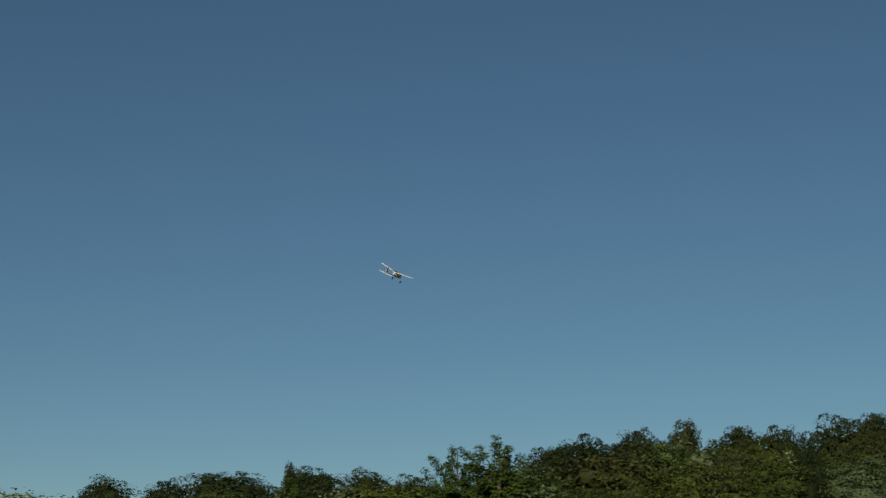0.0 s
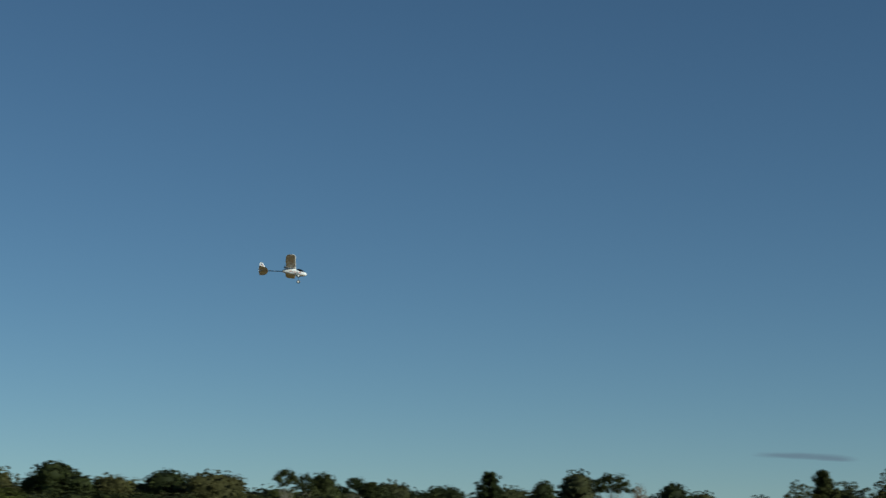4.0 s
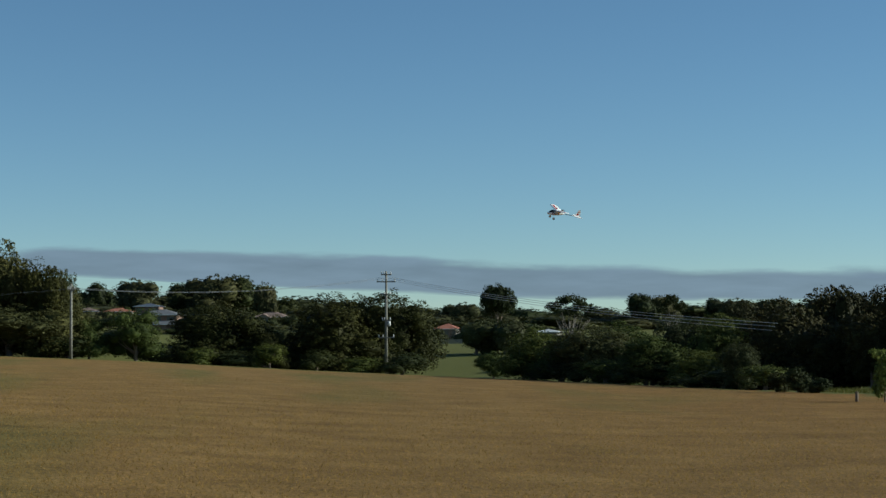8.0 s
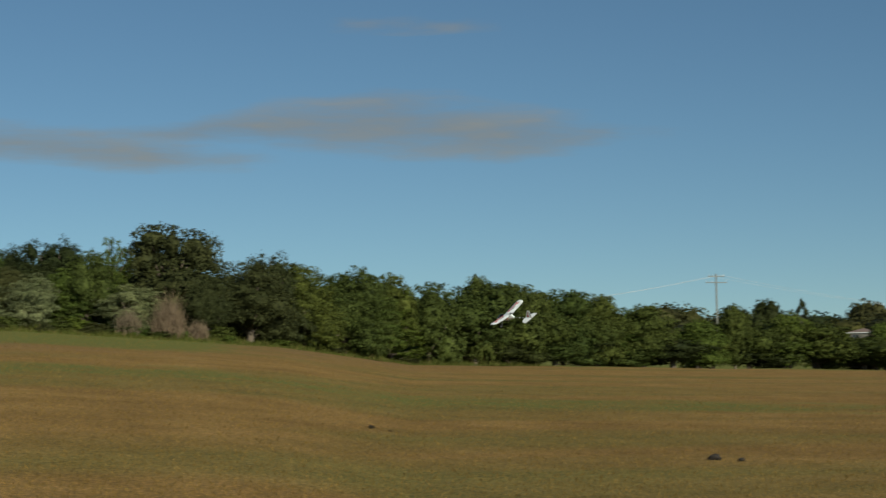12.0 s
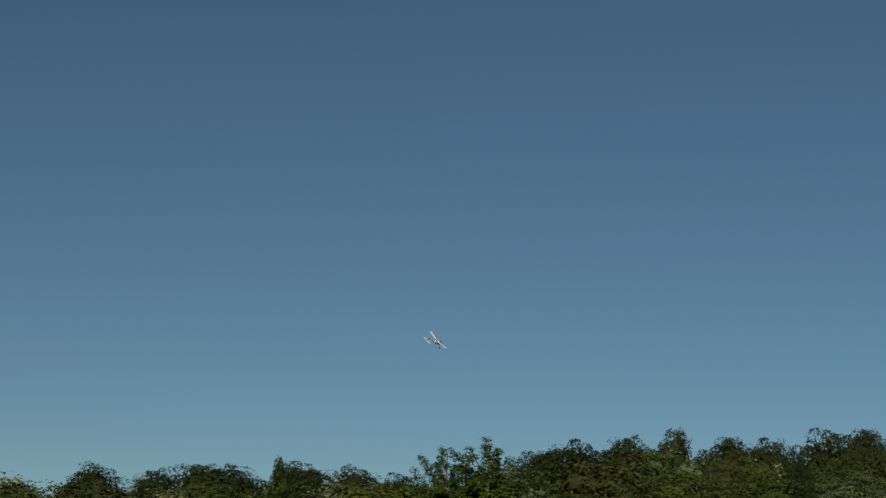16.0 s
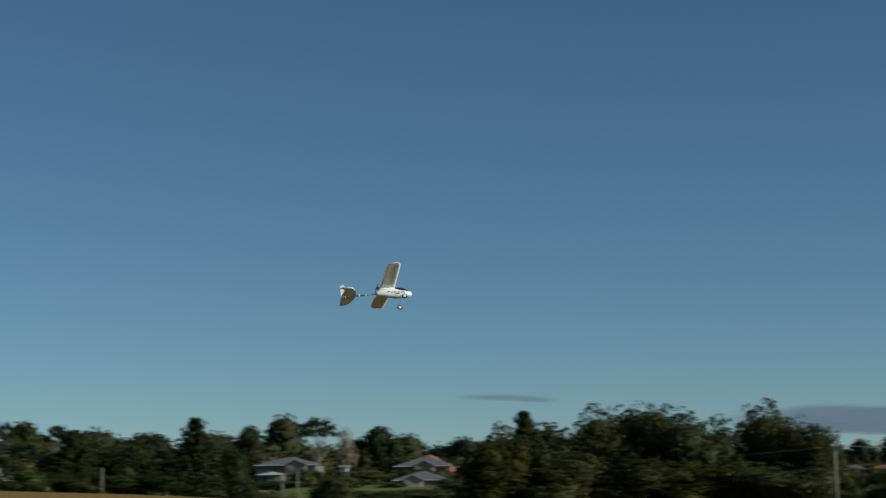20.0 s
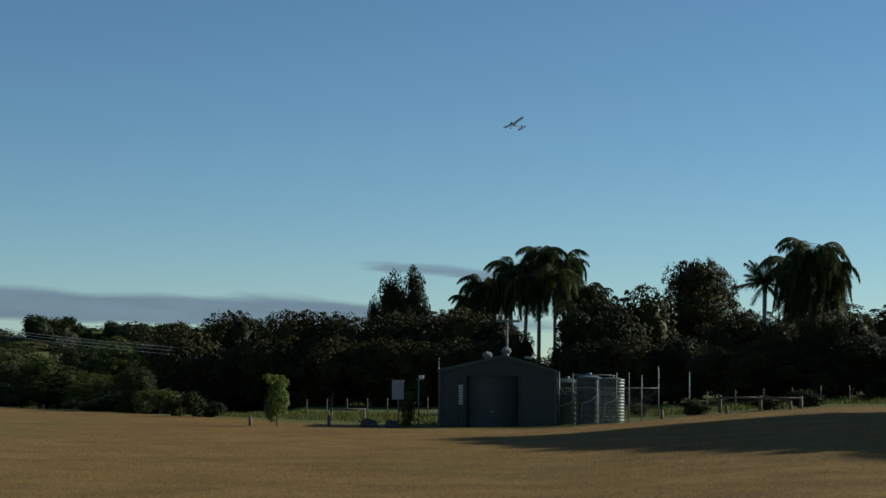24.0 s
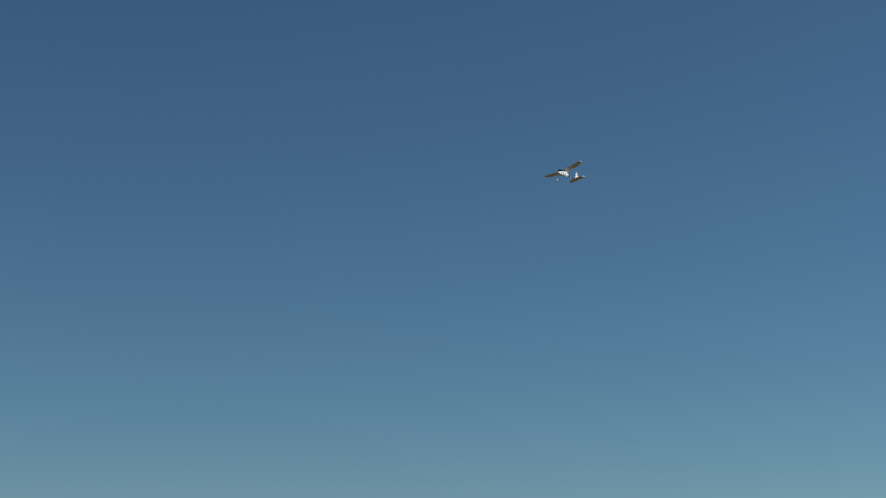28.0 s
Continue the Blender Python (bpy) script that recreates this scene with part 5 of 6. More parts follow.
def build_tank(label, az, d, radius, height, dome, pitch, wall=None, cap=None):
    ob = thing("water_tank", label, "water tank", "water tanks beside the shed", at=at_ground(az, d, 0, 0.05))
    bm = bmesh.new()
    rings = int(height / pitch) * 4
    prof = []
    for i in range(rings + 1):
        z = height * i / rings
        prof.append((radius + 0.016 * math.sin(z / pitch * math.tau), z))
    prev = None
    for r, z in prof:
        cur = [bm.verts.new((r * math.cos(a), r * math.sin(a), z)) for a in np.linspace(0, math.tau, 33)[:-1]]
        if prev:
            for i in range(32):
                bm.faces.new((prev[i], prev[(i + 1) % 32], cur[(i + 1) % 32], cur[i])).smooth = True
        prev = cur
    part("wall", bm, wall or TANK_GREEN, ob, "corrugated tank wall")
    bm = bmesh.new()
    prev = None
    for k in range(7):
        f = k / 6
        cur = [bm.verts.new((radius * 1.02 * (1 - f * 0.86) * math.cos(a), radius * 1.02 * (1 - f * 0.86) * math.sin(a), height - 0.02 + dome * math.sin(f * math.pi / 2))) for a in np.linspace(0, math.tau, 33)[:-1]]
        if prev:
            for i in range(32):
                bm.faces.new((prev[i], prev[(i + 1) % 32], cur[(i + 1) % 32], cur[i])).smooth = True
        prev = cur
    bm.faces.new(prev)
    part("roof", bm, cap or TANK_GREEN, ob)
    bm = bmesh.new()
    tube(bm, (0, 0, height + dome - 0.03), (0, 0, height + dome + 0.07), radius * 0.22, radius * 0.2, 16)
    part("lid", bm, cap or TANK_GREEN, ob, "round access lid")
    bm = bmesh.new()
    bent(bm, [Vector((radius * 0.9, -radius * 0.6, height * 0.72)), Vector((radius * 0.2, -radius - 0.03, height * 0.52)), Vector((-radius * 0.5, -radius * 0.92, height * 0.45)), Vector((-radius * 0.62, -radius * 0.86, 0.1))], [0.025] * 4, 6)
    part("hose", bm, CABLE, ob, "dark hose round the tank")
    return ob


def post_thing(name, label, category, az, d, height, radius, mat, group, taper=0.9, lean=0.0):
    ob = thing(name, label, category, group, at=at_ground(az, d, 0, 0.15))
    bm = bmesh.new()
    tube(bm, (0, 0, 0), (lean, 0, height + 0.15), radius, radius * taper, 8)
    part("post", bm, mat, ob)
    bm = bmesh.new()
    tube(bm, (lean, 0, height + 0.14), (lean, 0, height + 0.18), radius * 1.15, radius * 0.5, 8)
    part("cap", bm, mat, ob)
    return ob


def build_compound():
    build_tank("pale green round water tank beside the shed", 24.0, 88.5, 0.78, 2.05, 0.2, 0.24)
    build_tank("dark green water tank with a blue-grey top", 24.7, 86.6, 0.6, 2.2, 0.14, 0.3, TANK_DARK, TANK_CAP)
    build_tank("slim corrugated pale green water tank behind a fence", 25.39, 84.6, 0.58, 2.05, 0.1, 0.14)
    fence = thing("compound_fence", "steel post and mesh fence round the water tanks", "fence", at=at_ground(25.2, 83.5, 0, 0.1))
    for i, (x, h) in enumerate(((-1.45, 2.25), (-0.36, 2.0), (0.5, 2.3), (1.05, 2.3), (1.62, 2.2))):
        bm = bmesh.new()
        tube(bm, (x, 0, 0), (x, 0, h + 0.1), 0.024, 0.024, 8)
        part("post", bm, STEEL, fence, "galvanised steel fence post")
    for z, x0, x1 in ((1.72, -1.5, 2.4), (2.28, -1.45, 0.3)):
        bm = bmesh.new()
        tube(bm, (x0, 0.0, z), (x1, 0.0, z), 0.022, 0.022, 6)
        part("rail", bm, STEEL, fence)
    bm = bmesh.new()
    for i in range(46):
        x = -1.45 + i * 0.065
        for s in (-1, 1):
            tube(bm, (x, 0.01, 0.1), (x + s * 0.9, 0.01, 1.72), 0.0022, 0.0022, 3, False)
    part("mesh", bm, STEEL, fence, "fine steel wire mesh")
    group = "steel posts by the tanks"
    post_thing("steel_post", "tall pale steel post standing in grass", "post", 26.82, 95, 2.5, 0.035, STEEL, group)
    post_thing("steel_post", "tall pale steel post standing in grass", "post", 27.76, 93, 2.1, 0.035, STEEL, group)
    rail = thing("log_rail", "low dark timber rail fence in the grass", "fence", at=at_ground(29.9, 92, 0, 0.1))
    for x in (-1.95, 0.0, 1.95):
        bm = bmesh.new()
        tube(bm, (x, 0, 0), (x, 0, 0.85), 0.09, 0.085, 8)
        part("post", bm, BARK, rail)
    for x in (-1.95, 0.0):
        bm = bmesh.new()
        tube(bm, (x - 0.05, -0.06, 0.72), (x + 2.0, -0.06, 0.75), 0.06, 0.055, 8)
        part("rail", bm, BARK, rail)
    rail = thing("log_rail", "low weathered timber rail by the track", "fence", at=at_ground(17.3, 100, 0, 0.1))
    for x in (-0.9, 0.85):
        bm = bmesh.new()
        tube(bm, (x, 0, 0), (x, 0, 0.8), 0.07, 0.065, 8)
        part("post", bm, BARK, rail)
    bm = bmesh.new()
    tube(bm, (-1.0, -0.05, 0.72), (0.95, -0.05, 0.74), 0.05, 0.05, 8)
    part("rail", bm, BARK, rail)
    for az, d, h in ((26.93, 87, 0.42), (28.89, 90, 0.4), (30.8, 91, 0.4), (16.71, 86, 0.5), (14.3, 85, 0.42)):
        post_thing("bollard", "short round timber bollard in the grass", "bollard", az, d, h, 0.08, BARK, "timber bollards along the field edge")
    # an old wire fence behind the shed
    for k in range(9):
        post_thing("fence_post", "thin weathered fence post in rough grass", "post", 15.4 + k * 0.62, 109 + 0.6 * k, 0.95, 0.04, BARK, "fence posts behind the shed")
    for k in range(6):
        post_thing("fence_post", "thin weathered fence post in rough grass", "post", 28.3 + k * 0.85, 106 - 0.4 * k, 0.95, 0.04, BARK, "fence posts behind the shed")
    sign = thing("sign", "blank grey sign board on a steel post", "sign", at=at_ground(18.82, 86, 6, 0.15))
    bm = bmesh.new()
    tube(bm, (0.03, 0.03, 0), (0.03, 0.03, 2.3), 0.03, 0.03, 8)
    part("post", bm, STEEL, sign)
    quick("board", sign, GREY_SHEET, (0, 0, 1.86), (0.55, 0.03, 0.9), "grey sheet-metal sign board", 0.008)
    for z in (1.6, 2.1):
        quick("bracket", sign, STEEL, (0.03, 0.02, z), (0.14, 0.05, 0.05), "", 0.005)
    lamp = thing("light_pole", "slim steel pole with a white box on top", "pole", at=at_ground(19.46, 85, 0, 0.15))
    bm = bmesh.new()
    tube(bm, (0, 0, 0), (0, 0, 2.35), 0.03, 0.026, 8)
    part("pole", bm, STEEL, lamp)
    quick("arm", lamp, STEEL, (0.05, 0, 2.34), (0.34, 0.06, 0.05), "", 0.01)
    quick("box", lamp, WHITE_PAINT, (0.12, -0.02, 2.45), (0.24, 0.2, 0.17), "white weatherproof box", 0.02)
    rng = np.random.default_rng(3)
    for az, d, s in ((17.95, 84.5, 0.36), (18.66, 84, 0.33)):
        bm = bmesh.new()
        bmesh.ops.create_icosphere(bm, subdivisions=3, radius=1)
        for v in bm.verts:
            n = noise.noise(v.co * 1.4 + Vector((az, 0, 0))) * 0.35 + noise.noise(v.co * 4) * 0.1
            v.co = Vector((v.co.x * s * 1.1, v.co.y * s, v.co.z * s * 0.72)) * (1 + n)
        ob = part("boulder", bm, ROCK, None)
        ob.matrix_basis = at_ground(az, d, 40 * d) @ Matrix.Translation((0, 0, s * 0.3))
        tagged(ob, "rough brown boulder at the grass edge", "rock", "boulders by the shed")


def build_lumps():
    """Dark lumps on the mown grass, placed to fit the camera's view."""
    for az, d, s in ((-54.74, 26.5, 0.07), (-53.93, 26.4, 0.04)):
        bm = bmesh.new()
        bmesh.ops.create_icosphere(bm, subdivisions=2, radius=1)
        for v in bm.verts:
            n = noise.noise(v.co * 1.7 + Vector((az, 0, 0))) * 0.4
            v.co = Vector((v.co.x * s * 1.3, v.co.y * s, v.co.z * s * 0.8)) * (1 + n)
        ob = part("earth_clod", bm, DARK_LUMP, None)
        ob.matrix_basis = at_ground(az, d) @ Matrix.Translation((0, 0, s * 0.4))
        tagged(ob, "small dark rough lump on the dry grass", "clod", "clods on the field")


# ---- power poles and wires ----
def crossarm(bm, z, half, thick=0.06):
    box(bm, (0, -0.14, z), (half * 2, 0.1, thick * 2), 0, 0.01)


def insulator(parent, x, z, y=-0.14):
    bm = bmesh.new()
    for k, r in enumerate((0.04, 0.075, 0.045, 0.07, 0.03)):
        tube(bm, (x, y, z + k * 0.055), (x, y, z + k * 0.055 + 0.05), r, r * 0.8, 8)
    part("insulator", bm, WHITE_PAINT, parent, "white porcelain insulator")


def power_pole(label, az, d, height, arms, turn=0.0, boxes=(), thick=0.17):
    ob = thing("power_pole", label, "power pole", "timber power poles", at=at_ground(az, d, turn, 0.3))
    bm = bmesh.new()
    tube(bm, (0, 0, 0), (0, 0, height + 0.3), thick, thick * 0.65, 12)
    part("pole", bm, POLE_WOOD, ob, "weathered grey timber pole")
    for z, half in arms:
        bm = bmesh.new()
        crossarm(bm, z + 0.3, half)
        part("crossarm", bm, POLE_WOOD, ob)
        if half > 0.3:
            for x in (-half * 0.9, -half * 0.4, half * 0.9):
                insulator(ob, x, z + 0.36)
    for z, w, h, mat in boxes:
        bm = bmesh.new()
        tube(bm, (0.3, -0.1, z + 0.3), (0.3, -0.1, z + 0.3 + h), w, w, 12)
        part("transformer", bm, mat, ob, "pale round transformer can")
    return ob


def wire(a, b, sag, label="grey overhead power wire", thick=0.02):
    ob = thing("overhead_wire", label, "wire", "overhead wires")
    a, b = Vector(a), Vector(b)
    bm = bmesh.new()
    pts = []
    for i in range(21):
        f = i / 20
        pts.append(a.lerp(b, f) - Vector((0, 0, sag * 4 * f * (1 - f))))
    bent(bm, pts, [thick] * 21, 4)
    part("strand", bm, CABLE, ob)


def high(az, d, el):
    """A place in the air by azimuth, distance and elevation."""
    a = radians(az)
    return Vector((d * math.sin(a), d * math.cos(a), EYE[2] + d * math.tan(radians(el))))


def build_poles():
    power_pole("tall timber power pole with crossarms and transformer", 0.0, 195, 10.75, ((9.65, 1.0), (10.4, 0.55), (8.3, 0.5), (5.6, 0.45), (3.8, 0.85)), 0, ((5.0, 0.16, 0.5, WHITE_PAINT),))
    power_pole("plain weathered timber power pole among shrubs", -9.59, 189, 7.5, ((6.9, 0.35),))
    power_pole("timber pole with a crossarm behind the shed", 22.17, 96, 5.3, ((5.15, 0.62),), 12, thick=0.085)
    for da, de, s in ((-0.25, 0.0, 0.9), (0.0, 0.02, 0.9), (0.22, -0.02, 1.0)):
        wire(high(da, 194.8, 1.98), high(-9.59 + da * 0.3, 188.8, 1.66 + de), 0.9, thick=0.012)
        wire(high(-9.59 + da * 0.3, 188.8, 1.64 + de), high(-21 + da, 200, 1.3), 0.7, thick=0.004)
        wire(high(da, 194.8, 1.98), high(11.9 + da * 0.4, 136, 0.42 + da * 0.45), 0.55)
    power_pole("distant pylon pole with two crossarms on the hill", -54.55, 300, 13.0, ((12.6, 1.4), (11.6, 1.8)), 20)
    z = spot(-54.55, 300).z + 13.0
    for x in (-1.2, 1.2):
        p = spot(-54.55, 300)
        p = Vector((p.x + x, p.y, z - 0.3))
        wire(p, high(-64, 290, 3.1), 1.2, thick=0.022)
        wire(p, high(-44, 320, 2.3), 1.0, thick=0.016)
    for az, d, h in ((-31.83, 176, 2.3), (-25.94, 181, 2.75), (-26.4, 181, 1.7)):
        post_thing("timber_post", "pale timber post at the far field edge", "post", az, d, h, 0.085, POLE_WOOD, "posts at the far field edge")


# ---- houses in the valley ----
def house(label, az, el, d, w, deep, wall_h, roof_h, roof_mat, wall_mat, turn=0.0, gable=False, windows=3, storeys=1, wing=None):
    """A house whose floor lies at an elevation from the eye; its footing goes down into the slope."""
    d, w, deep, wall_h, roof_h = (1.4 * q for q in (d, w, deep, wall_h, roof_h))
    p = high(az, d, el)
    if w > 2 and wall_h < 2.4:
        p.z, wall_h = p.z + wall_h - 2.4, 2.4
    ob = thing("house", label, "house", "houses across the valley", at=Matrix.Translation(p) @ pose(0, 0, 0, 0, 0, -az + turn))
    foot = max(0.4, p.z - spot(az, d).z + 1.0)
    quick("footing", ob, ROCK, (0, 0, -foot / 2 - 0.01), (w * 0.99, deep * 0.99, foot))
    t = 0.2
    for n, c, s in (("front", (0, -deep / 2, wall_h / 2), (w, t, wall_h)), ("back", (0, deep / 2, wall_h / 2), (w, t, wall_h)), ("left", (-w / 2, 0, wall_h / 2), (t, deep - t, wall_h)), ("right", (w / 2, 0, wall_h / 2), (t, deep - t, wall_h))):
        quick("wall", ob, wall_mat, c, s)
    o = 0.55
    x, y = w / 2 + o, deep / 2 + o
    bm = bmesh.new()
    lo = [bm.verts.new(q) for q in ((-x, -y, wall_h), (x, -y, wall_h), (x, y, wall_h), (-x, y, wall_h))]
    rx = x if gable else max(0.3, x - y)
    hi = [bm.verts.new((-rx, 0, wall_h + roof_h)), bm.verts.new((rx, 0, wall_h + roof_h))]
    bm.faces.new((lo[0], lo[1], hi[1], hi[0]))
    bm.faces.new((lo[2], lo[3], hi[0], hi[1]))
    bm.faces.new((lo[1], lo[2], hi[1]))
    bm.faces.new((lo[3], lo[0], hi[0]))
    bm.faces.new(lo[::-1])
    roof = part("roof", bm, roof_mat, ob)
    bm = bmesh.new()
    tube(bm, (-rx, 0, wall_h + roof_h), (rx, 0, wall_h + roof_h), 0.1, 0.1, 6)
    part("ridge_cap", bm, roof_mat, roof)
    for s in (-1, 1):
        quick("gutter", roof, WHITE_PAINT, (0, s * (y + 0.05), wall_h - 0.06), (x * 2, 0.12, 0.14), "", 0.02)
    if wing is not None:
        # a wing with a gable towards the field
        gw, gy = w * 0.17, -deep / 2 - 1.6
        gh = roof_h * 0.55
        bm = bmesh.new()
        v = [bm.verts.new(q) for q in ((wing - gw, gy, 0), (wing + gw, gy, 0), (wing + gw, gy, wall_h), (wing, gy, wall_h + gh), (wing - gw, gy, wall_h))]
        u = [bm.verts.new(q.co + Vector((0, 1.5, 0))) for q in v]
        bm.faces.new(v)
        for i in range(5):
            bm.faces.new((v[i], u[i], u[(i + 1) % 5], v[(i + 1) % 5]))
        part("gable_wing", bm, WALL_GABLE, ob, "cream gable wall")
        bm = bmesh.new()
        for s in (-1, 1):
            k = [Vector((wing + s * (gw + 0.4), gy - 0.4, wall_h - 0.1)), Vector((wing, gy - 0.4, wall_h + gh + 0.12)), Vector((wing, 0.3, wall_h + gh + 0.12)), Vector((wing + s * (gw + 0.4), 0.3, wall_h - 0.1))]
            hi_, lo_ = [bm.verts.new(q) for q in k], [bm.verts.new(q - Vector((0, 0, 0.1))) for q in k]
            bm.faces.new(hi_)
            bm.faces.new(lo_[::-1])
            for i in range(4):
                bm.faces.new((hi_[i], lo_[i], lo_[(i + 1) % 4], hi_[(i + 1) % 4]))
        part("wing_roof", bm, roof_mat, ob)
    level = wall_h / storeys
    wh, dh = min(1.1, level * 0.5), min(2.04, level * 0.9)
    for k in range(storeys):
        z = level * (k + 0.55)
        for i in range(windows):
            cx = -w / 2 + w * (i + 0.5) / windows
            if k == 0 and i == windows // 2:
                door = quick("door", ob, ROOF_BROWN, (cx, -deep / 2 - t / 2 - 0.02, dh / 2), (0.9, 0.06, dh), "dark front door", 0.01)
                quick("door_handle", door, STEEL, (cx + 0.36, -deep / 2 - t / 2 - 0.07, dh / 2), (0.05, 0.05, 0.14))
                continue
            ww = min(1.5, w / windows * 0.6)
            win = quick("window", ob, DARK_GLASS, (cx, -deep / 2 - t / 2 - 0.01, z), (ww, 0.04, wh), "dark glazed window")
            for dx, dz, sw, sh in ((-ww / 2 - 0.03, 0, 0.07, wh + 0.12), (ww / 2 + 0.03, 0, 0.07, wh + 0.12), (0, wh / 2 + 0.03, ww, 0.07), (0, -wh / 2 - 0.03, ww + 0.1, 0.08), (0, 0, 0.05, wh)):
                quick("frame", win, WALL_CREAM, (cx + dx, -deep / 2 - t / 2 - 0.045, z + dz), (sw, 0.05, sh))
    return ob


def build_houses():
    house("white gabled house roof among hill trees", -44.95, 2.0, 310, 4.4, 3.2, 0.6, 0.7, ROOF_WHITE, WALL_CREAM, 12, True, 2)
    house("house with a dark grey roof among hill trees", -45.75, 1.72, 308, 3.6, 5, 0.8, 0.7, ROOF_GREY, WALL_CREAM, 10, False, 2)
    house("house with a red tiled roof among hill trees", -44.35, 1.78, 312, 4.6, 6, 0.9, 0.8, ROOF_RED, WALL_CREAM, -10, False, 3)
    house("pale house with a low faded pink roof on the hill", -50.2, 2.05, 330, 5.2, 6, 0.9, 0.8, ROOF_BROWN, WALL_CREAM, 0, False, 2)
    house("low house with a pale grey verandah roof", -34.8, 0.72, 250, 3.8, 5, 1.0, 1.0, ROOF_WHITE, WALL_CREAM, -14, False, 2)
    house("long low house with a grey roof across the valley", -26.15, 1.05, 310, 9.8, 8, 1.4, 1.3, ROOF_GREY, WALL_CREAM, -10, False, 5, wing=2.4)
    house("grey-roofed carport beside a long low house", -26.7, 0.78, 290, 3.4, 4, 1.3, 0.4, ROOF_WHITE, WALL_CREAM, -10, False, 2)
    house("long low pinkish outbuilding below the houses", -27.4, 0.36, 255, 6.6, 4, 0.6, 0.45, ROOF_BROWN, WALL_BRICK, 4, False, 3)
    house("red brick house with a grey tiled hip roof", -22.0, 1.07, 330, 9.6, 8, 0.9, 1.6, ROOF_GREY, WALL_RED, -8, False, 4, wing=0.6)
    house("house with a red tiled hip roof behind trees", -21.9, 1.3, 360, 4.6, 5, 0.6, 1.2, ROOF_RED, WALL_BRICK, -24, False, 2)
    house("cream house with a low grey roof below the hill", -22.1, 0.53, 300, 8.4, 7, 1.45, 1.4, ROOF_GREY, WALL_CREAM, -6, False, 4, wing=-1.5)
    house("small white garden shed on the lawn", -24.5, 1.1, 300, 1.0, 1.2, 0.8, 0.25, ROOF_WHITE, WHITE_PAINT, -6, True, 1)
    house("house with a red tiled roof and white gable", -8.15, 0.82, 330, 4.8, 3.4, 0.7, 0.6, ROOF_RED, WALL_CREAM, -12, False, 3)
    house("brown-roofed house among the valley trees", -9.1, 0.84, 345, 4.4, 3.4, 0.7, 0.6, ROOF_BROWN, WALL_BRICK, -12, False, 1)
    house("house with a slate-blue roof behind trees", -7.25, 0.99, 350, 4.4, 3.4, 0.7, 0.5, ROOF_BLUE, WALL_BRICK, -14, False, 3)
    house("two-storey grey-roofed house with white balcony", -6.88, 0.25, 300, 6.2, 4.2, 3.1, 0.8, ROOF_GREY, WALL_BRICK, -16, False, 3, 2)
    house("low grey verandah wing of a brick house", -6.75, 0.22, 290, 5.6, 2.4, 1.7, 0.5, ROOF_GREY, WALL_BRICK, -16, False, 3)
    house("brown-roofed house with a white gable wall", -3.5, 0.5, 320, 5.6, 3.4, 1.5, 0.8, ROOF_BROWN, WALL_CREAM, -14, False, 2, wing=-1.2)
    house("small brown-roofed cottage above a green paddock", 1.9, 0.2, 300, 3.4, 4, 1.0, 0.8, ROOF_RED, WALL_CREAM, -12, False, 2)
    house("low white-roofed house among trees", 5.0, 0.1, 280, 3.2, 4, 0.9, 0.4, ROOF_WHITE, WALL_CREAM, -10, False, 1)
    fence = thing("paddock_fence", "grey timber paling fence above the paddock", "fence", at=Matrix.Translation(high(2.0, 285, -0.02)) @ pose(0, 0, 0, 0, 0, -6))
    for i in range(18):
        quick("paling", fence, POLE_WOOD, (-1.6 + i * 0.19, 0, 0.1), (0.15, 0.03, 0.7))
    for z in (0.0, 0.35):
        quick("rail", fence, POLE_WOOD, (0.0, 0.05, z), (3.4, 0.05, 0.09))


# ---- thin evening clouds, far off ----
def cloud_material(name, colour, dense, low=0.3, high_=0.74):
    def build(tree, nodes, p):
        at = nodes.new("ShaderNodeAttribute")
        at.attribute_name = "fade"
        co = nodes.new("ShaderNodeTexCoord")
        mp = nodes.new("ShaderNodeMapping")
        mp.inputs["Scale"].default_value = (0.005, 0.005, 0.03)
        link(tree, co.outputs["Object"], mp.inputs[0])
        n = nodes.new("ShaderNodeTexNoise")
        n.inputs["Scale"].default_value, n.inputs["Detail"].default_value, n.inputs["Roughness"].default_value = 1.0, 7, 0.55
        link(tree, mp.outputs[0], n.inputs["Vector"])
        add = nodes.new("ShaderNodeMath")
        add.operation = "MULTIPLY_ADD"
        link(tree, n.outputs[0], add.inputs[0])
        add.inputs[1].default_value = 1.5
        link(tree, at.outputs["Fac"], add.inputs[2])
        half = nodes.new("ShaderNodeMath")
        half.operation = "MULTIPLY"
        half.inputs[1].default_value = 0.5
        link(tree, add.outputs[0], half.inputs[0])
        f = ramp_node(tree, half.outputs[0], [(low, (0, 0, 0)), (high_, (dense,) * 3)])
        r = f.color_ramp
        r.interpolation = "EASE"
        # the clouds glow: their daylight tone is put into the emission colour
        e = nodes.new("ShaderNodeEmission")
        tone = ramp_node(tree, n.outputs[0], [(0.3, tuple(c * 0.88 for c in colour)), (0.75, tuple(c * 1.15 for c in colour))])
        link(tree, tone.outputs[0], e.inputs[0])
        t = nodes.new("ShaderNodeBsdfTransparent")
        m = nodes.new("ShaderNodeMixShader")
        link(tree, f.outputs[0], m.inputs[0])
        link(tree, t.outputs[0], m.inputs[1])
        link(tree, e.outputs[0], m.inputs[2])
        link(tree, m.outputs[0], nodes["Material Output"].inputs[0])
    return material(name, build)


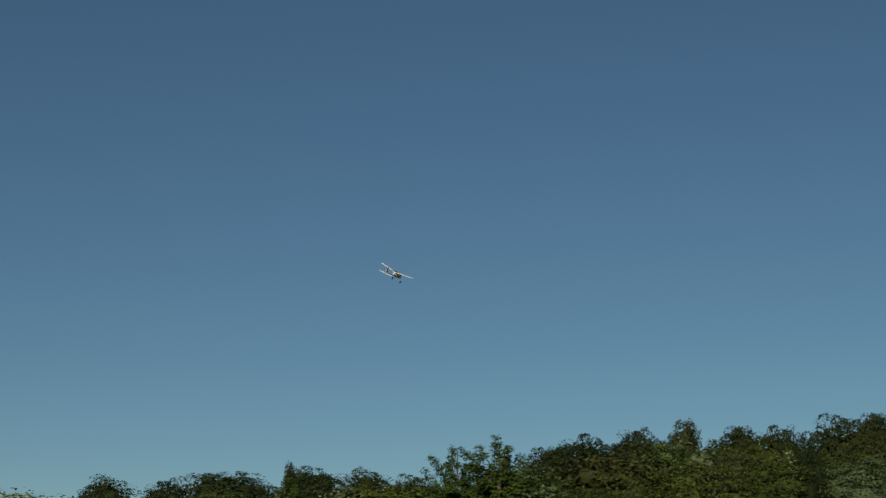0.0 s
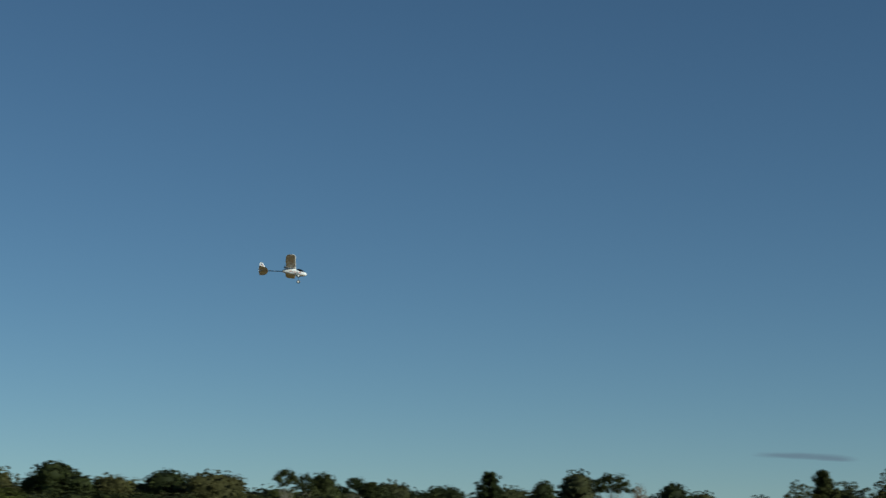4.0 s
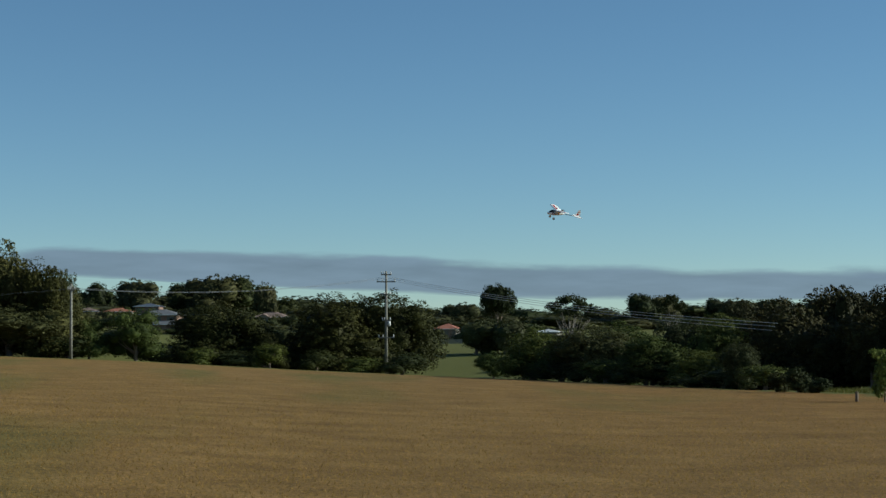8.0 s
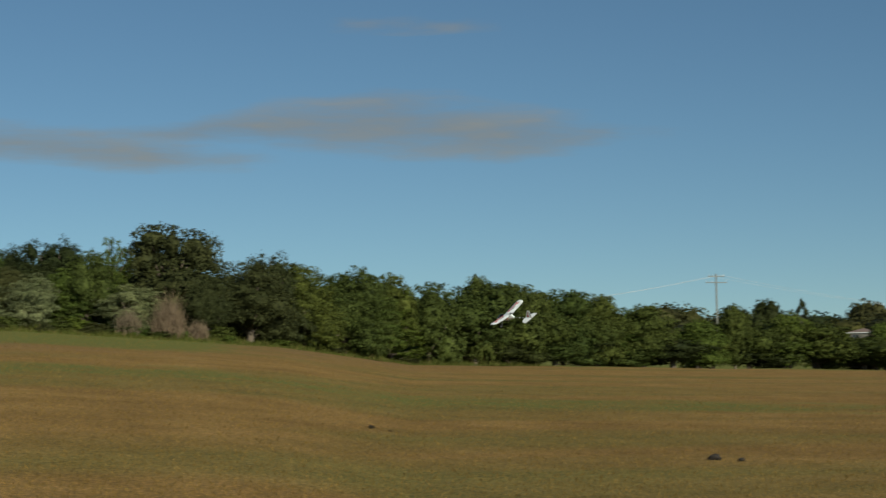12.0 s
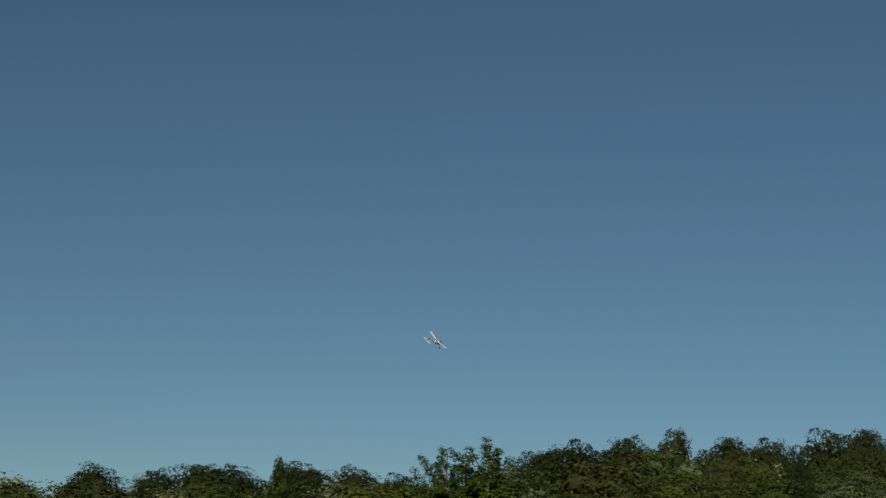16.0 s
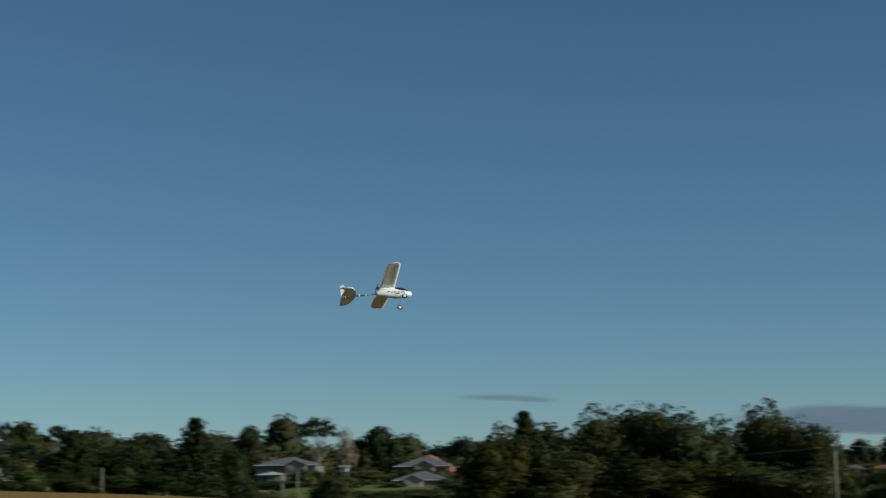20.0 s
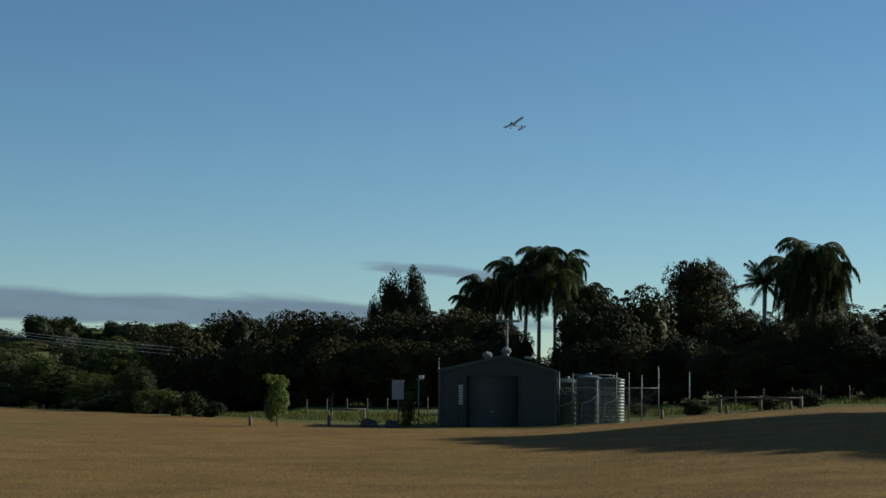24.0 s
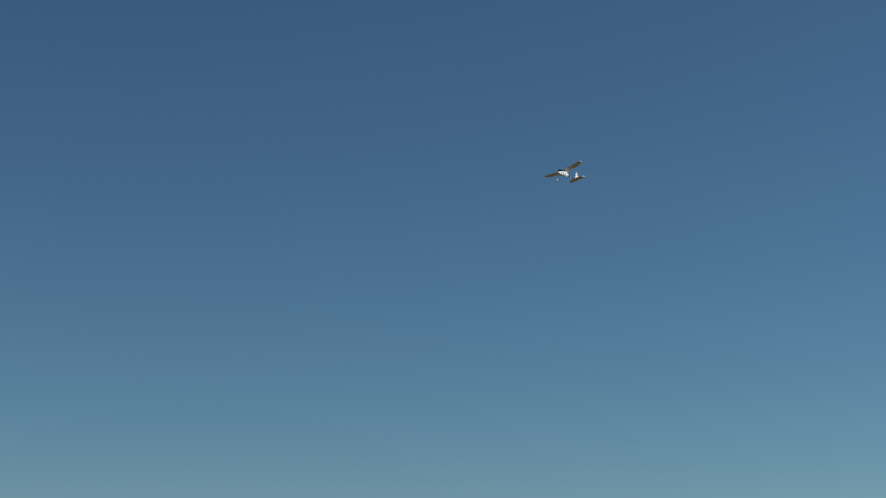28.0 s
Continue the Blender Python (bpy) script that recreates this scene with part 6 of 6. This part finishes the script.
def cloud(label, mat, azs, tops, lows, radius, soft=0.5, ends=0.25, power=1.0):
    """A long bank of cloud: a curved sheet that thins out to its rims."""
    n, k = 90, 14
    verts, fade = [], []
    for i in range(n + 1):
        f = i / n
        az = azs[0] + (azs[-1] - azs[0]) * f
        lo, hi = float(np.interp(az, azs, lows)), float(np.interp(az, azs, tops))
        for j in range(k + 1):
            g = j / k
            verts.append(high(az, radius, lo + (hi - lo) * g))
            rim = math.sin(math.pi * g ** 0.8) ** power * min(1, f / ends, (1 - f) / 0.25) ** 0.7
            fade.append(soft * (rim * 1.7 - 0.7))
    faces = [(i * (k + 1) + j, (i + 1) * (k + 1) + j, (i + 1) * (k + 1) + j + 1, i * (k + 1) + j + 1) for i in range(n) for j in range(k)]
    ob = mesh_object("cloud", verts, faces, mat, smooth=True)
    ob.data.attributes.new("fade", "FLOAT", "POINT").data.foreach_set("value", np.array(fade, dtype=np.float32))
    ob.visible_shadow = False
    tagged(ob, label, "cloud", "evening clouds", kind="structure")


def build_clouds():
    mauve = cloud_material("mauve_cloud", (0.122, 0.147, 0.19), 0.9)
    grey = cloud_material("warm_grey_cloud", (0.212, 0.192, 0.182), 0.85, 0.26, 0.9)
    cloud("long flat mauve cloud bank low over the horizon", mauve, (-14, -8, 0, 6, 13, 20, 28), (3.05, 3.05, 2.85, 2.5, 2.25, 1.85, 1.5), (2.1, 1.85, 1.42, 1.17, 1.12, 1.02, 0.9), 4300, 1.2, 0.1, 0.7)
    cloud("thin mauve cloud streak", mauve, (13, 16, 20), (2.5, 2.3, 1.8), (1.9, 1.6, 1.4), 4200, 0.5)
    cloud("thin mauve cloud streak", mauve, (17, 20, 23), (3.4, 3.25, 3.0), (2.95, 2.75, 2.6), 4200, 0.42)
    cloud("thin mauve cloud streak", mauve, (-21.2, -19.5, -17.6), (3.46, 3.44, 3.34), (3.22, 3.16, 3.06), 4200, 0.42)
    cloud("soft warm-grey cloud streak", grey, (-86.5, -82, -76, -72, -67), (9.0, 9.5, 9.2, 8.8, 8.3), (8.4, 8.0, 7.55, 7.3, 7.5), 4300, 0.6)
    cloud("soft warm-grey cloud bank", grey, (-75.5, -71, -68.4, -64.6, -61, -55), (8.9, 9.2, 9.8, 10.6, 9.8, 8.8), (8.5, 8.3, 8.1, 7.6, 7.5, 8.3), 4200, 0.62)
    cloud("faint warm-grey cloud wisp", grey, (-66.5, -64, -61), (12.2, 12.3, 12.1), (11.7, 11.6, 11.7), 4250, 0.2)


build_shed()
build_compound()
build_lumps()
build_poles()
build_houses()
build_clouds()


# ---- the model aeroplane: nose along +x, left wing along +y ----
FOAM = plain("white_foam", (0.86, 0.86, 0.85), 0.55, 0.0, 0.05, 4.0, 60.0, 0.03)
FOAM_GREY = plain("weathered_white_foam", (0.72, 0.71, 0.68), 0.6, 0.0, 0.08, 4.0, 60.0, 0.03)
BLACK_GLOSS = plain("black_canopy_film", (0.012, 0.012, 0.014), 0.25, 0.0, 0.1, 4.0, 60.0, 0.0)
RED_DECAL = plain("red_decal_film", (0.5, 0.045, 0.03), 0.4, 0.0, 0.1, 4.0, 60.0, 0.0)
BLACK_DECAL = plain("black_decal_film", (0.02, 0.02, 0.022), 0.4, 0.0, 0.1, 4.0, 60.0, 0.0)
CARBON = plain("dark_carbon_tube", (0.05, 0.055, 0.065), 0.35, 0.2, 0.1, 6.0, 60.0, 0.0)
RUBBER = plain("black_rubber", (0.02, 0.02, 0.02), 0.8, 0.0, 0.1, 6.0, 60.0, 0.05)
HALF_SPAN = 0.51


def loft(bm, rings, cap=True):
    prev = None
    for ring in rings:
        cur = [bm.verts.new(p) for p in ring]
        if prev:
            n = len(cur)
            for i in range(n):
                bm.faces.new((prev[i], prev[(i + 1) % n], cur[(i + 1) % n], cur[i])).smooth = True
        elif cap:
            bm.faces.new(cur[::-1])
        prev = cur
    if cap:
        bm.faces.new(prev)


def oval(x, zc, hw, hh, n=16, power=2.4):
    out = []
    for i in range(n):
        a = i * math.tau / n
        c, s = math.cos(a), math.sin(a)
        out.append(Vector((x, hw * math.copysign(abs(c) ** (2 / power), c), zc + hh * math.copysign(abs(s) ** (2 / power), s))))
    return out


def foil(y, z, lead, chord, thick, n=9, from_=0.0, to_=1.0):
    """An aerofoil section in the xz plane, as a closed ring."""
    top, low = [], []
    for i in range(n):
        f = from_ + (to_ - from_) * i / (n - 1)
        t = thick * 5 * (0.2969 * math.sqrt(f) - 0.126 * f - 0.3516 * f * f + 0.2843 * f ** 3 - 0.1036 * f ** 4)
        camber = 0.035 * chord * math.sin(math.pi * f)
        x = lead - f * chord
        top.append(Vector((x, y, z + camber + t * chord + 0.0012)))
        low.append(Vector((x, y, z + camber - t * chord * 0.75 - 0.0012)))
    return top + low[::-1]


def wing_at(f):
    """Leading edge, chord and height of the wing at a fraction of the half span."""
    chord = 0.205 - 0.035 * f
    if f > 0.9:
        chord *= 1 - 0.55 * ((f - 0.9) / 0.1) ** 2.2
    lead = 0.285 - 0.02 * f - (0.03 * ((f - 0.9) / 0.1) ** 2 if f > 0.9 else 0)
    return lead, chord, 0.085 + 0.06 * f


def plate(bm, corners, thick):
    """A thin slab over four or more corners, thickened along its normal."""
    n = (corners[1] - corners[0]).cross(corners[2] - corners[1]).normalized() * thick * 0.5
    a = [bm.verts.new(c + n) for c in corners]
    b = [bm.verts.new(c - n) for c in corners]
    bm.faces.new(a)
    bm.faces.new(b[::-1])
    k = len(a)
    for i in range(k):
        bm.faces.new((a[i], b[i], b[(i + 1) % k], a[(i + 1) % k]))


def build_plane():
    ob = thing("model_aeroplane", "white foam model aeroplane with black canopy, in flight", "model aeroplane")
    bm = bmesh.new()
    loft(bm, [oval(*r) for r in ((0.502, 0.0, 0.012, 0.01), (0.49, 0.0, 0.03, 0.026), (0.455, 0.002, 0.043, 0.04), (0.40, 0.008, 0.05, 0.05), (0.33, 0.016, 0.053, 0.06), (0.26, 0.024, 0.052, 0.063), (0.18, 0.03, 0.046, 0.06), (0.11, 0.036, 0.036, 0.048), (0.05, 0.036, 0.024, 0.032), (0.02, 0.03, 0.014, 0.018))])
    part("fuselage", bm, FOAM, ob, "white foam fuselage pod")
    bm = bmesh.new()
    rings = []
    for f in np.linspace(0, 1, 11):
        x = 0.455 - 0.195 * f
        h = 0.066 * math.sin(math.pi * min(1, 0.08 + f * 0.86)) ** 0.6
        base = float(np.interp(x, [0.26, 0.33, 0.40, 0.455], [0.05, 0.045, 0.035, 0.022]))
        w = 0.05 * (0.45 + 0.55 * math.sin(math.pi * min(1, 0.15 + f * 0.7)))
        rings.append([Vector((x, w * math.cos(a), base + h * math.sin(a) - 0.004)) for a in np.linspace(-0.15, math.pi + 0.15, 12)])
    loft(bm, rings)
    part("canopy", bm, BLACK_GLOSS, ob, "glossy black canopy")
    # saddle under the wing
    bm = bmesh.new()
    loft(bm, [oval(x, 0.075, w, 0.022, 12) for x, w in ((0.29, 0.02), (0.25, 0.04), (0.15, 0.042), (0.08, 0.03), (0.06, 0.015))])
    part("wing_saddle", bm, FOAM, ob)
    for side, name in ((1, "left"), (-1, "right")):
        bm = bmesh.new()
        rings = []
        for f in (0, 0.15, 0.35, 0.55, 0.75, 0.9, 0.95, 0.985, 1.0):
            lead, chord, z = wing_at(f)
            rings.append(foil(side * HALF_SPAN * f, z, lead, chord, 0.1 if f < 0.99 else 0.05))
        loft(bm, rings if side > 0 else [r[::-1] for r in rings])
        wing = part("wing_panel", bm, FOAM, ob, "tapered white wing panel with rounded tip")
        bm = bmesh.new()
        c = []
        for f in (0.42, 0.86):
            lead, chord, z = wing_at(f)
            c.append((lead - chord * 0.84, lead - chord * 1.06, side * HALF_SPAN * f, z + 0.004))
        plate(bm, [Vector((c[0][0], c[0][2], c[0][3])), Vector((c[1][0], c[1][2], c[1][3])), Vector((c[1][1], c[1][2], c[1][3] - 0.004)), Vector((c[0][1], c[0][2], c[0][3] - 0.004))], 0.006)
        part("aileron", bm, FOAM_GREY, wing, "hinged aileron strip")
        # printed flashes on the upper surface
        for f0, f1, g0, g1, mat in ((0.12, 0.86, 0.22, 0.44, RED_DECAL), (0.24, 0.6, 0.5, 0.64, BLACK_DECAL), (0.64, 0.88, 0.5, 0.66, RED_DECAL)):
            bm = bmesh.new()
            q = []
            for f, g in ((f0, g0), (f1, g0 + 0.06), (f1 - 0.08, g1), (f0 + 0.04, g1 - 0.05)):
                lead, chord, z = wing_at(f)
                t = 0.1 * 5 * (0.2969 * math.sqrt(g) - 0.126 * g - 0.3516 * g * g + 0.2843 * g ** 3 - 0.1036 * g ** 4)
                q.append(Vector((lead - g * chord, side * HALF_SPAN * f, z + 0.035 * chord * math.sin(math.pi * g) + t * chord + 0.0035)))
            plate(bm, q if side > 0 else q[::-1], 0.001)
            part("wing_decal", bm, mat, wing, "printed wing flash")
        # wheel legs and wheels
        bm = bmesh.new()
        bent(bm, [Vector((0.345, side * 0.03, -0.03)), Vector((0.35, side * 0.075, -0.075)), Vector((0.35, side * 0.11, -0.108)), Vector((0.35, side * 0.14, -0.108))], [0.0025] * 4, 6)
        leg = part("gear_leg", bm, STEEL, ob, "bent wire undercarriage leg")
        bm = bmesh.new()
        pts = []
        for i in range(20):
            a = i * math.tau / 20
            pts.append([Vector((0.35 + (0.026 + 0.010 * math.cos(b)) * math.cos(a), side * 0.128 + 0.010 * math.sin(b), -0.108 + (0.026 + 0.010 * math.cos(b)) * math.sin(a))) for b in np.linspace(0, math.tau, 9)[:-1]])
        loft(bm, pts + [pts[0]], False)
        wheel = part("tyre", bm, RUBBER, leg, "small black rubber wheel")
        bm = bmesh.new()
        tube(bm, (0.35, side * 0.128 - 0.007, -0.108), (0.35, side * 0.128 + 0.007, -0.108), 0.019, 0.019, 14)
        part("hub", bm, FOAM, leg, "white wheel hub")
        # side flashes on the pod
        for x0, x1, z0, z1, mat in ((0.40, 0.335, -0.006, 0.012, RED_DECAL), (0.33, 0.295, -0.002, 0.017, BLACK_DECAL), (0.29, 0.245, 0.0, 0.019, RED_DECAL), (0.24, 0.215, 0.006, 0.026, BLACK_DECAL), (0.21, 0.165, 0.012, 0.03, RED_DECAL), (0.36, 0.26, -0.021, -0.012, BLACK_DECAL)):
            bm = bmesh.new()
            w0, w1 = (float(np.interp(x, [0.1, 0.18, 0.26, 0.33, 0.40, 0.455], [0.036, 0.046, 0.052, 0.053, 0.05, 0.043])) + 0.003 for x in (x0, x1))
            q = [Vector((x0, side * w0, z0 + 0.004)), Vector((x1, side * w1, z0)), Vector((x1 + 0.015, side * w1, z1)), Vector((x0 - 0.01, side * w0, z1 - 0.004))]
            plate(bm, q if side < 0 else q[::-1], 0.002)
            part("fuselage_decal", bm, mat, ob, "printed side flash")
        # half of the tailplane with its elevator
        bm = bmesh.new()
        q = [Vector((-0.31, 0, 0.006))] + [Vector((-0.435 + 0.125 * math.cos(f), side * 0.2 * math.sin(f), 0.006)) for f in (0.35, 0.7, 1.0, 1.3, 1.5)] + [Vector((-0.445, side * 0.2, 0.006)), Vector((-0.445, 0, 0.006))]
        plate(bm, q, 0.011)
        part("tailplane", bm, FOAM, ob, "white tailplane half").location.x = 0.055
        bm = bmesh.new()
        q = [Vector((-0.448, side * 0.012, 0.006)), Vector((-0.438, side * 0.2, 0.006)), Vector((-0.475, side * 0.205, 0.005)), Vector((-0.495, side * 0.012, 0.005))]
        plate(bm, q, 0.007)
        part("elevator", bm, FOAM_GREY, ob, "hinged elevator").location.x = 0.055
    bm = bmesh.new()
    plate(bm, [Vector((-0.33, 0, 0.01)), Vector((-0.39, 0, 0.11)), Vector((-0.43, 0, 0.175)), Vector((-0.452, 0, 0.182)), Vector((-0.445, 0, 0.01))], 0.011)
    fin = part("fin", bm, FOAM, ob, "white swept tail fin")
    fin.location.x = 0.055
    for side in (1, -1):
        for z0, z1, x0, x1, mat in ((0.03, 0.085, -0.37, -0.432, RED_DECAL), (0.094, 0.15, -0.41, -0.442, RED_DECAL)):
            bm = bmesh.new()
            q = [Vector((x0, side * 0.0075, z0)), Vector((x1, side * 0.0075, z0 + 0.01)), Vector((x1 - 0.004, side * 0.0075, z1)), Vector((x0 - 0.03, side * 0.0075, z1 - 0.008))]
            plate(bm, q if side < 0 else q[::-1], 0.001)
            part("fin_decal", bm, mat, fin, "printed fin flash")
    bm = bmesh.new()
    plate(bm, [Vector((-0.449, 0, 0.012)), Vector((-0.456, 0, 0.18)), Vector((-0.482, 0, 0.17)), Vector((-0.498, 0, 0.02))], 0.007)
    part("rudder", bm, FOAM_GREY, ob, "hinged rudder").location.x = 0.055
    bm = bmesh.new()
    tube(bm, (0.10, 0, 0.028), (-0.40, 0, 0.0), 0.0085, 0.0075, 10)
    boom = part("tail_boom", bm, CARBON, ob, "slim dark tail boom")
    for f in (0.42, 0.6, 0.97):
        bm = bmesh.new()
        x = 0.10 - 0.5 * f
        tube(bm, (x, 0, 0.028 * (1 - f)), (x - 0.014, 0, 0.028 * (1 - f)), 0.0115, 0.0115, 10)
        part("clip", bm, FOAM, boom, "white boom clip")
    bm = bmesh.new()
    tube(bm, (0.105, 0, 0.118), (0.062, 0, 0.118), 0.017, 0.015, 12)
    motor = part("motor", bm, STEEL, ob, "small rear-facing motor")
    bm = bmesh.new()
    tube(bm, (0.062, 0, 0.118), (0.04, 0, 0.118), 0.011, 0.004, 10)
    part("spinner", bm, BLACK_DECAL, motor)
    for s in (1, -1):
        bm = bmesh.new()
        plate(bm, [Vector((0.056, s * 0.004, 0.122)), Vector((0.052, s * 0.045, 0.127)), Vector((0.054, s * 0.092, 0.121)), Vector((0.057, s * 0.092, 0.116)), Vector((0.058, s * 0.045, 0.112)), Vector((0.058, s * 0.004, 0.114))], 0.002)
        part("propeller_blade", bm, BLACK_DECAL, motor, "black propeller blade")
    return ob


plane = build_plane()
# a small park flyer of 0.76 m span
plane.scale = (0.74, 0.74, 0.74)


# the flight: seconds, place, turn about x (bank), y (pitch) and z (heading)
FLIGHT = [
    (0.0, -33.62, -10.58, 8.14, 29.2, -3.1, 171.2),
    (0.5, -38.17, -8.98, 8.61, 36.8, 3.1, 149.7),
    (1.0, -41.10, -5.19, 8.41, 37.5, 1.2, 129.3),
    (1.5, -41.80, 0.39, 8.39, 50.8, 1.4, 103.7),
    (2.0, -39.77, 6.65, 7.40, 48.1, 11.4, 67.5),
    (2.5, -35.58, 12.50, 6.00, 20.5, 4.9, 50.3),
    (4.5, -8.35, 23.80, 5.50, -20.5, 2.3, 32.0),
    (5.0, -2.04, 26.78, 5.01, -21.4, -1.5, 41.4),
    (5.5, 3.83, 30.49, 4.73, -28.6, -8.5, 54.5),
    (6.0, 8.54, 34.48, 4.71, -45.7, -12.1, 84.3),
    (6.5, 9.93, 38.55, 4.36, -67.0, -1.3, 127.5),
    (7.0, 8.08, 40.96, 3.27, -46.7, -9.1, 169.9),
    (7.5, 5.56, 39.82, 3.74, -24.6, -11.7, -169.5),
    (8.0, 3.46, 35.74, 4.04, -17.5, -5.3, -160.5),
    (8.5, 1.12, 31.83, 3.12, -11.1, -2.0, -151.7),
    (9.0, -1.39, 28.03, 3.10, 1.5, -5.7, -148.4),
    (9.5, -4.23, 25.54, 3.56, 10.4, -7.6, -149.7),
    (10.0, -7.62, 23.75, 3.70, 10.9, -1.1, -162.5),
    (10.5, -11.43, 22.00, 2.97, -11.1, -2.6, 174.0),
    (11.0, -15.97, 20.48, 2.90, -24.6, -4.9, -173.5),
    (11.5, -20.61, 17.77, 2.86, -36.5, -3.7, -170.9),
    (13.5, -33.49, -2.46, 5.69, 6.5, -14.8, -120.3),
    (14.0, -36.79, -7.76, 7.44, 12.0, -13.0, -125.1),
    (14.5, -40.11, -12.26, 8.98, 26.3, -7.7, -145.9),
    (15.0, -43.22, -15.43, 9.37, 46.5, -9.9, 177.0),
    (15.5, -46.43, -15.90, 9.35, 39.6, -13.3, -178.3),
    (16.0, -48.51, -13.92, 9.08, 42.8, 0.3, 158.1),
    (16.5, -48.62, -9.96, 7.65, 46.6, 3.9, 132.7),
    (17.0, -45.96, -4.31, 6.24, 51.4, -5.6, 89.4),
    (17.5, -40.81, 1.18, 5.72, 44.8, -2.6, 56.0),
    (18.0, -34.53, 5.12, 5.15, 23.2, 2.7, 34.5),
    (18.5, -27.61, 8.03, 4.50, -10.3, 0.4, 16.7),
    (19.0, -20.11, 10.54, 4.05, -20.7, 0.9, 15.6),
    (19.5, -13.45, 13.35, 3.68, -24.9, -1.2, 29.8),
    (20.0, -6.95, 15.96, 3.58, -28.5, -3.8, 41.0),
    (20.5, -1.63, 19.92, 3.34, -21.1, -4.8, 54.0),
    (21.0, 3.10, 24.67, 3.02, -7.2, -7.4, 55.4),
    (21.5, 7.96, 29.98, 3.09, 0.1, -9.0, 58.1),
    (22.0, 12.88, 34.24, 3.60, -11.2, -11.7, 53.4),
    (22.5, 16.94, 37.50, 4.79, -25.9, -14.4, 62.6),
    (24.5, 21.10, 53.85, 9.81, -37.0, -19.0, 127.0),
    (25.0, 18.20, 54.63, 10.59, -45.0, -17.0, 157.0),
    (25.5, 15.09, 54.11, 11.25, -47.0, -15.0, -178.0),
    (26.0, 11.97, 51.60, 11.33, -45.0, -13.3, -156.5),
    (26.5, 9.40, 47.55, 11.09, -36.4, -14.6, -149.5),
    (27.0, 7.55, 42.50, 10.16, -16.1, 1.7, -121.7),
    (27.5, 5.94, 37.13, 9.38, 0.2, 0.8, -117.8),
    (28.0, 4.12, 30.90, 9.20, 12.8, -0.3, -129.6),
]


def motions():
    walk(plane, [(t, pose(x, y, z, a, b, c)) for t, x, y, z, a, b, c in FLIGHT])


motions()
